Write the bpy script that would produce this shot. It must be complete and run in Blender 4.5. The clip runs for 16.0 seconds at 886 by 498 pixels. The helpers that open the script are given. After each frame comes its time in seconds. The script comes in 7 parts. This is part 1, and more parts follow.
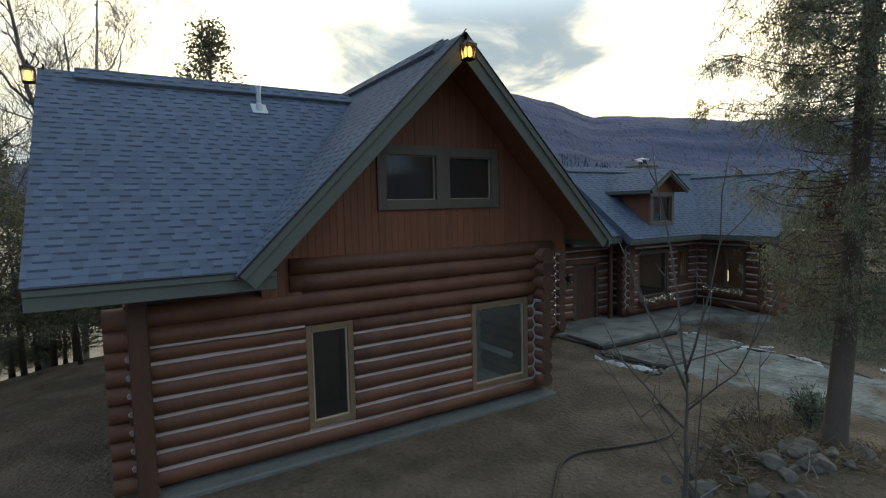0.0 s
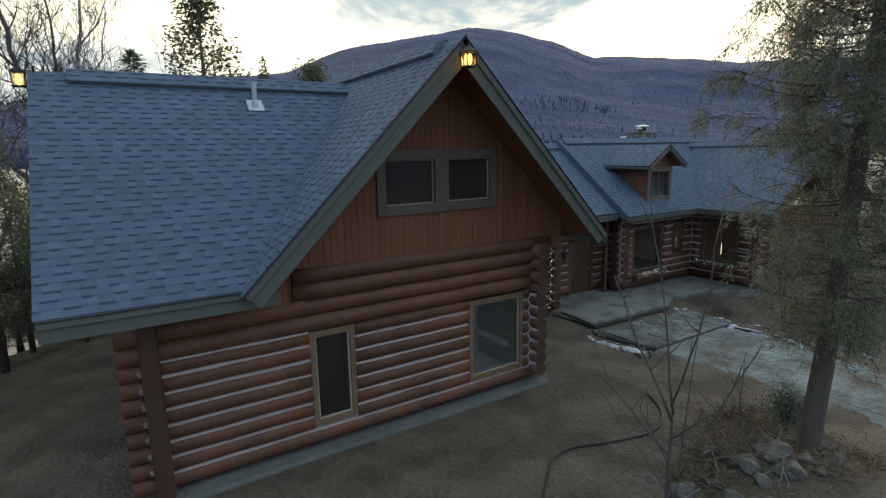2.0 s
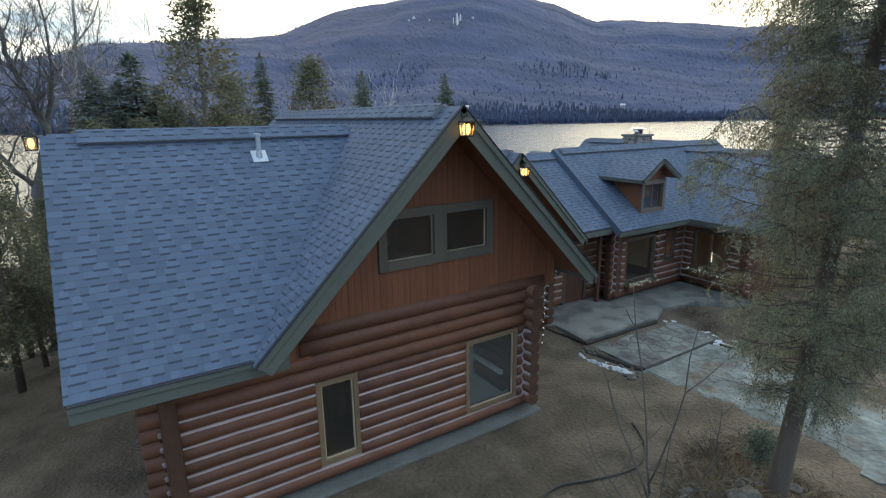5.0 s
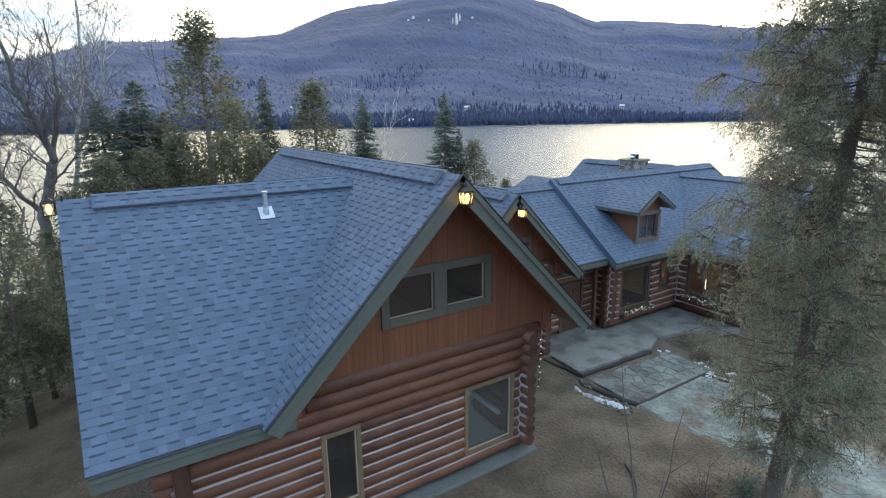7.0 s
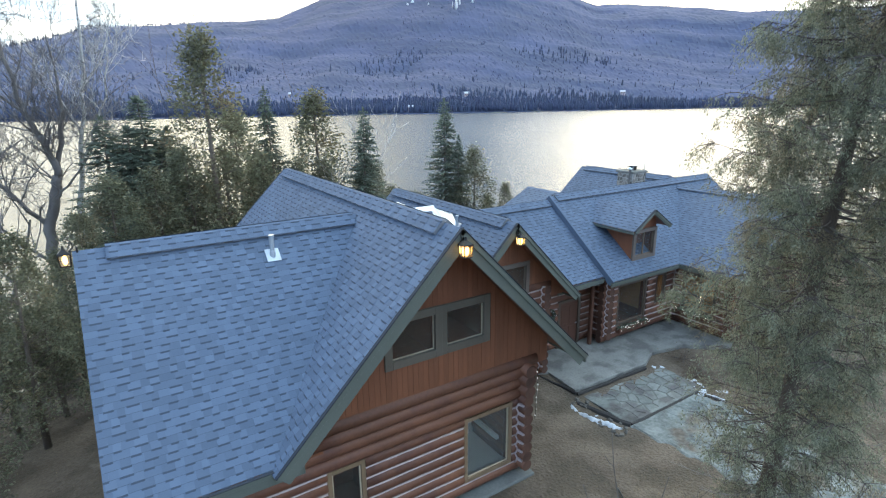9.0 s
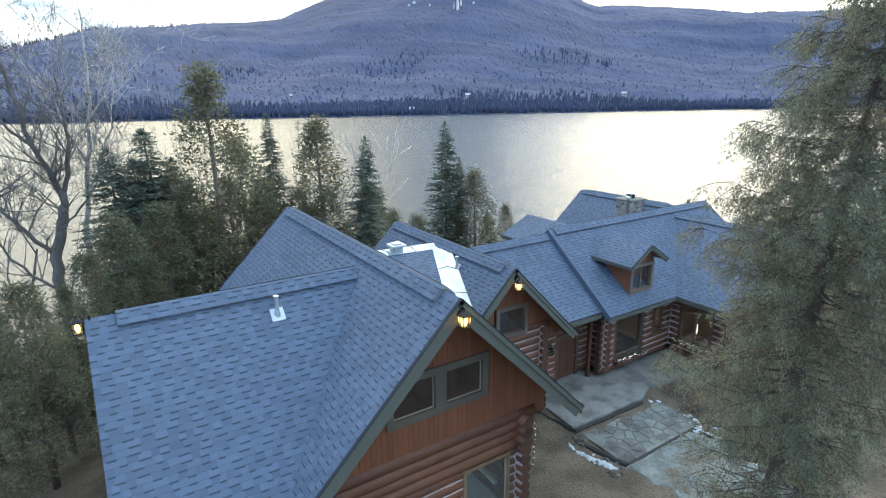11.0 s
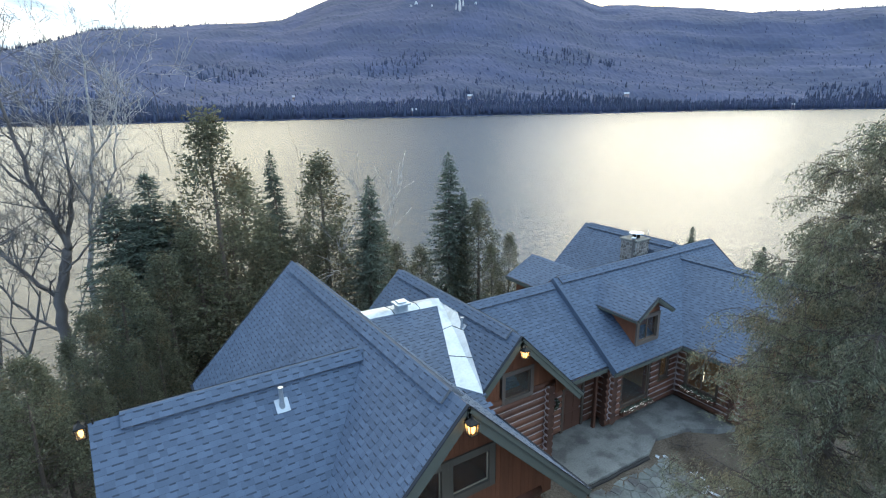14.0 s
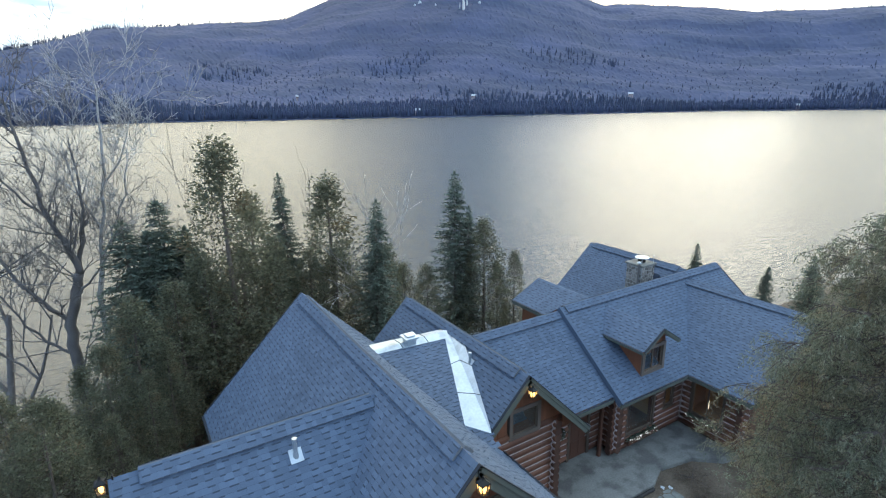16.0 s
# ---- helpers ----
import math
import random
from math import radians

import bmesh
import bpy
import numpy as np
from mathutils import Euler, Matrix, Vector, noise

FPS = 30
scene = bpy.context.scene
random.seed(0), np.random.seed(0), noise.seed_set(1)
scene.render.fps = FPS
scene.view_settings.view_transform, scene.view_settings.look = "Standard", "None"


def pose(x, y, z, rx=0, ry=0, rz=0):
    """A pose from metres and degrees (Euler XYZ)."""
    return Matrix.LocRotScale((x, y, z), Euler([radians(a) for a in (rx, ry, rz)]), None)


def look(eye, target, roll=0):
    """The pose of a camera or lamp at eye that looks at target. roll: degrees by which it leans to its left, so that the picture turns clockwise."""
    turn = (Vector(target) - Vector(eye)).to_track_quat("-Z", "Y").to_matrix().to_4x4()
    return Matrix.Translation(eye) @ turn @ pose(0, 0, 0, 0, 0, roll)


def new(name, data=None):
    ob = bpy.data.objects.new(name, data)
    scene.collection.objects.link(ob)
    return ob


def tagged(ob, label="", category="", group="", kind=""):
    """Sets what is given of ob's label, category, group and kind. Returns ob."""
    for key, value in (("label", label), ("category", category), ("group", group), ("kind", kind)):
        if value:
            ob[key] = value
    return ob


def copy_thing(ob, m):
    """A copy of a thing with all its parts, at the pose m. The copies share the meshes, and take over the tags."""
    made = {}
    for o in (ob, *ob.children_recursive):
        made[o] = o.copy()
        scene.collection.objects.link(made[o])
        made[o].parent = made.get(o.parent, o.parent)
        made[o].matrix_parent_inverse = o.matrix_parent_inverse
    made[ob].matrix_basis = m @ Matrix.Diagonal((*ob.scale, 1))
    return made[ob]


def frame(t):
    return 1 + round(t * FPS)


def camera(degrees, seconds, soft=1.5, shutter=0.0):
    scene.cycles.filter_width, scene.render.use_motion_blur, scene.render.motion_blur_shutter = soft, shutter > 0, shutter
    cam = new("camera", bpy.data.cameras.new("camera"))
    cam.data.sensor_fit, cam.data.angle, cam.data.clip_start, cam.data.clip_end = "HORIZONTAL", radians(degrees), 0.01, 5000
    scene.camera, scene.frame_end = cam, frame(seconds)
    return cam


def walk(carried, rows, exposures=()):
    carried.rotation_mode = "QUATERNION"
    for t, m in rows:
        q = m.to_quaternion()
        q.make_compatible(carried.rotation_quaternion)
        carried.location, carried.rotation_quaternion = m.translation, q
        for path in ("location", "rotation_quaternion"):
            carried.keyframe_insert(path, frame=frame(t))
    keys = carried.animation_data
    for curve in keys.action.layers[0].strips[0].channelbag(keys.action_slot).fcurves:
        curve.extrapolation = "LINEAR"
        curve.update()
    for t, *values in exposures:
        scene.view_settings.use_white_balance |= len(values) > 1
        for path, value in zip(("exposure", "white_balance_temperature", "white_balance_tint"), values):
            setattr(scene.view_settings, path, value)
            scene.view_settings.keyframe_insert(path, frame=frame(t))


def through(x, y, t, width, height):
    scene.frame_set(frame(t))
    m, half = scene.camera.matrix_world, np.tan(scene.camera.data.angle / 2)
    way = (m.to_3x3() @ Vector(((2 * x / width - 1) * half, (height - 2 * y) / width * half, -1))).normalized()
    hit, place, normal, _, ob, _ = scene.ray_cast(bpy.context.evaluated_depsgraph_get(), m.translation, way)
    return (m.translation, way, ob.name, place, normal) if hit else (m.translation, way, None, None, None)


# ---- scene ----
cam = camera(80.6, 16.0, soft=1.2)
PATH = [
    (0, (-0.012, 0.051, 4.645), (1.034, 1.748, 4.487), -1.3),
    (0.5, (-0.016, 0.038, 4.972), (1.028, 1.73, 4.752), -1.3),
    (1, (-0.038, 0.041, 5.314), (1.006, 1.724, 5.036), -1.2),
    (1.5, (-0.021, 0.041, 5.609), (1.018, 1.718, 5.284), -1.2),
    (2, (-0.05, 0.042, 5.897), (0.99, 1.71, 5.529), -1.1),
    (2.5, (-0.063, 0.032, 6.238), (0.975, 1.69, 5.821), -1.0),
    (3, (-0.082, 0.049, 6.516), (0.955, 1.699, 6.065), -1.0),
    (3.5, (-0.085, 0.042, 6.818), (0.948, 1.687, 6.339), -1.0),
    (4, (-0.096, 0.011, 7.149), (0.936, 1.651, 6.656), -0.9),
    (6.5, (-0.178, -0.174, 8.809), (0.858, 1.466, 8.322), -0.7),
    (7, (-0.205, -0.193, 9.169), (0.832, 1.445, 8.676), -0.7),
    (7.5, (-0.213, -0.209, 9.527), (0.82, 1.424, 9.012), -0.7),
    (8, (-0.229, -0.227, 9.898), (0.802, 1.401, 9.364), -0.7),
    (8.5, (-0.243, -0.235, 10.226), (0.788, 1.392, 9.685), -0.7),
    (9, (-0.254, -0.263, 10.594), (0.776, 1.363, 10.05), -0.7),
    (11.5, (-0.177, -0.255, 12.538), (0.849, 1.374, 11.996), -0.7),
    (12, (-0.194, -0.236, 12.901), (0.832, 1.393, 12.359), -0.7),
    (12.5, (-0.214, -0.23, 13.236), (0.811, 1.4, 12.692), -0.7),
    (13, (-0.124, -0.13, 13.569), (0.898, 1.501, 13.028), -0.8),
    (13.5, (0.039, 0.164, 13.94), (1.059, 1.796, 13.397), -0.7),
    (14, (0.161, 0.431, 14.322), (1.18, 2.064, 13.779), -0.8),
    (14.5, (0.196, 0.639, 14.692), (1.213, 2.272, 14.147), -0.8),
    (15, (0.177, 0.725, 15.047), (1.192, 2.359, 14.501), -0.7),
    (15.5, (0.12, 0.738, 15.404), (1.132, 2.373, 14.855), -0.6),
    (16, (0.083, 0.677, 15.744), (1.092, 2.315, 15.197), -0.7),
]
EXPOSURES = [(0.0, 0.43, 6800, 6), (2.0, 0.60, 6700, 6), (4.0, 0.98, 6600, 6), (6.5, 1.42, 6400, 6), (9.0, 1.88, 6250, 6), (12.5, 1.58, 6150, 6), (16.0, 1.38, 6000, 6)]
walk(cam, [(t, look(eye, target, roll)) for t, eye, target, roll in PATH], EXPOSURES)

# ---- sky and light ----
SUN_AZ = 52.0        # degrees from +y towards +x
world = bpy.data.worlds.new("dusk_sky")
scene.world = world
world.use_nodes = True


def build_sky():
    nt = world.node_tree
    n, li = nt.nodes, nt.links
    n.clear()
    out = n.new("ShaderNodeOutputWorld")
    bg = n.new("ShaderNodeBackground")
    sky = n.new("ShaderNodeTexSky")
    sky.sky_type, sky.sun_disc = "NISHITA", False
    sky.sun_elevation, sky.sun_rotation = radians(4.0), radians(SUN_AZ)
    sky.air_density, sky.dust_density, sky.ozone_density = 1.0, 1.5, 2.5
    tc = n.new("ShaderNodeTexCoord")
    sep = n.new("ShaderNodeSeparateXYZ")
    li.new(tc.outputs["Generated"], sep.inputs[0])

    def math_node(op, a, b=None, c=None, clamp=False):
        m = n.new("ShaderNodeMath")
        m.operation, m.use_clamp = op, clamp
        for k, v in enumerate((a, b, c)):
            if v is None:
                continue
            if isinstance(v, (int, float)):
                m.inputs[k].default_value = v
            else:
                li.new(v, m.inputs[k])
        return m.outputs[0]

    def mix(f, a, b):
        m = n.new("ShaderNodeMix")
        m.data_type = "RGBA"
        for sock, v in ((m.inputs["Factor"], f), (m.inputs[6], a), (m.inputs[7], b)):
            if isinstance(v, tuple):
                sock.default_value = (*v, 1)
            elif isinstance(v, (int, float)):
                sock.default_value = v
            else:
                li.new(v, sock)
        return m.outputs[2]

    def smooth(v, a, b):
        m = n.new("ShaderNodeMapRange")
        m.interpolation_type = "SMOOTHSTEP"
        li.new(v, m.inputs["Value"])
        m.inputs["From Min"].default_value, m.inputs["From Max"].default_value = a, b
        return m.outputs["Result"]

    # clouds: noise on the sky dome, flattened towards the horizon
    zz = math_node("ADD", sep.outputs["Z"], 0.16)
    flat = n.new("ShaderNodeCombineXYZ")
    li.new(math_node("DIVIDE", sep.outputs["X"], zz), flat.inputs[0])
    li.new(math_node("DIVIDE", sep.outputs["Y"], zz), flat.inputs[1])
    noise_a = n.new("ShaderNodeTexNoise")
    noise_a.inputs["Scale"].default_value, noise_a.inputs["Detail"].default_value = 2.1, 8
    noise_a.inputs["Roughness"].default_value, noise_a.inputs["Distortion"].default_value = 0.56, 0.6
    li.new(flat.outputs[0], noise_a.inputs["Vector"])
    elev = sep.outputs["Z"]
    az = math_node("ARCTAN2", sep.outputs["X"], sep.outputs["Y"])
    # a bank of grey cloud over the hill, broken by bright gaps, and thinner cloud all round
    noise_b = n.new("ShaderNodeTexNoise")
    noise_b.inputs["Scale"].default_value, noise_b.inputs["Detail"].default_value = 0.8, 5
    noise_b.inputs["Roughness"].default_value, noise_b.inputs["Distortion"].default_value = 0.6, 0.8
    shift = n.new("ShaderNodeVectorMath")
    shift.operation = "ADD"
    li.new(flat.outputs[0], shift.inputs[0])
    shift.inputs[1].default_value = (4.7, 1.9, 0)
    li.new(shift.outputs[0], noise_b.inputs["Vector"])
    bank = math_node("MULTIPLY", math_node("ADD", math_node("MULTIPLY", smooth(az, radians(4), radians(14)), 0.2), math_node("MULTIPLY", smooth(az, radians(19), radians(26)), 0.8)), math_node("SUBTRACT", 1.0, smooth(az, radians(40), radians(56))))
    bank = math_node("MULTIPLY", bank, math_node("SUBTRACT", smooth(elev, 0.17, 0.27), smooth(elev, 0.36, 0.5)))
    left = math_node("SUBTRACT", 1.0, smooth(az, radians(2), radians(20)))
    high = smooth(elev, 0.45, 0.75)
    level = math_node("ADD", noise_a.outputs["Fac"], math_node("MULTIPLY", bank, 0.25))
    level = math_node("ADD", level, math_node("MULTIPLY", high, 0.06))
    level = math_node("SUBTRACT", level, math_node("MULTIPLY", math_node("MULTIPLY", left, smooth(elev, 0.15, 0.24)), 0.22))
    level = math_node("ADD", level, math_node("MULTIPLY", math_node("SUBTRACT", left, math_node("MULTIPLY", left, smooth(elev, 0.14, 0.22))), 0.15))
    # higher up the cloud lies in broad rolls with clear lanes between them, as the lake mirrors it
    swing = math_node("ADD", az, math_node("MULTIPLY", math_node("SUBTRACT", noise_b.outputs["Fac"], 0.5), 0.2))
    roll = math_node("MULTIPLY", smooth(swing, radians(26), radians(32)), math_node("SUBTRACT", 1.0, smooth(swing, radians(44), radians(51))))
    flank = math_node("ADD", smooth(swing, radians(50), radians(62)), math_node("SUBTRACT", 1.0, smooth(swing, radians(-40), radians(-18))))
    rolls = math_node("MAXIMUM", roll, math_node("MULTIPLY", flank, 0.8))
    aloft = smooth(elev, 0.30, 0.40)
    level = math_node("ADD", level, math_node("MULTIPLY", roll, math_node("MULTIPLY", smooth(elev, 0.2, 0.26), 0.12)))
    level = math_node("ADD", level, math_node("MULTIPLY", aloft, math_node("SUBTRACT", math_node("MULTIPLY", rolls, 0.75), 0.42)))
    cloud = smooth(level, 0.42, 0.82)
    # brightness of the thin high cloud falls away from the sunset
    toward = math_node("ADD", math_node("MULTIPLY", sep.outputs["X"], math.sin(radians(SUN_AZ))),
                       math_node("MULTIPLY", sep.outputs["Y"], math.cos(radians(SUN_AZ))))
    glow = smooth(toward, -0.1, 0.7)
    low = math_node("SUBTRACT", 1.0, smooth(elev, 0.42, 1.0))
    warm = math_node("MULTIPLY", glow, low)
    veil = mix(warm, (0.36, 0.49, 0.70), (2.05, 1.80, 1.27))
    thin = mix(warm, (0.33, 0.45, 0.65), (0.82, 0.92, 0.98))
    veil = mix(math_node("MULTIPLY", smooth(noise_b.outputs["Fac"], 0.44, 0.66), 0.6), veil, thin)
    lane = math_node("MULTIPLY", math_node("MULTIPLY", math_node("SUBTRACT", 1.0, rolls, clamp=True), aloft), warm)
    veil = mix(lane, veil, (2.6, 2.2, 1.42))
    clear = n.new("ShaderNodeVectorMath")
    clear.operation = "SCALE"
    li.new(sky.outputs[0], clear.inputs[0])
    clear.inputs["Scale"].default_value = 0.12
    base = mix(0.8, clear.outputs[0], veil)
    grey = mix(warm, (0.34, 0.42, 0.54), (0.265, 0.35, 0.43))
    grey = mix(aloft, grey, (0.66, 0.82, 0.98))
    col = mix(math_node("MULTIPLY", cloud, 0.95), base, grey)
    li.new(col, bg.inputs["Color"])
    bg.inputs["Strength"].default_value = 1.0
    li.new(bg.outputs[0], out.inputs["Surface"])


build_sky()
sun = new("sun", bpy.data.lights.new("sun", "SUN"))
sun.data.energy, sun.data.angle, sun.data.color = 0.2, radians(26), (1.0, 0.88, 0.70)
sun.matrix_basis = look((0, 0, 0), (-math.sin(radians(SUN_AZ)), -math.cos(radians(SUN_AZ)), -0.25))


# ---- materials ----
def surface(name, color, rough=0.8, vary=0.2, big=0.6, fine=30.0, bump=0.15, depth=0.01, metal=0.0, chance="", spread=0.25, stretch=(1, 1, 1), second=None, second_at=(0.5, 0.65), patch=0.0, spec=0.4, through=0.0):
    """A surface with colour that varies at two scales, fine relief, and, by chance='object' or 'island', from piece to piece."""
    m = bpy.data.materials.new(name)
    m.use_nodes = True
    nt = m.node_tree
    n, li = nt.nodes, nt.links
    b = n["Principled BSDF"]
    tc, mp = n.new("ShaderNodeTexCoord"), n.new("ShaderNodeMapping")
    mp.inputs["Scale"].default_value = stretch
    li.new(tc.outputs["Object"], mp.inputs["Vector"])

    def tex(scale, detail):
        t = n.new("ShaderNodeTexNoise")
        t.inputs["Scale"].default_value, t.inputs["Detail"].default_value = scale, detail
        li.new(mp.outputs[0], t.inputs["Vector"])
        return t.outputs["Fac"]

    def calc(op, a, c):
        k = n.new("ShaderNodeMath")
        k.operation = op
        for i, v in enumerate((a, c)):
            if isinstance(v, (int, float)):
                k.inputs[i].default_value = v
            else:
                li.new(v, k.inputs[i])
        return k.outputs[0]

    large, small = tex(big, 4), tex(fine, 3)
    f = calc("ADD", calc("MULTIPLY", calc("SUBTRACT", large, 0.5), 2.4 * vary), calc("MULTIPLY", calc("SUBTRACT", small, 0.5), 1.6 * vary))
    f = calc("ADD", f, 1.0)
    if chance:
        r = n.new("ShaderNodeObjectInfo").outputs["Random"] if chance == "object" else n.new("ShaderNodeNewGeometry").outputs["Random Per Island"]
        f = calc("ADD", f, calc("MULTIPLY", calc("SUBTRACT", r, 0.5), 2 * spread))
    col = n.new("ShaderNodeRGB").outputs[0]
    col.default_value = (*color, 1)
    if second:
        ramp = n.new("ShaderNodeMapRange")
        ramp.interpolation_type = "SMOOTHSTEP"
        li.new(tex(patch or big * 2.3, 5), ramp.inputs["Value"])
        ramp.inputs["From Min"].default_value, ramp.inputs["From Max"].default_value = second_at
        mx = n.new("ShaderNodeMix")
        mx.data_type = "RGBA"
        li.new(ramp.outputs["Result"], mx.inputs["Factor"])
        li.new(col, mx.inputs[6])
        mx.inputs[7].default_value = (*second, 1)
        col = mx.outputs[2]
    sc = n.new("ShaderNodeVectorMath")
    sc.operation = "SCALE"
    li.new(col, sc.inputs[0])
    li.new(f, sc.inputs["Scale"])
    li.new(sc.outputs[0], b.inputs["Base Color"])
    b.inputs["Roughness"].default_value, b.inputs["Metallic"].default_value = rough, metal
    b.inputs["Specular IOR Level"].default_value = spec
    if bump:
        bp = n.new("ShaderNodeBump")
        bp.inputs["Strength"].default_value, bp.inputs["Distance"].default_value = bump, depth
        li.new(calc("ADD", small, calc("MULTIPLY", large, 0.7)), bp.inputs["Height"])
        li.new(bp.outputs[0], b.inputs["Normal"])
    if through:
        tr, ad = n.new("ShaderNodeBsdfTranslucent"), n.new("ShaderNodeMixShader")
        li.new(sc.outputs[0], tr.inputs["Color"])
        ad.inputs[0].default_value = through
        li.new(b.outputs[0], ad.inputs[1])
        li.new(tr.outputs[0], ad.inputs[2])
        li.new(ad.outputs[0], n["Material Output"].inputs["Surface"])
    return m


def glowing(name, color, strength):
    m = bpy.data.materials.new(name)
    m.use_nodes = True
    b = m.node_tree.nodes["Principled BSDF"]
    b.inputs["Base Color"].default_value = (*color, 1)
    b.inputs["Emission Color"].default_value = (*color, 1)
    b.inputs["Emission Strength"].default_value = strength
    return m


def glass(name, tint, rough=0.02, sheen=0.0, ior=1.5):
    m = bpy.data.materials.new(name)
    m.use_nodes = True
    b = m.node_tree.nodes["Principled BSDF"]
    b.inputs["Base Color"].default_value = (*tint, 1)
    b.inputs["Roughness"].default_value, b.inputs["IOR"].default_value = rough, ior
    b.inputs["Transmission Weight"].default_value = 1.0
    # an even grey diffuse share stands in for reflected sky and room light
    if sheen:
        nt = m.node_tree
        sheen_layer, mx = nt.nodes.new("ShaderNodeBsdfDiffuse"), nt.nodes.new("ShaderNodeMixShader")
        sheen_layer.inputs["Color"].default_value = (0.42, 0.44, 0.42, 1)
        mx.inputs[0].default_value = sheen
        nt.links.new(b.outputs[0], mx.inputs[1])
        nt.links.new(sheen_layer.outputs[0], mx.inputs[2])
        nt.links.new(mx.outputs[0], nt.nodes["Material Output"].inputs["Surface"])
    return m


SHINGLE = surface("shingle", (0.085, 0.114, 0.165), 0.9, 0.16, 0.35, 140, 0.5, 0.004, chance="island", spread=0.13)
SHINGLE_ONE = surface("shingle_single", (0.085, 0.114, 0.165), 0.9, 0.07, 0.35, 140, 0.5, 0.004, chance="object", spread=0.13)
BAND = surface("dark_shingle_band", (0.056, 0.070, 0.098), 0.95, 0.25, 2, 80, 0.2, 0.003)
CAPEDGE = surface("weathered_cap_edge", (0.165, 0.175, 0.190), 0.85, 0.2, 1.5, 40, 0.2, 0.003)
ASPHALT = surface("asphalt_edge", (0.022, 0.026, 0.034), 0.9, 0.2, 2, 80, 0.2, 0.003)
LOG = surface("stained_log", (0.140, 0.059, 0.033), 0.55, 0.32, 0.8, 14, 0.3, 0.006, chance="object", spread=0.16, second=(0.10, 0.042, 0.028), second_at=(0.48, 0.72), patch=1.7)
POST = surface("dark_stained_post", (0.078, 0.038, 0.023), 0.6, 0.3, 0.9, 14, 0.3, 0.005, stretch=(3, 3, 0.6))
LOG_END = surface("log_end_grain", (0.075, 0.036, 0.024), 0.75, 0.35, 3, 40, 0.4, 0.006, chance="object", spread=0.2)
CHINK = surface("chinking", (0.43, 0.352, 0.338), 0.85, 0.12, 1.5, 40, 0.2, 0.004, chance="object", spread=0.1)
BOARD = surface("stained_board", (0.182, 0.070, 0.034), 0.6, 0.22, 0.9, 10, 0.25, 0.004, chance="object", spread=0.10, stretch=(6, 6, 0.6))
FASCIA = surface("painted_fascia", (0.106, 0.118, 0.100), 0.6, 0.14, 0.8, 25, 0.12, 0.003, chance="object", spread=0.07)
GREYTRIM = surface("painted_window_trim", (0.104, 0.090, 0.070), 0.6, 0.15, 1.1, 25, 0.12, 0.003, chance="object", spread=0.07)
OAKTRIM = surface("varnished_window_trim", (0.20, 0.135, 0.08), 0.5, 0.22, 1.2, 14, 0.2, 0.003, chance="object", spread=0.12, stretch=(2, 2, 2))
DARKSASH = surface("stained_sash", (0.17, 0.115, 0.08), 0.5, 0.12, 2, 30, 0.05, 0.002)
SASH = surface("window_sash", (0.45, 0.36, 0.25), 0.5, 0.12, 2, 30, 0.05, 0.002)
DARKWOOD = surface("dark_door_wood", (0.09, 0.04, 0.025), 0.5, 0.25, 1, 12, 0.2, 0.003, stretch=(3, 3, 0.6))
CONCRETE = surface("concrete", (0.192, 0.190, 0.172), 0.9, 0.46, 0.7, 14, 0.45, 0.014, second=(0.112, 0.108, 0.100), second_at=(0.44, 0.64), patch=1.1)
FOOTING = surface("earth_stained_footing", (0.140, 0.146, 0.138), 0.95, 0.3, 1.2, 14, 0.5, 0.02)
FLAG = surface("flagstone", (0.170, 0.178, 0.160), 0.9, 0.46, 0.9, 11, 0.6, 0.02, chance="object", spread=0.12, second=(0.098, 0.092, 0.084), second_at=(0.44, 0.66), patch=1.3)
PATHSTONE = surface("earth_stained_flagstone", (0.156, 0.172, 0.162), 0.9, 0.85, 1.3, 7, 0.9, 0.03, chance="object", spread=0.05, second=(0.118, 0.100, 0.078), second_at=(0.49, 0.66), patch=0.9)
LAWN = surface("thin_lawn", (0.125, 0.135, 0.080), 0.9, 0.3, 1, 10, 0, 0, chance="island", spread=0.4, through=0.15)
JOINT = surface("earth_joint", (0.122, 0.116, 0.104), 0.95, 0.35, 1.2, 14, 0.5, 0.02)
PATHBED = surface("gravel_bed", (0.150, 0.160, 0.148), 0.95, 0.75, 1.3, 8, 0.8, 0.03, second=(0.105, 0.085, 0.062), second_at=(0.52, 0.66), patch=0.9)
# dark edging wood, taken to near-black to hold the paving steps' shadow
SHADEWOOD = surface("shade_black_timber", (0.028, 0.025, 0.023), 0.8, 0.3, 2, 18, 0.4, 0.01)
BROWNTRIM = surface("brown_window_trim", (0.085, 0.062, 0.046), 0.6, 0.18, 1.1, 25, 0.12, 0.003, chance="object", spread=0.07)
DORMERTRIM = surface("dormer_window_trim", (0.135, 0.108, 0.09), 0.6, 0.16, 1.1, 25, 0.12, 0.003, chance="object", spread=0.07)
PINE = surface("varnished_pine_interior", (0.48, 0.25, 0.10), 0.6, 0.2, 1.5, 14, 0, 0)
SHRUB = surface("dead_shrub", (0.135, 0.098, 0.072), 0.9, 0.3, 1, 10, 0, 0, chance="island", spread=0.35, through=0.15)
TIN = surface("galvanised_flashing", (0.50, 0.555, 0.60), 0.42, 0.22, 1.4, 12, 0.10, 0.004, metal=0.6, second=(0.36, 0.40, 0.43), second_at=(0.55, 0.72), patch=1.1)
STEEL = surface("grey_steel", (0.42, 0.46, 0.5), 0.45, 0.15, 3, 40, 0.05, 0.002, metal=0.6)
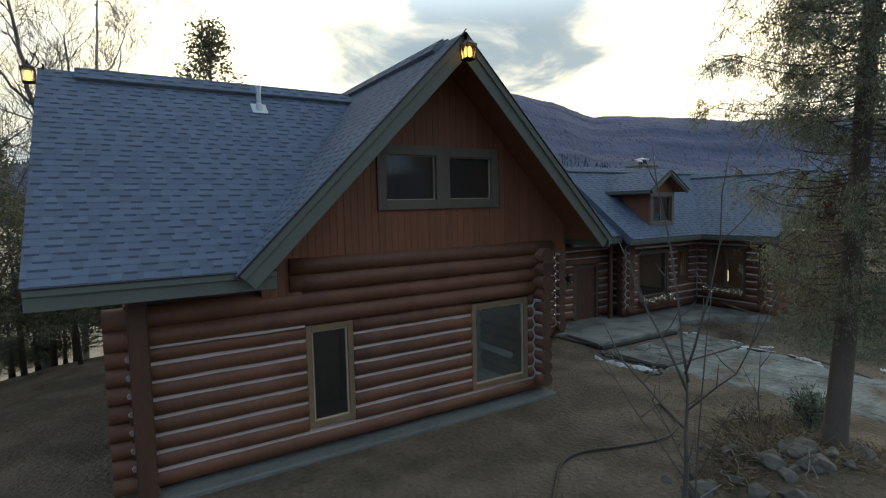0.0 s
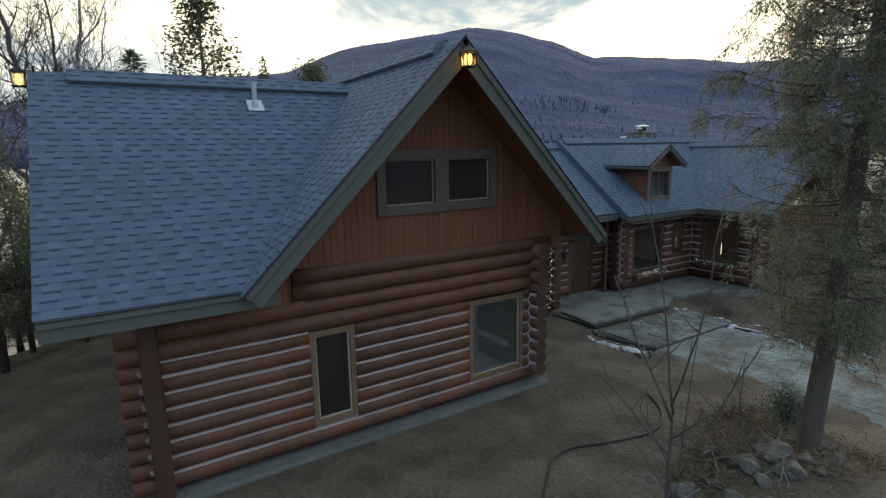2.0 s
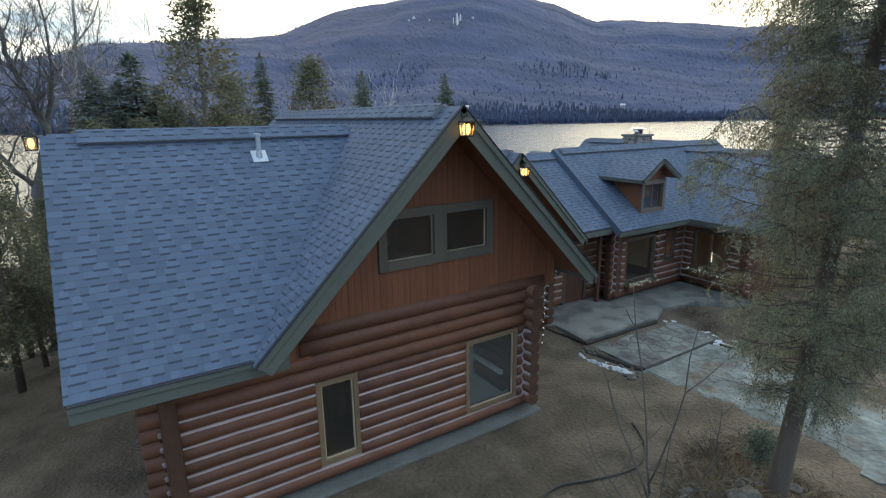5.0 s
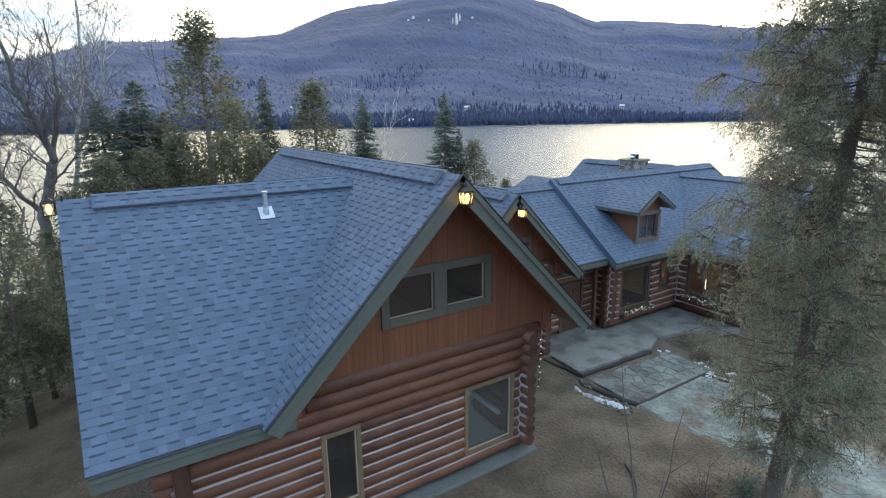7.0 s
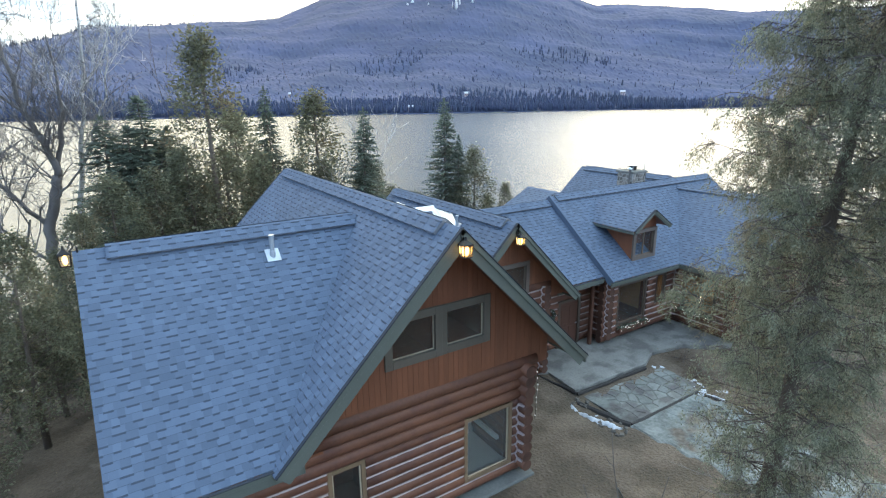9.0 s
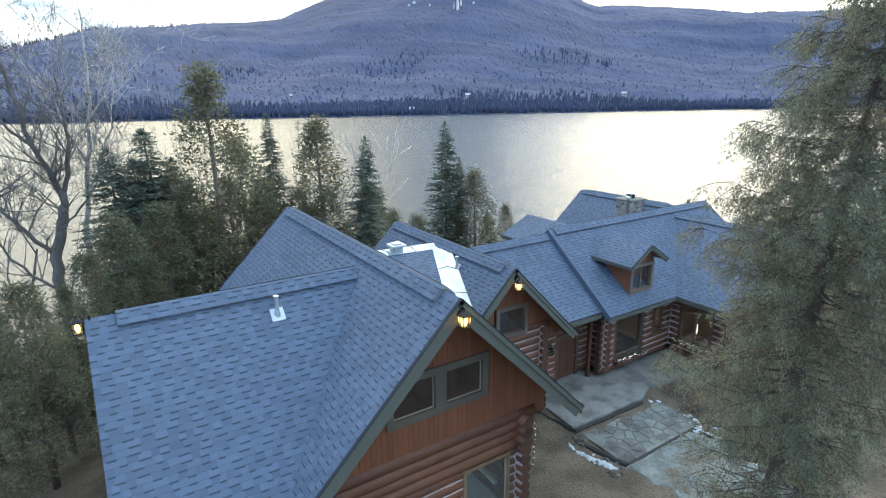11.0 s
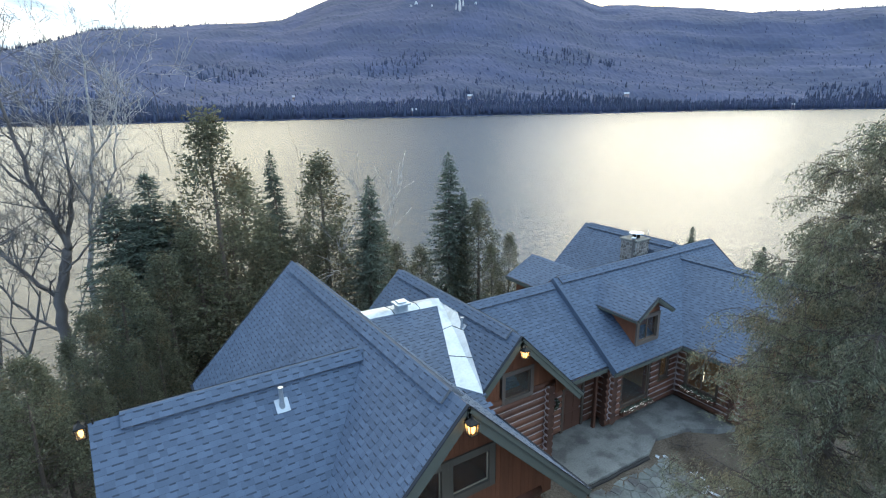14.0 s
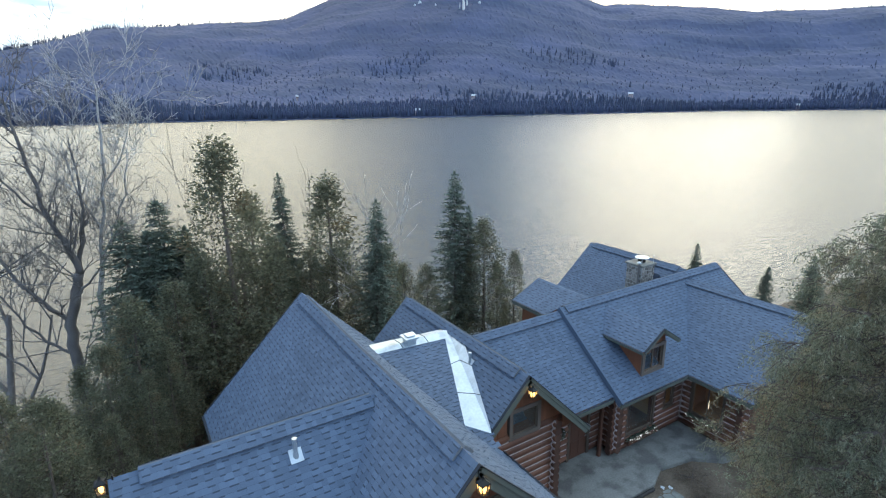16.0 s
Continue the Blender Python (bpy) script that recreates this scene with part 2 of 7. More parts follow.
BLACK = surface("black_iron", (0.018, 0.017, 0.016), 0.5, 0.2, 3, 40, 0.1, 0.002, metal=0.4)
ROCK = surface("field_rock", (0.108, 0.098, 0.084), 0.9, 0.4, 1.4, 12, 0.7, 0.03, chance="object", spread=0.25)
MASONRY = surface("chimney_stone", (0.22, 0.20, 0.18), 0.9, 0.35, 2, 15, 0.6, 0.02, chance="object", spread=0.4)
MORTAR = surface("mortar", (0.33, 0.32, 0.30), 0.95, 0.2, 2, 30, 0.3, 0.01)
SNOW = surface("old_snow", (0.46, 0.48, 0.50), 0.7, 0.12, 2, 20, 0.5, 0.03)
GROUND = surface("bare_ground", (0.126, 0.097, 0.069), 0.95, 0.50, 0.8, 11, 1.0, 0.10, second=(0.086, 0.067, 0.046), second_at=(0.45, 0.60), patch=0.75)
# aerial haze is put into the hill woods' base colour, hence the blue
FOREST = surface("haze_blue_forest_floor", (0.040, 0.055, 0.114), 0.95, 0.22, 0.005, 0.09, 0.2, 2.0, second=(0.030, 0.045, 0.094), second_at=(0.44, 0.60), patch=0.0075)
BARK = surface("cedar_bark", (0.112, 0.090, 0.072), 0.9, 0.35, 1.5, 22, 0.8, 0.02, stretch=(3, 3, 0.5))
GREYBARK = surface("bare_bark", (0.150, 0.138, 0.132), 0.9, 0.3, 1.5, 20, 0.4, 0.01)
SAPBARK = surface("sapling_bark", (0.088, 0.078, 0.068), 0.9, 0.3, 1.5, 20, 0.3, 0.006)
BIRCH = surface("birch_bark", (0.46, 0.44, 0.42), 0.8, 0.3, 2, 14, 0.3, 0.008, second=(0.12, 0.11, 0.1), second_at=(0.56, 0.66), patch=6)
TWIG = surface("dry_twig", (0.078, 0.064, 0.056), 0.9, 0.25, 3, 30, 0.2, 0.004)
NEEDLE = surface("spruce_needles", (0.122, 0.146, 0.110), 0.8, 0.3, 0.6, 6, 0, 0, chance="island", spread=0.4, through=0.25, spec=0.25)
OLDCEDAR = surface("old_cedar_foliage", (0.200, 0.216, 0.156), 0.8, 0.3, 0.6, 6, 0, 0, chance="island", spread=0.45, second=(0.240, 0.200, 0.130), second_at=(0.47, 0.68), patch=0.7, through=0.5, spec=0.25)
CEDAR = surface("cedar_foliage", (0.148, 0.152, 0.100), 0.8, 0.3, 0.6, 6, 0, 0, chance="island", spread=0.45, second=(0.178, 0.146, 0.09), second_at=(0.5, 0.7), patch=0.9, through=0.5, spec=0.25)
# distance haze tints the base colours of far conifers and bare trees
FARGREEN = surface("haze_blue_conifer", (0.046, 0.060, 0.102), 0.9, 0.25, 0.01, 0.1, 0, 0, chance="island", spread=0.16)
FARBARE = surface("haze_blue_bare_tree", (0.050, 0.062, 0.114), 0.9, 0.25, 0.006, 0.1, 0, 0, chance="island", spread=0.09)
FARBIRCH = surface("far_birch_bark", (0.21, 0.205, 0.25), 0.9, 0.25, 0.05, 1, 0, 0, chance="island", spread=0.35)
GRASS = surface("dry_grass", (0.165, 0.125, 0.080), 0.9, 0.3, 1, 10, 0, 0, chance="island", spread=0.4, through=0.15)
RUBBER = surface("black_hose", (0.03, 0.03, 0.028), 0.5, 0.2, 3, 30, 0.1, 0.002)
ROOM = surface("dim_interior", (0.66, 0.66, 0.60), 0.9, 0.2, 1, 8, 0, 0)
# both panes carry painted-in reflection, the second one more of it
PANE = glass("window_glass", (0.92, 0.95, 0.95), sheen=0.02, ior=1.36)
SHEENPANE = glass("sheen_window_glass", (0.92, 0.95, 0.95), sheen=0.05, ior=1.4)
DEADTWIG = surface("dead_twig", (0.185, 0.168, 0.148), 0.9, 0.25, 3, 30, 0.2, 0.004)
LAMPGLASS = glass("lantern_glass", (1.0, 0.9, 0.7), 0.25)
FLAME = glowing("warm_bulb", (1.0, 0.52, 0.14), 2.2)
CANDLE = glowing("candle_light", (1.0, 0.78, 0.5), 0.8)
FAIRY = glowing("string_light", (1.0, 0.92, 0.82), 0.9)


def water_material():
    m = bpy.data.materials.new("lake_water")
    m.use_nodes = True
    nt = m.node_tree
    n, li = nt.nodes, nt.links
    b = n["Principled BSDF"]
    b.inputs["Base Color"].default_value = (0.012, 0.02, 0.03, 1)
    b.inputs["Roughness"].default_value, b.inputs["IOR"].default_value = 0.25, 1.33
    tc, mp = n.new("ShaderNodeTexCoord"), n.new("ShaderNodeMapping")
    mp.inputs["Rotation"].default_value[2] = radians(32)
    mp.inputs["Scale"].default_value = (0.4, 1.0, 1.0)
    li.new(tc.outputs["Object"], mp.inputs["Vector"])
    last = None
    for scale, strength, dist in ((0.8, 0.6, 0.27), (2.4, 0.8, 0.13), (7.0, 0.6, 0.045)):
        t, bp = n.new("ShaderNodeTexNoise"), n.new("ShaderNodeBump")
        t.inputs["Scale"].default_value, t.inputs["Detail"].default_value = scale, 4
        li.new(mp.outputs[0], t.inputs["Vector"])
        bp.inputs["Strength"].default_value, bp.inputs["Distance"].default_value = strength, dist
        li.new(t.outputs["Fac"], bp.inputs["Height"])
        if last:
            li.new(last, bp.inputs["Normal"])
        last = bp.outputs[0]
    li.new(last, b.inputs["Normal"])
    return m


WATER = water_material()


# ---- building helpers ----
def placed(ob):
    """The world matrix of a thing that has just been made."""
    m = ob.matrix_basis.copy()
    return placed(ob.parent) @ ob.matrix_parent_inverse @ m if ob.parent else m


def under(ob, parent):
    """Hang ob under its parent, keeping it where it is."""
    if parent:
        ob.parent, ob.matrix_parent_inverse = parent, placed(parent).inverted()
    return ob


def empty(name, at=(0, 0, 0), parent=None):
    ob = new(name)
    ob.empty_display_size = 0.3
    ob.matrix_basis = Matrix.Translation(at)
    return under(ob, parent)


class Shape:
    """Vertices and faces of one mesh to be."""

    def __init__(self):
        self.v, self.f, self.i = [], [], []

    def add(self, verts, faces, slot=0):
        k = len(self.v)
        self.v += [tuple(p) for p in verts]
        self.f += [tuple(k + a for a in f) for f in faces]
        self.i += [slot] * len(faces)
        return self

    def box(self, lo, hi, slot=0, cut=0.0, m=None):
        """A box from corner to corner, its edges cut off by that much."""
        lo, hi = Vector(lo), Vector(hi)
        if not cut:
            vs = [Vector((x, y, z)) for x in (lo.x, hi.x) for y in (lo.y, hi.y) for z in (lo.z, hi.z)]
            fs = [(0, 1, 3, 2), (4, 6, 7, 5), (0, 4, 5, 1), (2, 3, 7, 6), (0, 2, 6, 4), (1, 5, 7, 3)]
        else:
            vs, fs, at = [], [], {}
            for a in (0, 1):
                for b in (0, 1):
                    for c in (0, 1):
                        corner = Vector((hi.x if a else lo.x, hi.y if b else lo.y, hi.z if c else lo.z))
                        inw = Vector((-1 if a else 1, -1 if b else 1, -1 if c else 1)) * cut
                        for k in range(3):
                            p = corner + inw
                            p[k] = corner[k]
                            at[a, b, c, k] = len(vs)
                            vs.append(p)
            for k in range(3):
                o = [j for j in range(3) if j != k]
                for s in (0, 1):
                    ring = []
                    for u, w in ((0, 0), (1, 0), (1, 1), (0, 1)):
                        key = [0, 0, 0]
                        key[k], key[o[0]], key[o[1]] = s, u, w
                        ring.append(at[(*key, k)])
                    fs.append(tuple(ring if (s == 1) == (k != 1) else ring[::-1]))
                for u in (0, 1):
                    for w in (0, 1):
                        e0, e1 = [0, 0, 0], [0, 0, 0]
                        e0[o[0]] = e1[o[0]] = u
                        e0[o[1]] = e1[o[1]] = w
                        e1[k] = 1
                        fs.append((at[(*e0, o[0])], at[(*e1, o[0])], at[(*e1, o[1])], at[(*e0, o[1])]))
            for a in (0, 1):
                for b in (0, 1):
                    for c in (0, 1):
                        fs.append(tuple(at[a, b, c, k] for k in range(3)))
        if m:
            vs = [m @ p for p in vs]
        return self.add(vs, fs, slot)

    def tube(self, points, radii, sides=8, caps=True, slot=0, cap_slot=None):
        """A tube along points with a radius at each."""
        pts = [Vector(p) for p in points]
        vs, fs = [], []
        side = None
        for k, p in enumerate(pts):
            d = (pts[min(k + 1, len(pts) - 1)] - pts[max(k - 1, 0)]).normalized()
            if side is None:
                side = d.orthogonal().normalized()
            side = (side - d * side.dot(d)).normalized()
            other = d.cross(side)
            r = float(radii[k] if hasattr(radii, "__len__") else radii)
            vs += [p + r * (math.cos(t) * side + math.sin(t) * other) for t in (2 * math.pi * j / sides for j in range(sides))]
        for k in range(len(pts) - 1):
            for j in range(sides):
                a, b = k * sides + j, k * sides + (j + 1) % sides
                fs.append((a, b, b + sides, a + sides))
        self.add(vs, fs, slot)
        if caps:
            k0 = len(self.v) - len(vs)
            self.f += [tuple(k0 + j for j in range(sides))[::-1], tuple(k0 + (len(pts) - 1) * sides + j for j in range(sides))]
            self.i += [slot if cap_slot is None else cap_slot] * 2
        return self

    def ob(self, name, mats, parent=None, label="", smooth=False, at=None):
        mesh = bpy.data.meshes.new(name)
        mesh.from_pydata(self.v, [], self.f)
        for m in mats if isinstance(mats, (list, tuple)) else (mats,):
            mesh.materials.append(m)
        if any(self.i):
            mesh.polygons.foreach_set("material_index", self.i)
        if smooth:
            mesh.polygons.foreach_set("use_smooth", [True] * len(self.f))
        mesh.update()
        ob = new(name, mesh)
        if at is not None:
            ob.matrix_basis = at
        if label:
            tagged(ob, label)
        return under(ob, parent)


def mesh_of(name, verts, faces, mats, slots=None):
    """A mesh from arrays of vertices and of equal-sided faces."""
    mesh = bpy.data.meshes.new(name)
    verts, faces = np.asarray(verts, np.float32), np.asarray(faces, np.int32)
    sides = faces.shape[1]
    mesh.vertices.add(len(verts))
    mesh.vertices.foreach_set("co", verts.ravel())
    mesh.loops.add(faces.size)
    mesh.loops.foreach_set("vertex_index", faces.ravel())
    mesh.polygons.add(len(faces))
    mesh.polygons.foreach_set("loop_start", np.arange(len(faces), dtype=np.int32) * sides)
    for m in mats:
        mesh.materials.append(m)
    if slots is not None:
        mesh.polygons.foreach_set("material_index", np.asarray(slots, np.int32))
    mesh.polygons.foreach_set("use_smooth", np.zeros(len(faces), bool))
    mesh.update(calc_edges=True)
    return mesh


# ---- ground, lake and hills ----
LAKE = -4.0
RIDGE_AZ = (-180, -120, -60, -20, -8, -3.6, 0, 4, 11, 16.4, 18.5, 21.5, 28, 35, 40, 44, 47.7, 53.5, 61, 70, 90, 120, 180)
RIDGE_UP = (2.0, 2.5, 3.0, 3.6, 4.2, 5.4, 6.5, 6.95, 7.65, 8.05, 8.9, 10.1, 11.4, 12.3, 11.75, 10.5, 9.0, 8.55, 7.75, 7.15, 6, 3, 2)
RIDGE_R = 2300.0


def shore_y(x):
    return 40.0 + 1.5 * np.sin(x / 9.0) + 0.8 * np.sin(x / 3.7 + 1) - 6.0 * np.clip((x - 8) / 8, 0, 1) - 9.0 * np.clip((x - 25) / 12, 0, 1)


def step(a, b, v):
    t = np.clip((v - a) / (b - a), 0, 1)
    return t * t * (3 - 2 * t)


def bumps(x, y, s, seed=0):
    """Smooth uneven relief, about -1 to 1."""
    a = np.sin(x / s + 1.3 * np.sin(y / s * 0.7 + seed)) + np.sin(y / s * 1.1 + 1.7 * np.sin(x / s * 0.6 - seed))
    b = np.sin(x / s * 2.3 - y / s * 1.9 + seed * 2) * 0.5 + np.sin(x / s * 4.1 + y / s * 3.3) * 0.25
    return (a + b) / 2.75


def far_shore_r(az):
    """How far off the other shore lies."""
    return np.interp(az, (-60, -10, 0, 32, 50, 71, 120), (720, 720, 665, 655, 790, 1010, 1200)) + 9 * np.sin(az / 4.0) + 5 * np.sin(az / 1.3)


def height(x, y):
    x, y = np.asarray(x, float), np.asarray(y, float)
    r, az = np.hypot(x, y), np.degrees(np.arctan2(x, y))
    s = step(18, shore_y(x) + 1.0, y)
    land = -0.06 + s * (LAKE - 0.5) - 0.25 * step(9.5, 13, x) * (1 - step(10, 14, y)) + 0.05 * bumps(x, y, 2.1) * (1 - step(-1, 1, 9 - np.abs(y - 16)) * 0.6)
    land = land - 0.9 * step(0.5, 9, -x) * step(8, 20, y)
    land = land + 0.55 * np.exp(-((x - 9.4) ** 2 / 3.2 + (y - 3.7) ** 2 / 2.2))
    land = land - 4.0 * step(0, 14, y - shore_y(x))
    far_shore = far_shore_r(az)
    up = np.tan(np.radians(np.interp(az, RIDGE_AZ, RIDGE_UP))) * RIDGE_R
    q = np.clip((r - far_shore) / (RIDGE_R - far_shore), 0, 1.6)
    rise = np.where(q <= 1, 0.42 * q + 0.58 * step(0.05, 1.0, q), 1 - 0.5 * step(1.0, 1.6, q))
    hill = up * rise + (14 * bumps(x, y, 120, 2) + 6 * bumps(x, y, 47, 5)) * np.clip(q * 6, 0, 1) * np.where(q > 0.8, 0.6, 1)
    lake_side = step(-70, -55, az) * (1 - step(115, 130, az))
    bed = LAKE - 4.5
    front = np.where(r > far_shore, LAKE + 0.3 + hill, np.where(r > far_shore - 30, LAKE + 0.3 - (far_shore - r) * 0.2, bed))
    behind = 2.0 * bumps(x, y, 25, 3) * step(25, 60, r) + 30 * step(60, 400, r) + 0.5 * hill
    distant = lake_side * front + (1 - lake_side) * (behind + 0.0)
    near = np.where(y > 25, land, land + (1 - lake_side) * (behind * step(25, 60, r)))
    w = step(60, 90, r)
    return near * (1 - w) + distant * w


def build_ground():
    az = np.concatenate([np.arange(-40, -16, 1.0), np.arange(-16, 82, 0.2), np.arange(82, 320, 2.5)])
    rad = np.concatenate([[0.001, 0.25], np.arange(0.5, 30, 0.5), np.geomspace(30, 600, 55), np.arange(610, 1300, 10), np.arange(1300, 2420, 20), np.geomspace(2450, 4600, 14)])
    A, R = np.meshgrid(np.radians(az), rad)
    X, Y = R * np.sin(A), R * np.cos(A)
    Z = height(X, Y)
    crowns = np.random.default_rng(3).gamma(2.0, 0.33, Z.shape)    # the uneven top of the woods
    Z = Z + crowns * step(30, 70, R - far_shore_r(np.degrees(A))) * (1 - step(2250, 2300, R)) * np.where(R > 1300, 1.3, 1.0)
    nr, na = X.shape
    verts = np.stack([X, Y, Z], -1).reshape(-1, 3)
    i, j = np.meshgrid(np.arange(nr - 1), np.arange(na), indexing="ij")
    k = (j + 1) % na
    faces = np.stack([i * na + j, i * na + k, (i + 1) * na + k, (i + 1) * na + j], -1).reshape(-1, 4)
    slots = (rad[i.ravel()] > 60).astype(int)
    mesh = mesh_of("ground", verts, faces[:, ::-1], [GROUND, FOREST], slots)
    mesh.polygons.foreach_set("use_smooth", slots == 0)
    return tagged(new("ground", mesh), "bare brown earth yard that slopes to a lake, wooded hills beyond", "ground", kind="structure")


build_ground()
lake = Shape()
lake.add([(-4200, -1500, LAKE), (4200, -1500, LAKE), (4200, 4300, LAKE), (-4200, 4300, LAKE)], [(0, 1, 2, 3)])
tagged(lake.ob("water", WATER), "wide rippled lake that mirrors the pale evening sky", "lake", kind="structure")


# ---- houses ----
def beam(shape, p0, p1, up, h, t, cut=0.006, slot=0):
    """A bar along p0 to p1; h: its extent along up, t: its extent across."""
    p0, p1 = Vector(p0), Vector(p1)
    x = (p1 - p0).normalized()
    z = (Vector(up) - x * Vector(up).dot(x)).normalized()
    y = z.cross(x)
    m = Matrix((x, y, z)).transposed().to_4x4()
    m.translation = p0
    return shape.box((0, t[0], h[0]), ((p1 - p0).length, t[1], h[1]), slot, cut, m)


def log(parent, p0, p1, r, seed, name="log"):
    """One peeled log, a little uneven, with end grain."""
    rnd = random.Random(seed)
    p0, p1 = Vector(p0), Vector(p1)
    n = max(2, int((p1 - p0).length / 0.7) + 1)
    pts = [p0.lerp(p1, k / (n - 1)) + Vector((0, 0, rnd.uniform(-0.006, 0.006))) for k in range(n)]
    s = Shape().tube(pts, [r * rnd.uniform(0.965, 1.02) for _ in pts], 14, True, 0, 1)
    ob = s.ob(name, [LOG, LOG_END], parent)
    ob.data.polygons.foreach_set("use_smooth", [k == 0 for k in s.i])
    return ob


def chink(parent, at, u0, u1, z, outward, seed):
    """One line of chinking from u0 to u1 at the height z; at(u, off, z) places a point of the wall."""
    rnd = random.Random(seed)
    n = max(2, int((u1 - u0) / 0.35) + 1)
    vs = []
    for q in range(n):
        u, w = u0 + (u1 - u0) * q / (n - 1), 0.031 * rnd.uniform(0.75, 1.2)
        zz = z + rnd.uniform(-0.005, 0.005)
        vs += [at(u, outward * 0.075, zz - w - 0.02), at(u, outward * 0.108, zz - w), at(u, outward * 0.098, zz), at(u, outward * 0.108, zz + w), at(u, outward * 0.075, zz + w + 0.02)]
    fs = [(5 * q + c, 5 * q + 5 + c, 5 * q + 6 + c, 5 * q + 1 + c) for q in range(n - 1) for c in range(4)]
    Shape().add(vs, fs).ob("chinking", CHINK, parent)


def log_wall(parent, axis, line, a, b, courses, r=0.165, gaps=(), outward=-1, chink_to=99.0, ends=(0, 0), seed=0, shift=0.0):
    """Courses of logs along axis 'x' or 'y' at that line, cut at the gaps (from, to, bottom, top), with chinking in the joints."""
    def at(u, off, z):
        return (u, line + off, z) if axis == "x" else (line + off, u, z)

    def spans(z, lo, hi, tall):
        cuts = sorted((g[0], g[1]) for g in gaps if g[2] < z + tall and g[3] > z - tall)
        out, u = [], lo
        for g0, g1 in cuts:
            if g0 > u:
                out.append((u, g0))
            u = max(u, g1)
        if u < hi:
            out.append((u, hi))
        return out

    for k, z in enumerate(courses):
        for u0, u1 in spans(z + shift, a - ends[0], b + ends[1], 0.06):
            log(parent, at(u0, 0, z + shift), at(u1, 0, z + shift), r, seed + k * 7 + int(u0 * 3))
    for k in range(len(courses) - 1):
        z = (courses[k] + courses[k + 1]) / 2 + shift
        if z > chink_to:
            break
        for u0, u1 in spans(z, a, b, 0.02):
            chink(parent, at, u0, u1, z, outward, seed + k * 13 + int(u0 * 5))


def corner(parent, x, y0, y1, zs, shift=0.15):
    """Chinking where protruding side logs (their near face at x, from y0 to the wall at y1) cross a wall's logs."""
    pts = []
    for k, z in enumerate(zs):
        pts += [Vector((x - 0.03, y1 - 0.01, z)), Vector((x + 0.015, y1 - 0.06, z + shift))]
        s = Shape()
        beam(s, (x + 0.07, y0 + random.uniform(0, 0.08), z + shift), (x + 0.02, y1 - 0.05, z + shift), (0, 0, 1), (-0.030, 0.030), (-0.02, 0.06), 0.008)
        s.ob("chinking", CHINK, parent)
    Shape().tube(pts, 0.026, 6).ob("chinking", CHINK, parent)


TOOTH, GAP = (0.13, 0.17, 0.22), (0.16, 0.21, 0.28)
ROW = 0.158
SHARED = {}


def single_shingle(width, tall):
    key = (width, tall)
    if key not in SHARED:
        s = Shape()
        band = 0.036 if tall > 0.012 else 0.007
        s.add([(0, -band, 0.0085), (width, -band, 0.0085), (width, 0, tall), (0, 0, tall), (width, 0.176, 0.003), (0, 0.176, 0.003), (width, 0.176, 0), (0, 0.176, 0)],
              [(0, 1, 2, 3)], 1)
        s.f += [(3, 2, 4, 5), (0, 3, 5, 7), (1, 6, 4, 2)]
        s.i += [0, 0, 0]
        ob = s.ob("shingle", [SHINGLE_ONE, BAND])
        SHARED[key] = ob.data
        bpy.data.objects.remove(ob)
    return SHARED[key]


def shingles(parent, o, u, v, lu, lv, seed, singles=None, inside=None, first=0.0):
    """Courses of laminated shingles on a plane from corner o along u and up v. singles: the stretch (u0, u1, v0, v1) laid piece by piece."""
    rnd = random.Random(seed)
    o, u, v = Vector(o), Vector(u).normalized(), Vector(v).normalized()
    w = u.cross(v)
    verts, faces, slots = [], [], []
    m = Matrix((u, v, w)).transposed().to_4x4()
    row, laid = 0, 0
    while row * ROW < lv - 0.02:
        v0, a, thick = row * ROW, -rnd.uniform(0, 0.4), rnd.random() < 0.5
        v1 = min(v0 + 0.176, lv)
        while a < lu:
            width = rnd.choice(TOOTH if thick else GAP)
            tall = 0.018 if thick else 0.008
            a0, a1 = max(a, 0), min(a + width, lu)
            thick = not thick
            if a1 - a0 > 0.03 and (inside is None or inside((a0 + a1) / 2, v0 + 0.07)):
                if singles and laid < 300 and a0 == a and a1 == a + width and singles[0] <= a0 <= singles[1] and singles[2] <= v0 <= singles[3]:
                    ob = new("shingle", single_shingle(width, tall))
                    mm = m.copy()
                    mm.translation = o + u * a0 + v * v0
                    ob.matrix_basis = mm
                    under(ob, parent)
                    laid += 1
                else:
                    k = len(verts)
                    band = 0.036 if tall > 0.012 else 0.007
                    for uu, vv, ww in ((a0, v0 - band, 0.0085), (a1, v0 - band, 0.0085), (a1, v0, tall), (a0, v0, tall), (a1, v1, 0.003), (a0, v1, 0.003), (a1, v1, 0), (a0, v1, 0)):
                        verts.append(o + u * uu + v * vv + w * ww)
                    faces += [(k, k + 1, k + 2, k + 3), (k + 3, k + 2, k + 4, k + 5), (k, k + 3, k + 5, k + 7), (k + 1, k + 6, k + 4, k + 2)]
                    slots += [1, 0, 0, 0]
            a += width
        row += 1
    if faces:
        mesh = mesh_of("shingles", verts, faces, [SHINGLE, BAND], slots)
        under(tagged(new("shingles", mesh), kind="stuff"), parent)


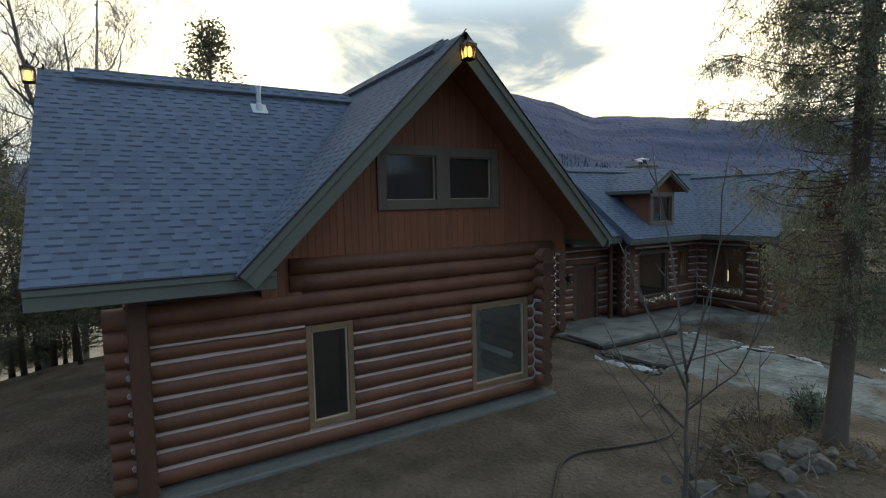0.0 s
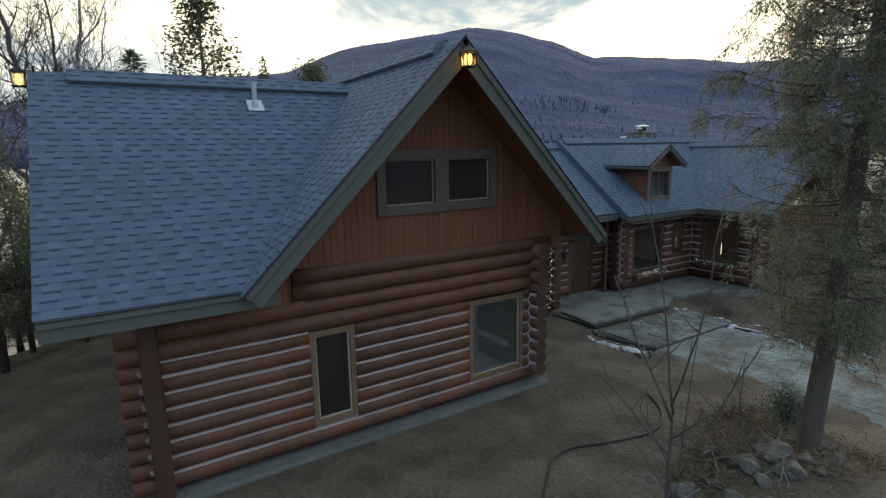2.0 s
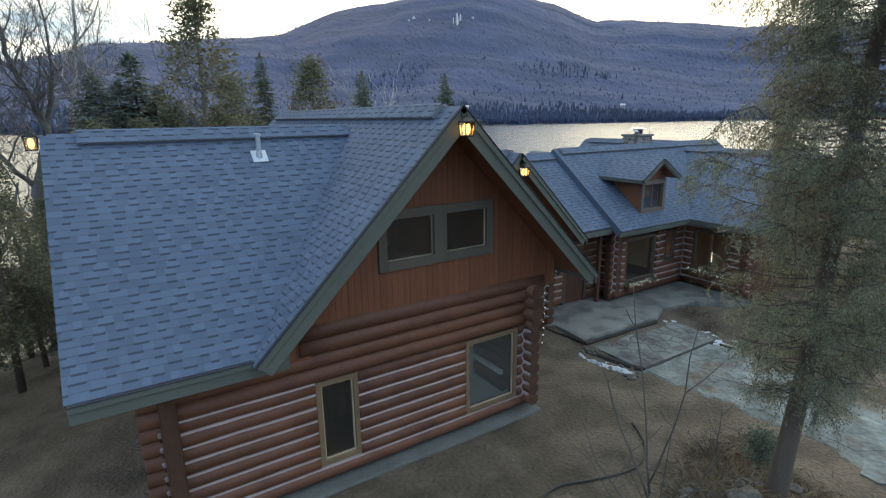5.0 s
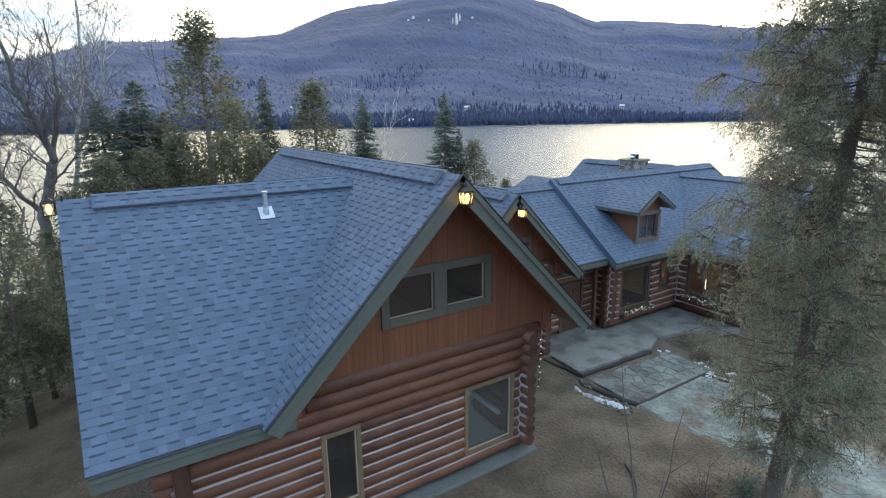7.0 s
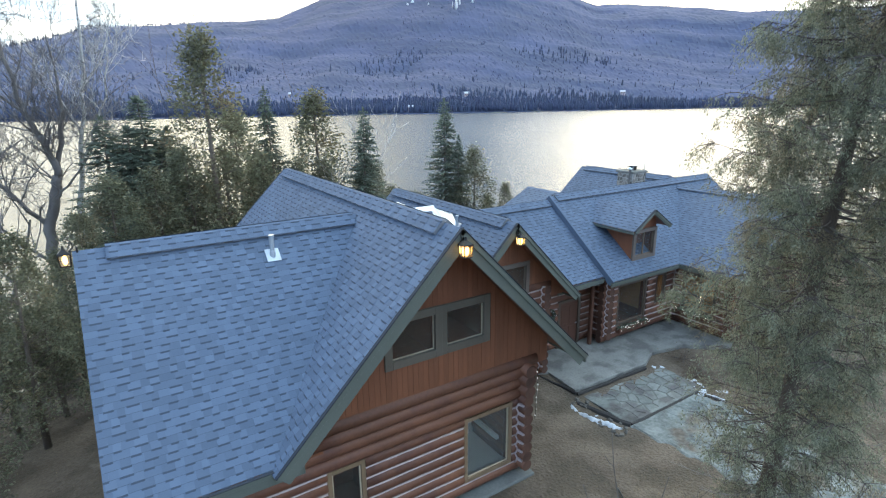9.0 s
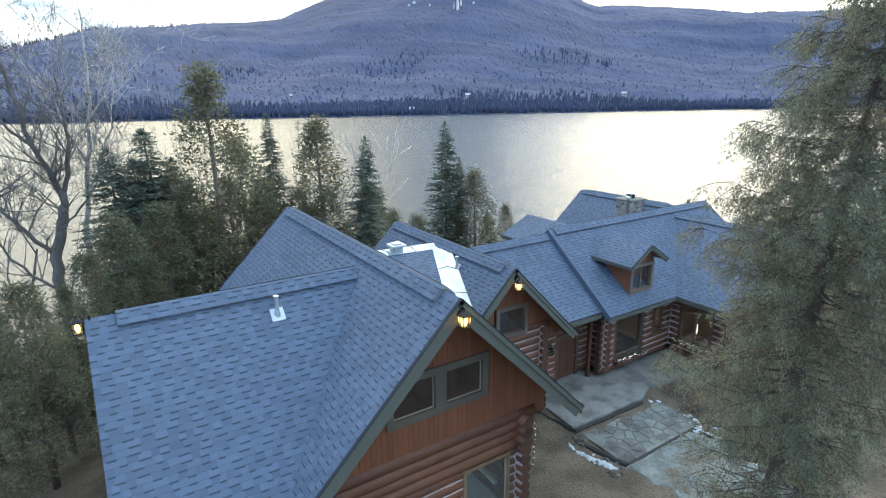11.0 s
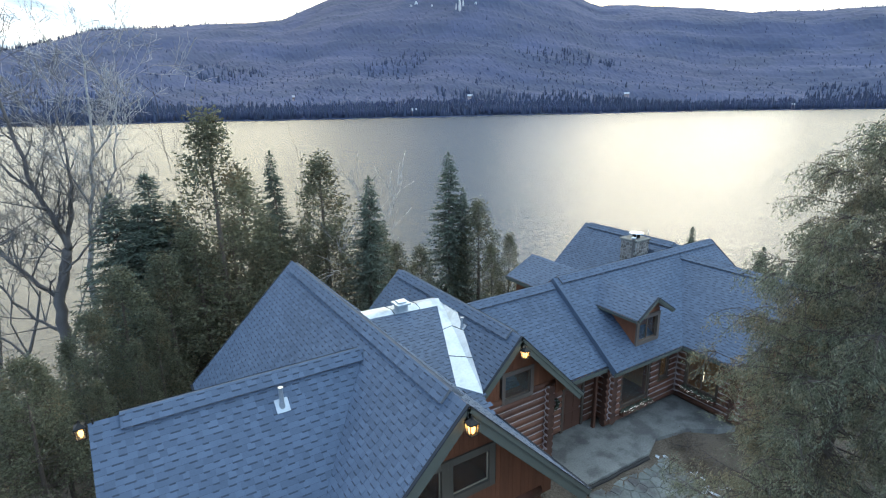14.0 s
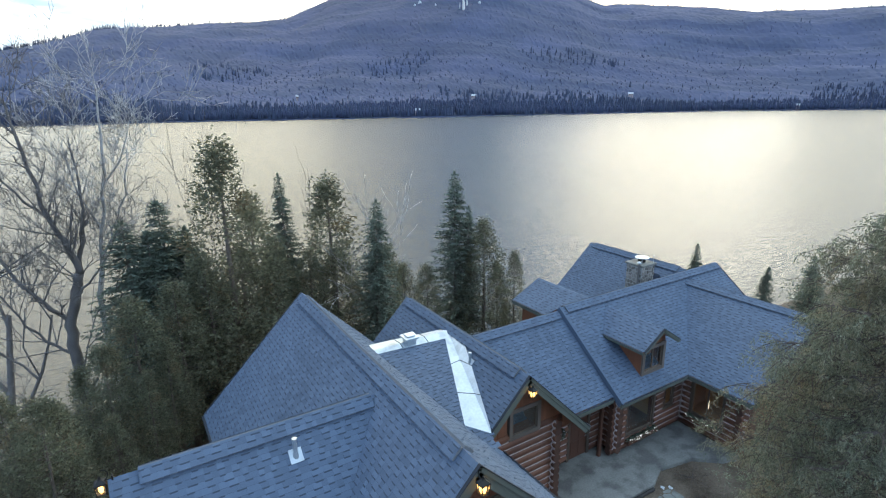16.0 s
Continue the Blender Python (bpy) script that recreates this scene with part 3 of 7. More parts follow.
def roof_plane(house, o, u, v, lu, lv, seed, singles=None, laid=True, thick=0.16, top=None):
    """One slope of a roof: the deck, and the shingles on it. top: its length at the ridge, where that differs."""
    ov, uv, vv = Vector(o), Vector(u).normalized(), Vector(v).normalized()
    w = uv.cross(vv)
    m = Matrix((uv, vv, w)).transposed().to_4x4()
    m.translation = ov
    top = lu if top is None else top
    corners = [(0, 0), (lu, 0), (top, lv), (0, lv)]
    vs = [m @ Vector((a, b, h)) for h in (-thick, -0.002) for a, b in corners]
    deck = Shape().add(vs, [(3, 2, 1, 0), (4, 5, 6, 7), (0, 1, 5, 4), (1, 2, 6, 5), (2, 3, 7, 6), (3, 0, 4, 7)]).ob("roof", [BOARD, SHINGLE], house)
    deck.data.polygons[1].material_index = 1
    if laid:
        shingles(deck, ov, uv, vv, max(lu, top), lv, seed, singles, (lambda a, b: a < lu + (top - lu) * b / lv + 0.08) if top != lu else None)
    return deck


def ridge_cap(house, p0, p1, va, vb, seed, width=0.36, lift=0.085):
    """The raised cap along a ridge from p0 to p1; va and vb run down the two slopes."""
    p0, p1 = Vector(p0), Vector(p1)
    along = (p1 - p0).normalized()
    cap = Shape()
    for v in (va, vb):
        v = Vector(v).normalized()
        w = along.cross(v)
        w = w if w.z > 0 else -w
        beam(cap, p0, p1, w, (lift - 0.075, lift), ((0, width) if w.cross(along).dot(v) > 0 else (-width, 0)), 0.004)
    ob = cap.ob("ridge_cap", CAPEDGE, house)
    for k, v in enumerate((va, vb)):
        v = Vector(v).normalized()
        w = along.cross(v)
        w = w if w.z > 0 else -w
        u = (-v).cross(w)
        start = p0 if u.dot(along) > 0 else p1
        shingles(ob, start + v * width + w * (lift + 0.002), u, -v, (p1 - p0).length, width + 0.02, seed + k)
    return ob


def rake(house, eave, peak, out, depth=0.30, drip=True):
    """The boards along a gable's slope, from eave to peak; out: the way the gable faces."""
    eave, peak, out = Vector(eave), Vector(peak), Vector(out)
    d = (peak - eave).normalized()
    up = Vector((0, 0, 1))
    up = (up - d * up.dot(d)).normalized()
    sign = 1 if up.cross(d).dot(out) > 0 else -1

    def t(a, b):
        return (a, b) if sign > 0 else (-b, -a)
    s = Shape()
    beam(s, eave, peak, up, (-depth, -0.012), t(0.0, 0.045))
    s.ob("rake_board", FASCIA, house)
    s = Shape()
    beam(s, eave - d * 0.01, peak, up, (-0.125, -0.006), t(0.045, 0.08))
    s.ob("rake_trim", FASCIA, house)
    if drip:
        beam(Shape(), eave - d * 0.01, peak, up, (-0.004, 0.016), t(0.0, 0.10)).ob("drip_edge", ASPHALT, house)


def fascia(house, p0, p1, out, depth=0.30):
    p0, p1, out = Vector(p0), Vector(p1), Vector(out)
    sign = 1 if Vector((0, 0, 1)).cross((p1 - p0).normalized()).dot(out) > 0 else -1

    def t(a, b):
        return (a, b) if sign > 0 else (-b, -a)
    beam(Shape(), p0, p1, (0, 0, 1), (-depth, -0.02), t(0, 0.045)).ob("fascia_board", FASCIA, house)
    beam(Shape(), p0, p1, (0, 0, 1), (-0.12, -0.022), t(0.045, 0.085)).ob("fascia_trim", FASCIA, house)
    beam(Shape(), p0, p1, (0, 0, 1), (-0.020, -0.003), t(0.02, 0.105)).ob("drip_edge", ASPHALT, house)


def gable_boards(house, y, x0, x1, base, top, width=0.145, seed=0, skip=(), axis="x"):
    """Upright boards from base(x) to top(x), leaving out the rectangles in skip."""
    rnd, x = random.Random(seed), x0
    wall = Shape()
    k = 24
    vs, fs = [], []
    for q in range(k + 1):
        a = x0 + (x1 - x0) * q / k
        vs += [(a, y + 0.03, base(a)), (a, y + 0.03, max(top(a), base(a) + 0.01)), (a, y + 0.10, base(a)), (a, y + 0.10, max(top(a), base(a) + 0.01))]
    for q in range(k):
        b = 4 * q
        mid = x0 + (x1 - x0) * (q + 0.5) / k
        if any(g[0] - 0.1 < mid < g[1] + 0.1 for g in skip):
            continue
        fs += [(b, b + 4, b + 5, b + 1), (b + 2, b + 3, b + 7, b + 6), (b + 1, b + 5, b + 7, b + 3)]
    wall.add(vs, fs)
    body = wall.ob("gable_wall", BOARD, house)
    while x < x1 - 0.01:
        a, b = x, min(x + width, x1)
        x = b
        g = 0.003
        runs = [(max(base(a), base(b)), None)]
        for s0, s1, z0, z1 in skip:
            if b > s0 and a < s1:
                runs = [(runs[0][0], z0), (z1, None)]
        for lo, hi in runs:
            ta, tb = (top(a), top(b)) if hi is None else (hi, hi)
            if min(ta, tb) < lo + 0.03:
                continue
            d = rnd.uniform(-0.003, 0.003)
            vs = [(a + g, y + d, lo), (b - g, y + d, lo), (b - g, y + d, tb), (a + g, y + d, ta), (a, y + 0.028, lo), (b, y + 0.028, lo), (b, y + 0.028, tb), (a, y + 0.028, ta)]
            Shape().add(vs, [(0, 1, 2, 3), (0, 4, 5, 1), (1, 5, 6, 2), (2, 6, 7, 3), (3, 7, 4, 0)]).ob("board", BOARD, body)


def window(house, m, u0, u1, z0, z1, trim, tw=0.11, bars=0, sill=True, name="window", room=2.2, proud=0.03, spare=0.5, inside=None, pane_mat=None, thin=False):
    """A window in a wall: casing, sash, panes and the dim room behind. m turns x along the wall, y inwards."""
    w = empty(name, m @ Vector(((u0 + u1) / 2, 0, z0)), house)

    def box(lo, hi, cut=0.006):
        return Shape().box(lo, hi, 0, cut)
    for lo, hi in (((u0, -proud, z0), (u0 + tw, 0.10, z1)), ((u1 - tw, -proud, z0), (u1, 0.10, z1)), ((u0 + tw, -proud, z1 - tw), (u1 - tw, 0.10, z1)), ((u0 + tw, -proud, z0), (u1 - tw, 0.10, z0 + tw))):
        box(lo, hi).ob("casing", trim, w, at=m)
    a0, a1, b0, b1 = u0 + tw, u1 - tw, z0 + tw, z1 - tw
    count = bars + 1
    for k in range(count):
        c0, c1 = a0 + (a1 - a0) * k / count, a0 + (a1 - a0) * (k + 1) / count
        s = Shape()
        e = 0.018 if thin else 0.035
        s.box((c0, 0.02, b0), (c0 + e, 0.07, b1), 0, 0.004).box((c1 - e, 0.02, b0), (c1, 0.07, b1), 0, 0.004)
        s.box((c0 + e, 0.02, b1 - e), (c1 - e, 0.07, b1), 0, 0.004).box((c0 + e, 0.02, b0), (c1 - e, 0.07, b0 + e), 0, 0.004)
        s.ob("sash", SASH if trim is OAKTRIM or thin else DARKSASH, w, at=m)
        pane = Shape().box((c0 + e, 0.042, b0 + e), (c1 - e, 0.048, b1 - e)).ob("pane", pane_mat or PANE, w, at=m)
        pane.visible_shadow = False
    if sill:
        box((u0 - 0.04, -proud - 0.05, z0 - 0.05), (u1 + 0.04, 0.02, z0 + 0.001)).ob("sill", trim, w, at=m)
    s = Shape()
    r0, r1, q0, q1 = u0 - spare, u1 + spare, z0 - 0.7 * spare, z1 + 0.5 * spare
    for lo, hi in (((u0 + 0.02, 0.10, z0 + 0.02), (u0 + 0.06, 0.3, z1 - 0.02)), ((u1 - 0.06, 0.10, z0 + 0.02), (u1 - 0.02, 0.3, z1 - 0.02)), ((u0 + 0.02, 0.1, z1 - 0.06), (u1 - 0.02, 0.3, z1 - 0.02)), ((u0 + 0.02, 0.1, z0 + 0.02), (u1 - 0.02, 0.3, z0 + 0.06))):
        s.box(lo, hi)
    for lo, hi in (((r0, room, q0), (r1, room + 0.05, q1)), ((r0 - 0.05, 0.3, q0), (r0, room, q1)), ((r1, 0.3, q0), (r1 + 0.05, room, q1)), ((r0, 0.3, q1), (r1, room, q1 + 0.05)), ((r0, 0.3, q0 - 0.05), (r1, room, q0))):
        s.box(lo, hi)
    for lo, hi in (((r0, 0.26, q0), (u0 + 0.05, 0.3, q1)), ((u1 - 0.05, 0.26, q0), (r1, 0.3, q1)), ((u0, 0.26, z1 - 0.05), (u1, 0.3, q1)), ((u0, 0.26, q0), (u1, 0.3, z0 + 0.05))):
        s.box(lo, hi)
    s.ob("interior", inside or ROOM, w, at=m)
    return w


COURSE = [0.25 + 0.30 * k for k in range(8)]
S2 = 1 / math.sqrt(2)

# the wing nearest the camera, with a gable to the front and a lower wing to its side
front = tagged(empty("log_house", (5.0, 14.0, 0)), "red-brown log house wing with blue-grey shingle roof and front gable", "house", "log house")
A_X, A_Z, A_Y0, A_Y1, A_W, A_WL = 5.86, 8.00, 8.66, 21.5, 4.14, 4.36
L_Y, L_Z, L_X0, L_RUN, L_RISE = 13.2, 7.57, -1.1, 4.32, 3.878
A_L = A_W / S2
L_L = math.hypot(L_RUN, L_RISE)
valley = A_X - A_Z - L_X0    # where the side wing's slope meets the main slope
roof_plane(front, (L_X0 - 0.11, L_Y - L_RUN, L_Z - L_RISE), (1, 0, 0), (0, L_RUN, L_RISE), L_Z - L_RISE + valley + 0.11, L_L, 3, singles=(0.0, 2.6, 0.0, 2.2), top=L_Z + valley + 0.11)
roof_plane(front, (3.0, L_Y + L_RUN, L_Z - L_RISE), (-1, 0, 0), (0, -L_RUN, L_RISE), 4.1, L_L, 4)
roof_plane(front, (A_X - A_WL, A_Y1, A_Z - A_WL), (0, -1, 0), (1, 0, 1), A_Y1 - A_Y0, A_WL / S2, 5)
roof_plane(front, (A_X + A_W, A_Y0, A_Z - A_W), (0, 1, 0), (-1, 0, 1), A_Y1 - A_Y0, A_L, 6)
ridge_cap(front, (A_X, A_Y0 + 0.62, A_Z), (A_X, A_Y1 - 0.5, A_Z), (-1, 0, -1), (1, 0, -1), 7)
ridge_cap(front, (L_X0 + 0.50, L_Y, L_Z), (5.25, L_Y, L_Z), (0, -L_RUN, -L_RISE), (0, L_RUN, -L_RISE), 8)
rake(front, (A_X - A_WL + 0.02, A_Y0, A_Z - A_WL + 0.02), (A_X, A_Y0, A_Z), (0, -1, 0), 0.35)
rake(front, (A_X + A_W, A_Y0, A_Z - A_W), (A_X, A_Y0, A_Z), (0, -1, 0), 0.35)
rake(front, (A_X - A_WL, A_Y1, A_Z - A_WL), (A_X, A_Y1, A_Z), (0, 1, 0))
rake(front, (A_X + A_W, A_Y1, A_Z - A_W), (A_X, A_Y1, A_Z), (0, 1, 0))
rake(front, (L_X0, L_Y - L_RUN, L_Z - L_RISE), (L_X0, L_Y, L_Z), (-1, 0, 0), drip=False)
rake(front, (L_X0, L_Y + L_RUN, L_Z - L_RISE), (L_X0, L_Y, L_Z), (-1, 0, 0), drip=False)
fascia(front, (L_X0 - 0.08, L_Y - L_RUN, L_Z - L_RISE), (2.15, L_Y - L_RUN, L_Z - L_RISE), (0, -1, 0), 0.33)
fascia(front, (A_X + A_W, A_Y0, A_Z - A_W), (A_X + A_W, 13.0, A_Z - A_W), (1, 0, 0), 0.26)
fascia(front, (A_X - A_WL, 17.5, A_Z - A_WL), (A_X - A_WL, A_Y1, A_Z - A_WL), (-1, 0, 0), 0.26)
front_wall = Shape().box((0.15, 9.86, 0.0), (2.9, 9.95, 3.5)).box((3.7, 9.86, 0.0), (6.75, 9.95, 3.5)).box((8.2, 9.86, 0.0), (8.65, 9.95, 3.5)).box((2.9, 9.86, 0), (3.7, 9.95, 0.5)).box((6.75, 9.86, 0), (8.2, 9.95, 0.5)).box((2.9, 9.86, 2.4), (3.7, 9.95, 3.5)).box((6.75, 9.86, 2.4), (8.2, 9.95, 3.5)).ob("wall", DARKWOOD, front)
GAPS = [(2.84, 3.79, 0.47, 2.47), (6.64, 8.30, 0.44, 2.44)]
log_wall(front_wall, "x", 9.80, 0.15, 8.62, COURSE, gaps=GAPS, ends=(0.5, 0.33), chink_to=2.6, seed=11)
log_wall(front_wall, "x", 9.76, 0.15, 8.62, [2.65, 2.98], 0.185, gaps=[(2.84, 3.79, 0.47, 2.40), (6.64, 8.30, 0.44, 2.40)], ends=(0.5, 0.36), chink_to=0, seed=31)
chink(front_wall, lambda u, off, z: (u, 9.78 + off, z), 0.17, 2.82, 2.50, -1.45, 5)
log_wall(front_wall, "x", 9.70, 2.55, 8.62, [3.31, 3.62], 0.19, ends=(0, 0.42), chink_to=0, seed=51)
side_wall = Shape().box((8.52, 9.9, 0), (8.6, 21.0, 3.6)).ob("wall", DARKWOOD, front)
log_wall(side_wall, "y", 8.62, 9.8, 13.6, COURSE, ends=(0.46, 0), outward=1, chink_to=2.4, seed=71, shift=0.15)
log_wall(side_wall, "y", 8.62, 9.8, 13.6, [2.8, 3.12, 3.44], 0.185, ends=(0.5, 0), outward=1, chink_to=0, seed=91)
corner(front_wall, 8.455, 9.36, 9.66, [0.40 + 0.3 * k for k in range(7)])
far_side = Shape().box((0.05, 9.9, 0), (0.12, 16.6, 3.5)).ob("wall", DARKWOOD, front)
log_wall(far_side, "y", 0.10, 9.8, 16.4, COURSE + [2.65, 2.95, 3.25], ends=(0.12, 0.3), outward=-1, chink_to=2.4, seed=111, shift=0.15)
Shape().box((-0.02, 9.42, 0.05), (0.27, 9.63, 3.3), 0, 0.03).ob("corner_post", POST, front)
for k in range(7):
    Shape().tube([(-0.13, 9.72, 0.55 + 0.3 * k), (-0.06, 9.66, 0.55 + 0.3 * k), (-0.03, 9.60, 0.55 + 0.3 * k)], [0.012, 0.035, 0.055], 6).ob("chinking", CHINK, far_side)
Shape().box((A_X - A_W + 0.4, 16.9, 0), (A_X - A_W + 0.5, 21.0, 3.7)).box((2.3, 20.9, 0), (8.6, 21.0, 3.9)).ob("wall", LOG, front)
Shape().box((2.6, 20.85, 3.9), (9.1, 20.9, 4.4)).ob("wall", BOARD, front)
Shape().box((0.1, 9.36, -0.35), (8.95, 9.95, 0.02), 0, 0.02).box((0.0, 9.6, -0.35), (0.3, 16.5, 0.1), 0, 0.02).ob("foundation", FOOTING, front)
gable_boards(front, 9.60, 2.06, 9.45, lambda x: 3.46 if x > 2.9 else 3.05, lambda x: A_Z - abs(x - A_X) - 0.24, seed=5, skip=[(4.42, 7.35, 4.66, 5.91)])
window(front, pose(0, 9.70, 0), 2.84, 3.79, 0.47, 2.47, OAKTRIM, 0.115, sill=False, inside=BOARD)
window(front, pose(0, 9.70, 0), 6.64, 8.30, 0.44, 2.44, OAKTRIM, 0.115, sill=False, pane_mat=SHEENPANE)
window(front, pose(0, 9.60, 0), 4.36, 5.92, 4.62, 5.93, GREYTRIM, 0.20, sill=False, proud=0.06, spare=0.02, thin=True, inside=BOARD)
window(front, pose(0, 9.60, 0), 5.86, 7.37, 4.625, 5.925, GREYTRIM, 0.20, sill=False, proud=0.055, spare=0.02, thin=True, inside=BOARD)
heater = Shape().box((8.30, 10.40, 0.74), (8.42, 11.75, 0.88), 0, 0.015)
tagged(heater.ob("window_rail", ROOM), "pale rail along the wall inside the lower window", "rail")

# the middle wing, its gable seen behind the first
middle = tagged(empty("log_house", (11.0, 17.0, 0)), "log house wing with steep gable and galvanised valley flashing", "house", "log house")
B_X, B_Z, B_Y0, B_Y1, B_W = 10.95, 6.65, 12.8, 21.7, 3.21
B_L = B_W / S2
roof_plane(middle, (B_X - B_W, B_Y1, B_Z - B_W), (0, -1, 0), (1, 0, 1), B_Y1 - B_Y0, B_L, 15)
roof_plane(middle, (B_X + B_W, B_Y0, B_Z - B_W), (0, 1, 0), (-1, 0, 1), B_Y1 - B_Y0, B_L, 16)
ridge_cap(middle, (B_X, B_Y0 + 0.45, B_Z), (B_X, B_Y1 - 0.3, B_Z), (-1, 0, -1), (1, 0, -1), 17)
rake(middle, (B_X - B_W, B_Y0, B_Z - B_W), (B_X, B_Y0, B_Z), (0, -1, 0))
rake(middle, (B_X + B_W, B_Y0, B_Z - B_W), (B_X, B_Y0, B_Z), (0, -1, 0))
rake(middle, (B_X + B_W, B_Y1, B_Z - B_W), (B_X, B_Y1, B_Z), (0, 1, 0))
fascia(middle, (B_X + B_W, B_Y0, B_Z - B_W), (B_X + B_W, 14.4, B_Z - B_W), (1, 0, 0), 0.25)
mid_wall = Shape().box((8.7, 13.62, 0), (12.95, 13.7, 3.7)).box((8.7, 13.62, 3.7), (10.6, 13.7, 4.1)).box((12.2, 13.62, 3.7), (12.95, 13.7, 4.1)).ob("wall", DARKWOOD, middle)
tall = COURSE + [2.65 + 0.3 * k for k in range(5)]
log_wall(mid_wall, "x", 13.56, 9.2, 12.95, tall, gaps=[(10.68, 12.14, 3.70, 5.0)], ends=(0, 0.32), seed=131)
log_wall(mid_wall, "y", 12.95, 13.56, 14.8, tall[:-1], ends=(0.34, 0), outward=1, seed=161, shift=0.15)
corner(mid_wall, 12.785, 13.22, 13.42, [0.40 + 0.3 * k for k in range(12)])
gable_boards(middle, 13.44, 8.4, 14.02, lambda x: 4.02 if x < 13.28 else 3.36, lambda x: B_Z - abs(x - B_X) - 0.24, seed=9, skip=[(10.68, 12.14, 3.72, 4.98)])
window(middle, pose(0, 13.45, 0), 10.66, 12.16, 3.72, 4.98, DORMERTRIM, 0.16, sill=False, proud=0.05, spare=0.02, inside=BOARD)
Shape().box((8.5, 21.2, 0), (13.2, 21.3, 4.0)).ob("wall", LOG, middle)

# the saddle between the first two roofs
P1, P2, P3 = Vector((7.39, 17.65, 6.42)), Vector((10.71, 17.65, 6.42)), Vector((9.06, 11.9, 4.76))
su = (P2 - P1).normalized()
sw = su.cross((P1 + P2) / 2 - P3).normalized()
sv = sw.cross(su)
rise = (P1 - P3).dot(sv)
left_at = (P1 - P3).dot(su)
right_at = (P2 - P3).dot(su)
saddle = Shape().add([P1 + sw * 0.03, P2 + sw * 0.03, P3 + sw * 0.03, P1 + Vector((0, 3.6, -1.9)), P2 + Vector((0, 3.6, -1.9))], [(2, 1, 0), (0, 1, 4, 3)]).ob("roof", ASPHALT, middle)
so = P3 + su * left_at + sw * 0.035
shingles(saddle, so, su, sv, right_at - left_at, rise, 21, inside=lambda a, b: left_at * b / rise - 0.05 < a + left_at < right_at * b / rise + 0.05)


def flashing_strip(name, pts, mat, n=4):
    """A folded sheet-metal valley from pts[0..2] (edge, fold, edge) to pts[3..5], in seamed lengths."""
    for k in range(n):
        a, b = k / n, (k + 1) / n
        ends = []
        for t, lift in ((a, 0.0), (b, 0.008)):
            ends += [Vector(pts[q]).lerp(Vector(pts[q + 3]), t) + Vector((0, 0, lift)) for q in range(3)]
        if k:
            Shape().tube([p + Vector((0, 0, 0.01)) for p in ends[:3]], 0.014, 5).ob("seam", ASPHALT, middle)
        down = Vector((0, 0, -0.012))
        vs = ends + [p + down for p in ends]
        Shape().add(vs, [(0, 1, 4, 3), (1, 2, 5, 4), (3, 4, 10, 9), (4, 5, 11, 10), (0, 3, 9, 6), (2, 8, 11, 5), (0, 6, 7, 1), (1, 7, 8, 2)]).ob(name, mat, middle, "bright galvanised metal flashing")


bn = Vector((-S2, 0, S2))
fold = (P2 - P3).normalized()
low_fold, top_fold = P3 + fold * 0.85 + Vector((0, 0, 0.075)), P2 + Vector((0, 0, 0.07))
flashing_strip("flashing", [Vector((8.66, 13.35, 5.18)) + sw * 0.05, low_fold, Vector((9.40, 12.84, 5.10)) + bn * 0.05,
                            Vector((10.36, 17.28, 6.31)) + sw * 0.06, top_fold, Vector((10.80, 16.55, 6.50)) + bn * 0.05], TIN, 3)
flashing_strip("flashing", [P1 - sv * 0.16 + sw * 0.06, P1 + sw * 0.08 + sv * 0.05, P1 + Vector((0, 0.75, 0.0)),
                            P2 - sv * 0.38 + sw * 0.062, P2 + sw * 0.085 + sv * 0.05, P2 + Vector((0.05, 0.40, 0.0))], TIN, 3)

# the long wing behind the patio, with a wing to the front, a dormer and wings to the lake
back = tagged(empty("log_house", (21.0, 17.0, 0)), "long log house wing with dormer and stone chimney", "house", "log house")
C_Y, C_Z, C_Y0, C_Z0 = 17.3, 6.28, 13.35, 3.25
C_K = (C_Z - C_Z0) / (C_Y - C_Y0)
C_L = math.hypot(C_Z - C_Z0, C_Y - C_Y0)
roof_plane(back, (16.7, C_Y0, C_Z0), (1, 0, 0), (0, 1, C_K), 12.6, C_L, 25)
roof_plane(back, (29.3, 2 * C_Y - C_Y0, C_Z0), (-1, 0, 0), (0, -1, C_K), 12.6, C_L, 26)
roof_plane(back, (16.7, 2 * C_Y - C_Y0, C_Z0 - 0.2), (-1, 0, 0), (0, -1, C_K), 5.4, C_L, 24)
roof_plane(back, (11.3, 13.78, C_Z0 + 0.43 * C_K - 0.20), (1, 0, 0), (0, 1, C_K), 5.5, C_L * 0.89, 27)
beam(Shape(), (16.72, C_Y0 - 0.06, C_Z0 + 0.0), (16.72, C_Y, C_Z + 0.04), (0, 0, 1), (-0.26, 0.045), (-0.05, 0.05)).ob("rake_trim", SHINGLE, back)
ridge_cap(back, (17.0, C_Y, C_Z), (29.2, C_Y, C_Z), (0, -1, -C_K), (0, 1, -C_K), 28)
ridge_cap(back, (11.6, C_Y, C_Z - 0.20), (16.6, C_Y, C_Z - 0.20), (0, -1, -C_K), (0, 1, -C_K), 29)
fascia(back, (16.62, C_Y0, C_Z0), (21.3, C_Y0, C_Z0), (0, -1, 0), 0.22)
fascia(back, (14.0, 13.78, C_Z0 + 0.1), (16.68, 13.78, C_Z0 + 0.1), (0, -1, 0), 0.25)
rake(back, (29.3, C_Y0, C_Z0), (29.3, C_Y, C_Z), (1, 0, 0))
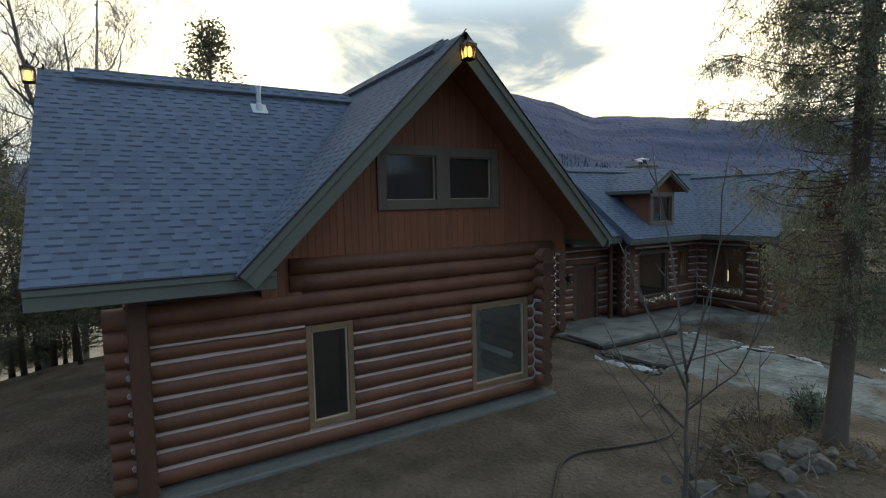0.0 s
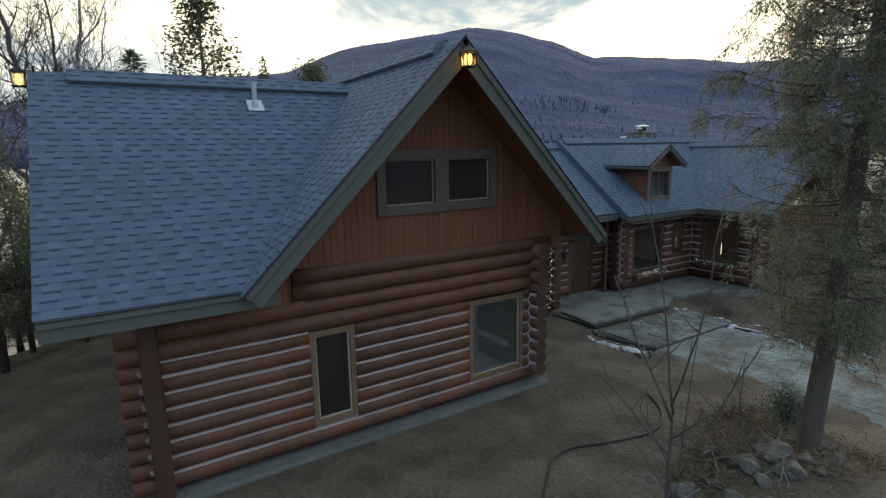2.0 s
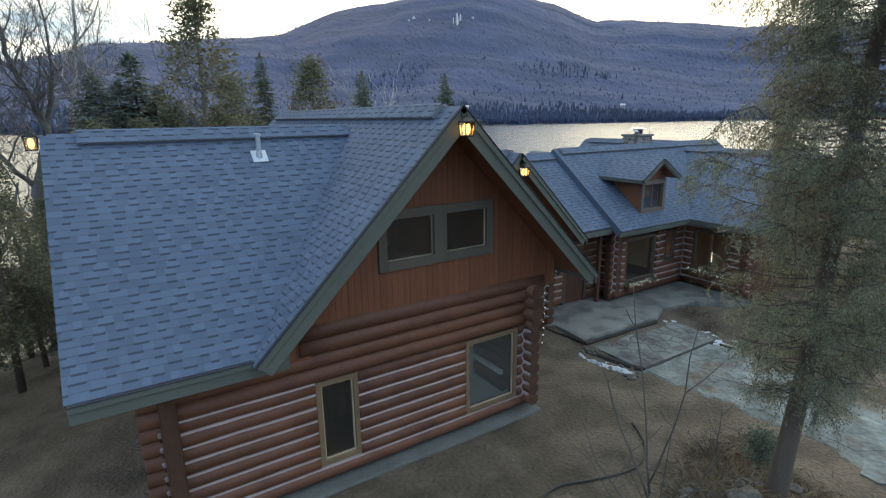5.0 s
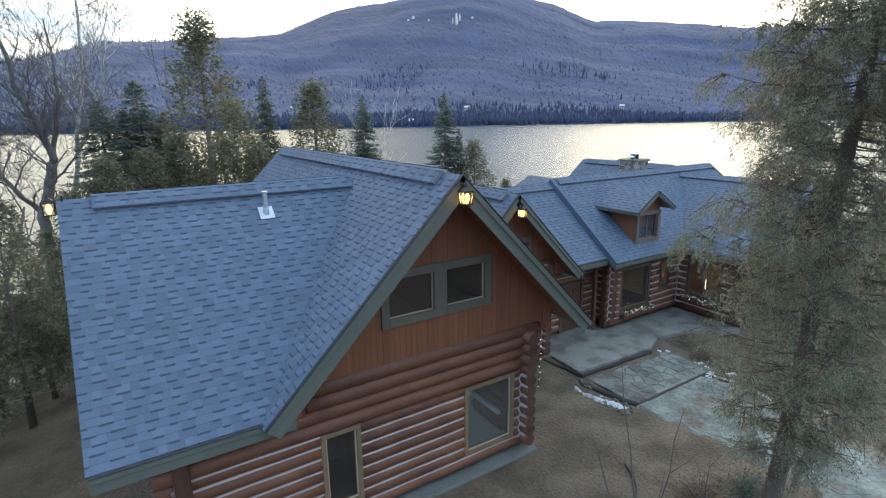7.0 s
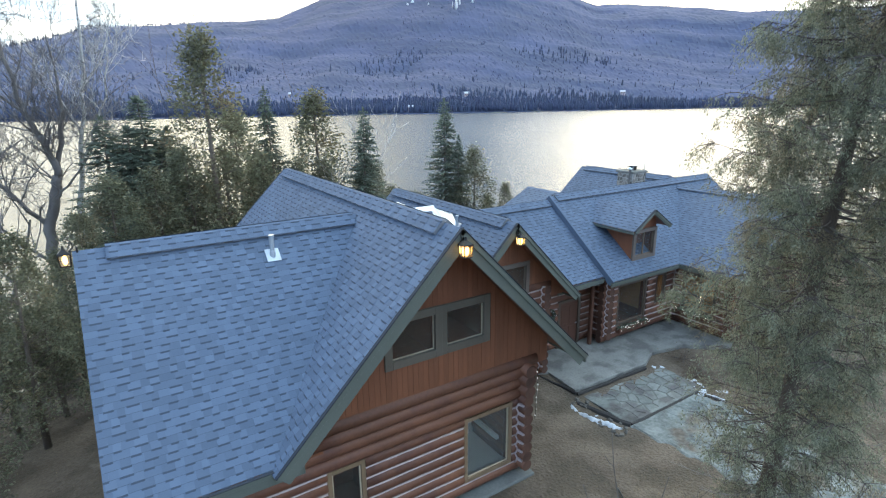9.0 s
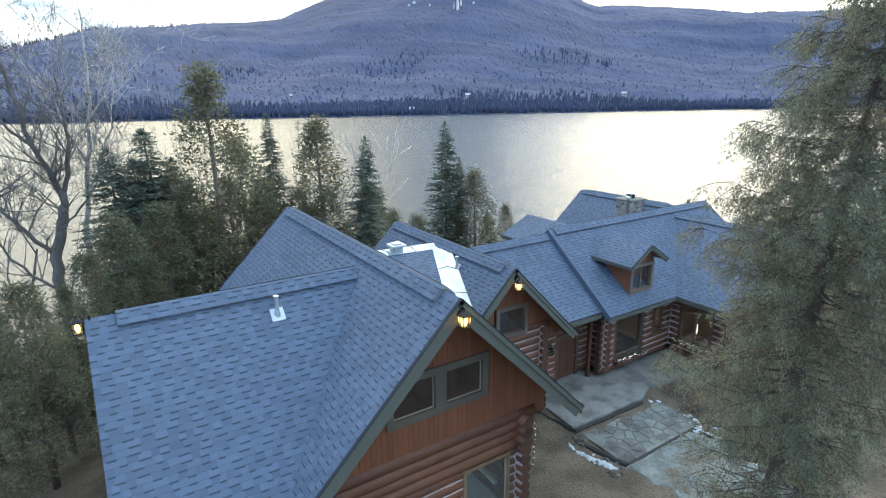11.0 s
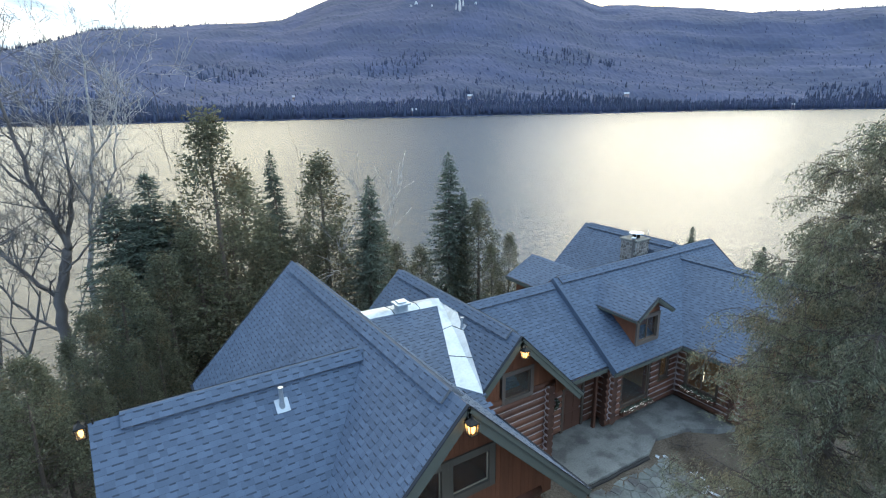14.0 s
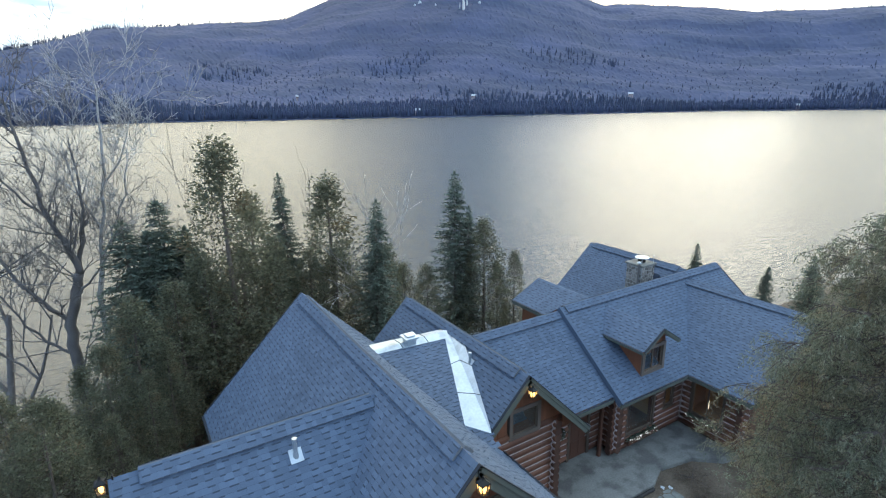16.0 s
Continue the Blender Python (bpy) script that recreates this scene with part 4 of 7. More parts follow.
D_X, D_Z, D_X0, D_Y0 = 26.0, 6.0, 21.3, 10.3
D_K = (D_Z - C_Z0) / (D_X - D_X0)
D_L = math.hypot(D_Z - C_Z0, D_X - D_X0)
roof_plane(back, (D_X0, 17.4, C_Z0), (0, -1, 0), (1, 0, D_K), 17.4 - D_Y0, D_L, 35)
roof_plane(back, (2 * D_X - D_X0, D_Y0, C_Z0), (0, 1, 0), (-1, 0, D_K), 17.4 - D_Y0, D_L, 36)
ridge_cap(back, (D_X, D_Y0 + 0.5, D_Z), (D_X, 16.9, D_Z), (-1, 0, -D_K), (1, 0, -D_K), 37)
fascia(back, (D_X0, D_Y0, C_Z0), (D_X0, C_Y0, C_Z0), (-1, 0, 0), 0.22)
rake(back, (D_X0, D_Y0, C_Z0), (D_X, D_Y0, D_Z), (0, -1, 0))
rake(back, (2 * D_X - D_X0, D_Y0, C_Z0), (D_X, D_Y0, D_Z), (0, -1, 0))
E_X, E_Z, E_K = 26.9, 6.25, 0.84
E_L = 3.7 * math.hypot(1, E_K)
roof_plane(back, (E_X - 3.7, 24.8, E_Z - 3.7 * E_K), (0, -1, 0), (1, 0, E_K), 7.2, E_L, 45)
roof_plane(back, (E_X + 3.7, 17.6, E_Z - 3.7 * E_K), (0, 1, 0), (-1, 0, E_K), 7.2, E_L, 46)
ridge_cap(back, (E_X, 18.0, E_Z), (E_X, 24.4, E_Z), (-1, 0, -E_K), (1, 0, -E_K), 47)
roof_plane(back, (17.7, 21.9, 5.0), (0, -1, 0), (1.85, 0, 0.92), 4.5, math.hypot(1.85, 0.92), 48)
roof_plane(back, (21.4, 17.4, 5.0), (0, 1, 0), (-1.85, 0, 0.92), 4.5, math.hypot(1.85, 0.92), 49)
fascia(back, (17.7, 17.8, 5.0), (17.7, 21.9, 5.0), (-1, 0, 0), 0.22)
Shape().box((18.0, 18.0, 3.0), (21.0, 21.4, 5.0)).ob("wall", BOARD, back)
Shape().box((23.8, 18.0, 0), (30.0, 24.2, 3.6)).ob("wall", LOG, back)

back_wall = Shape().box((17.3, 14.2, 0), (18.1, 14.3, 3.1)).box((20.1, 14.2, 0), (20.75, 14.3, 3.1)).box((21.4, 14.2, 0), (22.1, 14.3, 3.1)).box((18.1, 14.2, 0), (20.1, 14.3, 0.6)).box((20.75, 14.2, 0), (21.4, 14.3, 1.3)).box((18.1, 14.2, 2.6), (21.4, 14.3, 3.1)).ob("wall", DARKWOOD, back)
C_GAPS = [(18.0, 20.05, 0.62, 2.66), (20.68, 21.45, 1.28, 2.66)]
SHORT = COURSE + [2.65, 2.95]
log_wall(back_wall, "x", 14.14, 17.35, 22.15, SHORT, gaps=C_GAPS, ends=(0.32, 0), seed=201)
log_wall(back_wall, "y", 17.35, 14.14, 14.9, SHORT, ends=(0.34, 0), seed=221, shift=0.15)
corner(back_wall, 17.185, 13.80, 14.0, [0.40 + 0.3 * k for k in range(9)])
corner(back_wall, 17.185, 14.5, 14.80, [0.40 + 0.3 * k for k in range(9)])
wing_wall = Shape().box((22.25, 10.9, 0), (22.35, 11.95, 3.1)).box((22.25, 13.5, 0), (22.35, 14.3, 3.1)).box((22.25, 11.95, 0), (22.35, 13.5, 0.85)).box((22.25, 11.95, 2.65), (22.35, 13.5, 3.1)).box((22.3, 10.9, 0), (30.0, 11.0, 3.3)).ob("wall", DARKWOOD, back)
log_wall(wing_wall, "y", 22.20, 11.1, 14.0, SHORT, gaps=[(11.85, 13.57, 0.82, 2.72)], ends=(0.35, 0), seed=241, shift=0.0)
log_wall(wing_wall, "x", 11.1, 22.2, 29.8, SHORT, ends=(0.34, 0), seed=261, shift=0.15)
corner(back_wall, 22.03, 13.75, 14.02, [0.40 + 0.3 * k for k in range(9)], 0.0)
corner(wing_wall, 22.04, 10.76, 11.05, [0.40 + 0.3 * k for k in range(9)], 0.0)
window(back, pose(0, 14.06, 0), 18.0, 20.05, 0.62, 2.66, BROWNTRIM, 0.13, inside=BOARD)
window(back, pose(0, 14.06, 0), 20.68, 21.45, 1.28, 2.66, BROWNTRIM, 0.12, inside=PINE)
window(back, pose(22.12, 0, 0, 0, 0, -90), -13.57, -11.85, 0.82, 2.72, BROWNTRIM, 0.13, bars=1, inside=PINE)
# the entrance between the wings
door_wall = Shape().box((13.0, 14.92, 0), (15.25, 15.0, 3.2)).box((16.45, 14.92, 0), (17.4, 15.0, 3.2)).box((15.25, 14.92, 2.12), (16.45, 15.0, 3.2)).ob("wall", LOG, back)
log_wall(door_wall, "x", 14.96, 13.0, 17.35, SHORT, gaps=[(15.15, 16.55, -1, 2.2)], seed=281)
door = empty("door", (15.85, 14.9, 0), back)
Shape().box((15.3, 14.88, 0.02), (16.4, 14.94, 2.08), 0, 0.008).ob("door_leaf", DARKWOOD, door)
for q0, q1, z0, z1 in ((15.42, 15.8, 0.2, 0.9), (15.9, 16.28, 0.2, 0.9), (15.42, 15.8, 1.05, 1.9), (15.9, 16.28, 1.05, 1.9)):
    Shape().box((q0, 14.865, z0), (q1, 14.885, z1), 0, 0.008).ob("door_panel", DARKWOOD, door)
Shape().tube([(16.33, 14.87, 1.0), (16.33, 14.81, 1.0), (16.22, 14.80, 1.0)], 0.014, 8).ob("door_handle", STEEL, door)
for lo, hi in (((15.15, 14.82, 0), (15.3, 15.0, 2.2)), ((16.4, 14.82, 0), (16.55, 15.0, 2.2)), ((15.3, 14.82, 2.08), (16.4, 15.0, 2.2))):
    Shape().box(lo, hi, 0, 0.008).ob("door_frame", BROWNTRIM, door)
Shape().box((16.66, 14.3, 0), (16.82, 14.46, 3.1), 0, 0.02).ob("post", DARKWOOD, back)

# the dormer
dormer = empty("dormer", (19.4, 14.0, 3.6), back)
Q_X, Q_Z, Q_W, Q_K = 19.40, 5.97, 1.24, 0.65
QL = Q_W * math.hypot(1, Q_K)
roof_plane(dormer, (Q_X - Q_W, 17.2, Q_Z - Q_W * Q_K), (0, -1, 0), (1, 0, Q_K), 3.62, QL, 55, thick=0.10)
roof_plane(dormer, (Q_X + Q_W, 13.58, Q_Z - Q_W * Q_K), (0, 1, 0), (-1, 0, Q_K), 3.62, QL, 56, thick=0.10)
rake(dormer, (Q_X - Q_W, 13.58, Q_Z - Q_W * Q_K), (Q_X, 13.58, Q_Z), (0, -1, 0), 0.18)
rake(dormer, (Q_X + Q_W, 13.58, Q_Z - Q_W * Q_K), (Q_X, 13.58, Q_Z), (0, -1, 0), 0.18)
fascia(dormer, (Q_X - Q_W, 13.58, Q_Z - Q_W * Q_K), (Q_X - Q_W, 16.1, Q_Z - Q_W * Q_K), (-1, 0, 0), 0.15)
for x in (18.60, 20.14):
    Shape().add([(x, 13.98, 3.6), (x, 13.98, 5.22), (x, 16.3, 5.22), (x + 0.06, 13.98, 3.6), (x + 0.06, 13.98, 5.22), (x + 0.06, 16.3, 5.22)],
                [(0, 1, 2), (3, 5, 4), (0, 3, 4, 1), (1, 4, 5, 2), (0, 2, 5, 3)]).ob("cheek_wall", BOARD, dormer)
gable_boards(dormer, 13.98, 18.66, 20.14, lambda x: 3.62, lambda x: Q_Z - abs(x - Q_X) * Q_K - 0.12, seed=12, skip=[(18.7, 20.1, 3.62, 5.03)])
window(dormer, pose(0, 13.97, 0), 18.61, 20.19, 3.68, 5.07, DORMERTRIM, 0.17, bars=1, sill=False, room=0.6, proud=0.07, spare=-0.10, inside=BOARD)

# the chimney
def voronoi(lo, hi, size, seed, shrink=0.02):
    """Irregular stone outlines that fill a rectangle, as lists of (a, b)."""
    rnd = random.Random(seed)
    nx, ny = max(1, round((hi[0] - lo[0]) / size)), max(1, round((hi[1] - lo[1]) / size))
    sx, sy = (hi[0] - lo[0]) / nx, (hi[1] - lo[1]) / ny
    seeds = {(i, j): (lo[0] + (i + rnd.uniform(0.15, 0.85) + 0.25 * (j % 2)) * sx, lo[1] + (j + rnd.uniform(0.2, 0.8)) * sy) for i in range(-2, nx + 2) for j in range(-2, ny + 2)}
    cells = []
    for i in range(nx):
        for j in range(ny):
            c = seeds[i, j]
            poly = [(lo[0], lo[1]), (hi[0], lo[1]), (hi[0], hi[1]), (lo[0], hi[1])]
            for di in (-2, -1, 0, 1, 2):
                for dj in (-2, -1, 0, 1, 2):
                    o = seeds.get((i + di, j + dj))
                    if o is None or (di, dj) == (0, 0):
                        continue
                    nx_, ny_ = o[0] - c[0], o[1] - c[1]
                    ln = math.hypot(nx_, ny_)
                    nx_, ny_ = nx_ / ln, ny_ / ln
                    d = nx_ * (c[0] + o[0]) / 2 + ny_ * (c[1] + o[1]) / 2 - shrink
                    out = []
                    for q in range(len(poly)):
                        p, r = poly[q], poly[(q + 1) % len(poly)]
                        sp, sr = nx_ * p[0] + ny_ * p[1] - d, nx_ * r[0] + ny_ * r[1] - d
                        if sp <= 0:
                            out.append(p)
                        if sp * sr < 0:
                            t = sp / (sp - sr)
                            out.append((p[0] + t * (r[0] - p[0]), p[1] + t * (r[1] - p[1])))
                    poly = out
                    if len(poly) < 3:
                        break
                if len(poly) < 3:
                    break
            if len(poly) >= 3:
                cells.append(poly)
    return cells


def slab_piece(poly, put, thick, inset=0.012):
    """A flat stone: its outline raised by thick, with the rim cut off; put(a, b, h) places a point."""
    n = len(poly)
    cx, cy = sum(p[0] for p in poly) / n, sum(p[1] for p in poly) / n
    rim = []
    for a, b in poly:
        d = max(math.hypot(a - cx, b - cy), 1e-6)
        k = max(0.2, 1 - inset / d)
        rim.append((cx + (a - cx) * k, cy + (b - cy) * k))
    vs = [put(a, b, 0) for a, b in poly] + [put(a, b, thick * 0.7) for a, b in poly] + [put(a, b, thick) for a, b in rim]
    fs = [(k, (k + 1) % n, n + (k + 1) % n, n + k) for k in range(n)] + [(n + k, n + (k + 1) % n, 2 * n + (k + 1) % n, 2 * n + k) for k in range(n)] + [tuple(2 * n + k for k in range(n))]
    return Shape().add(vs, fs)


chimney = empty("chimney", (24.8, 19.0, 3.0), back)
Shape().box((24.1, 18.5, 2.5), (25.2, 19.5, 6.62)).ob("core", MORTAR, chimney)
for poly in voronoi((24.1, 4.4), (25.2, 6.6), 0.22, 3, 0.028):
    slab_piece(poly, lambda a, b, h: (a, 18.5 - h, b), 0.035).ob("stone", MASONRY, chimney)
for poly in voronoi((18.5, 4.4), (19.5, 6.6), 0.22, 4, 0.028):
    slab_piece(poly, lambda a, b, h: (24.1 - h, a, b), 0.035).ob("stone", MASONRY, chimney)
Shape().box((24.02, 18.4, 6.62), (25.28, 19.6, 6.74), 0, 0.015).ob("cap", CONCRETE, chimney)
Shape().box((24.5, 18.8, 6.74), (24.8, 19.1, 6.98), 0, 0.01).ob("flue", BLACK, chimney)
for x, y, h in ((24.15, 18.55, 0.42), (25.15, 18.55, 0.45), (24.8, 19.4, 0.40)):
    Shape().tube([(x, y, 6.7), (x, y, 6.74 + h)], 0.014, 6).ob("rod", STEEL, chimney)
Shape().tube([(24.65, 18.95, 7.02), (24.65, 18.95, 7.04), (24.65, 18.95, 7.10)], [0.40, 0.38, 0.03], 16).ob("rain_cap", TIN, chimney, "shiny sheet-metal rain cap")
Shape().tube([(24.0, 18.62, 4.4), (24.0, 18.62, 6.85)], 0.055, 10).ob("vent_pipe", GREYBARK, chimney, "dark grey metal pipe")
Shape().tube([(24.0, 18.62, 6.85), (24.0, 18.62, 6.90), (24.0, 18.62, 6.96)], [0.13, 0.13, 0.05], 10).ob("pipe_cap", TIN, chimney)
Shape().add([(25.1, 18.2, 5.5), (25.6, 18.2, 5.5), (25.35, 18.2, 6.05), (25.1, 19.4, 5.7), (25.6, 19.4, 5.7), (25.35, 19.4, 6.1)], [(0, 1, 2), (0, 2, 5, 3), (1, 4, 5, 2), (3, 5, 4)]).ob("cricket", BAND, chimney)


# ---- things on the roofs and walls ----
def lantern():
    """A hanging coach lantern: its hook is at the origin."""
    root = empty("wall_lantern")
    arc = [(0, 0.26 * math.sin(t) - 0.02, 0.16 * math.cos(t) - 0.10) for t in (math.pi * k / 10 for k in range(11))]
    Shape().tube([(0, 0.28, -0.26)] + [(0, 0.13 + (p[1] - 0.11) * 0.55, p[2]) for p in arc[::-1]], 0.012, 6).ob("bracket", BLACK, root)
    Shape().box((-0.05, 0.26, -0.40), (0.05, 0.30, -0.16), 0, 0.008).ob("wall_plate", BLACK, root)
    Shape().tube([(0, 0, -0.10), (0, 0, -0.16), (0, 0, -0.20)], [0.02, 0.03, 0.05], 8).ob("finial", BLACK, root)
    m = pose(0, 0, 0, 0, 0, 45)
    Shape().tube([m @ Vector((0, 0, -0.20)), m @ Vector((0, 0, -0.28)), m @ Vector((0, 0, -0.31))], [0.06, 0.19, 0.20], 4).ob("hood", BLACK, root)
    for x in (-1, 1):
        for y in (-1, 1):
            Shape().tube([(x * 0.125, y * 0.125, -0.31), (x * 0.105, y * 0.105, -0.58)], 0.012, 5).ob("bar", BLACK, root)
    Shape().box((-0.125, -0.125, -0.61), (0.125, 0.125, -0.58), 0, 0.01).ob("base", BLACK, root)
    s = Shape()
    s.add([(x * a, y * a, z) for z, a in ((-0.575, 0.098), (-0.315, 0.118)) for x, y in ((-1, -1), (1, -1), (1, 1), (-1, 1))], [(0, 1, 5, 4), (1, 2, 6, 5), (2, 3, 7, 6), (3, 0, 4, 7)])
    s.ob("shade", LAMPGLASS, root, "amber lantern glass").visible_shadow = False
    Shape().tube([(0, 0, -0.57), (0, 0, -0.52), (0, 0, -0.44), (0, 0, -0.36), (0, 0, -0.33)], [0.02, 0.05, 0.065, 0.045, 0.01], 10).ob("bulb", FLAME, root, smooth=True)
    return tagged(root, "lit black iron lantern hanging under a gable peak", "lantern", "gable lanterns")


first = lantern()
first.matrix_basis = Matrix.Translation((5.80, 8.40, 7.96)) @ Matrix.Scale(0.88, 4)
copy_thing(first, Matrix.Translation((10.93, 12.55, 6.48)))
copy_thing(first, pose(-1.36, 13.2, 7.80, 0, 0, -90))


def roof_vent(at, tilt, tall, r, name="vent_pipe"):
    """A plumbing vent: a pipe on a sheet-metal flange that follows the slope."""
    root = empty(name, at)
    m = Matrix.Translation(at) @ tilt
    Shape().box((-0.17, -0.17, 0.02), (0.17, 0.20, 0.035), 0, 0.006, m).ob("flange", STEEL, root)
    x, y, z = at
    Shape().tube([(x, y, z - 0.05), (x, y, z + 0.12), (x, y, z + 0.15), (x, y, z + tall)], [r * 1.6, r * 1.2, r, r], 14).ob("pipe", STEEL, root, smooth=False)
    Shape().tube([(x, y, z + tall - 0.03), (x, y, z + tall + 0.02)], r * 1.25, 14).ob("cap", STEEL, root)
    return tagged(root, "grey metal vent pipe standing on the shingles", "vent pipe", "roof vents")


roof_vent((2.84, 12.51, 7.57 - 0.69 * 0.898), pose(0, 0, 0, math.degrees(math.atan(0.898))), 0.52, 0.055)
roof_vent((10.36, 15.5, 6.08), pose(0, 0, 0, 0, -45, 0), 0.42, 0.05)
vent = tagged(empty("box_vent", (8.9, 17.6, 6.4)), "square grey metal roof vent with flat cap", "roof vent")
Shape().box((8.7, 17.42, 6.35), (9.1, 17.82, 6.68), 0, 0.01).ob("housing", TIN, vent)
Shape().box((8.6, 17.32, 6.68), (9.2, 17.92, 6.76), 0, 0.015).ob("cap", TIN, vent)
Shape().box((8.72, 17.44, 6.76), (9.08, 17.8, 6.82), 0, 0.015).ob("lid", TIN, vent)


def blades(p, d, length, width, side=None):
    """Kite-shaped leaves as arrays: roots p, directions d, lengths and widths."""
    n = len(p)
    d = d / np.maximum(np.linalg.norm(d, axis=1, keepdims=True), 1e-6)
    if side is None:
        side = np.random.normal(size=(n, 3))
    side = np.cross(d, side)
    side /= np.maximum(np.linalg.norm(side, axis=1, keepdims=True), 1e-6)
    length, width = np.broadcast_to(length, n)[:, None], np.broadcast_to(width, n)[:, None]
    mid = p + d * length * 0.5
    v = np.stack([p, mid + side * width / 2, p + d * length, mid - side * width / 2], 1).reshape(-1, 3)
    return v, np.arange(4 * n).reshape(n, 4)


def window_box(at, long, along, count):
    """A planter under a window with a garland and small lights; along: unit (x, y)."""
    root = empty("window_box", at)
    turn = math.degrees(math.atan2(along[1], along[0]))
    m = Matrix.Translation(at) @ pose(0, 0, 0, 0, 0, turn)
    s = Shape().box((0, -0.24, 0), (long, -0.22, 0.22), 0, 0.005).box((0, -0.02, 0), (long, 0.0, 0.22), 0, 0.005).box((0, -0.22, 0), (long, -0.02, 0.03))
    s.box((0, -0.22, 0.03), (0.02, -0.02, 0.22)).box((long - 0.02, -0.22, 0.03), (long, -0.02, 0.22))
    s.ob("box", DARKWOOD, root, at=m)
    p = np.random.uniform((0.02, -0.2, 0.1), (long - 0.02, -0.02, 0.24), (700, 3))
    d = np.random.normal(size=(700, 3)) + (0, -0.5, 0.5)
    v, f = blades(p, d, np.random.uniform(0.08, 0.2, 700), 0.05)
    ob = new("greenery", mesh_of("greenery", v, f, [NEEDLE]))
    ob.matrix_basis = m
    under(tagged(ob, kind="stuff"), root)
    for k in range(count):
        x = random.uniform(0, long)
        z = random.uniform(0.12, 0.36)
        Shape().box((x, -0.28, z), (x + 0.013, -0.267, z + 0.013), 0, 0.003).ob("light", FAIRY, root, at=m)
    return tagged(root, "dark wooden window box with garland and tiny white lights", "window box", "window boxes")


window_box((18.0, 14.0, 0.40), 2.05, (1, 0), 60)
window_box((22.05, 13.6, 0.60), 1.75, (0, -1), 44)


def wreath(at):
    root = empty("wreath", at)
    n = 900
    t, a = np.random.uniform(0, 2 * np.pi, n), np.random.uniform(0, 2 * np.pi, n)
    r = 0.22 + 0.05 * np.cos(a)
    p = np.stack([r * np.cos(t), 0.05 * np.sin(a), r * np.sin(t)], 1) + np.array(at)
    d = np.stack([np.cos(t + 0.9), np.random.normal(size=n) * 0.5 - 0.3, np.sin(t + 0.9)], 1)
    v, f = blades(p, d, np.random.uniform(0.06, 0.12, n), 0.035)
    ob = new("foliage", mesh_of("foliage", v, f, [NEEDLE]))
    under(tagged(ob, kind="stuff"), root)
    Shape().tube([Vector(at) + Vector((0.22 * math.cos(q), 0, 0.22 * math.sin(q))) for q in (2 * math.pi * k / 20 for k in range(21))], 0.03, 6, False).ob("ring", TWIG, root)
    for k in range(8):
        q = 2 * math.pi * k / 8
        Shape().tube([Vector(at) + Vector((0.22 * math.cos(q), -0.07, 0.22 * math.sin(q))), Vector(at) + Vector((0.25 * math.cos(q), -0.10, 0.25 * math.sin(q)))], [0.02, 0.012], 6).ob("light", SNOW, root)
    return tagged(root, "evergreen wreath with pale ornaments beside the door", "wreath")


wreath((14.55, 14.72, 1.75))


def candle_lamp(at):
    """A small glowing lamp on a stand, behind a window."""
    root = empty("candle_lamp", at)
    x, y, z = at
    Shape().tube([(x, y, z), (x, y, z + 0.03), (x, y, z + 0.04), (x, y, z + 0.5)], [0.1, 0.1, 0.02, 0.02], 10).ob("stand", BLACK, root)
    Shape().tube([(x, y, z + 0.5), (x, y, z + 0.55), (x, y, z + 0.95), (x, y, z + 1.0)], [0.03, 0.045, 0.035, 0.012], 10).ob("shade", CANDLE, root)
    return tagged(root, "glowing white candle lamp standing inside a window", "lamp", "window lamps")


candle_lamp((22.75, 13.0, 0.60))
candle_lamp((21.1, 14.7, 1.1))


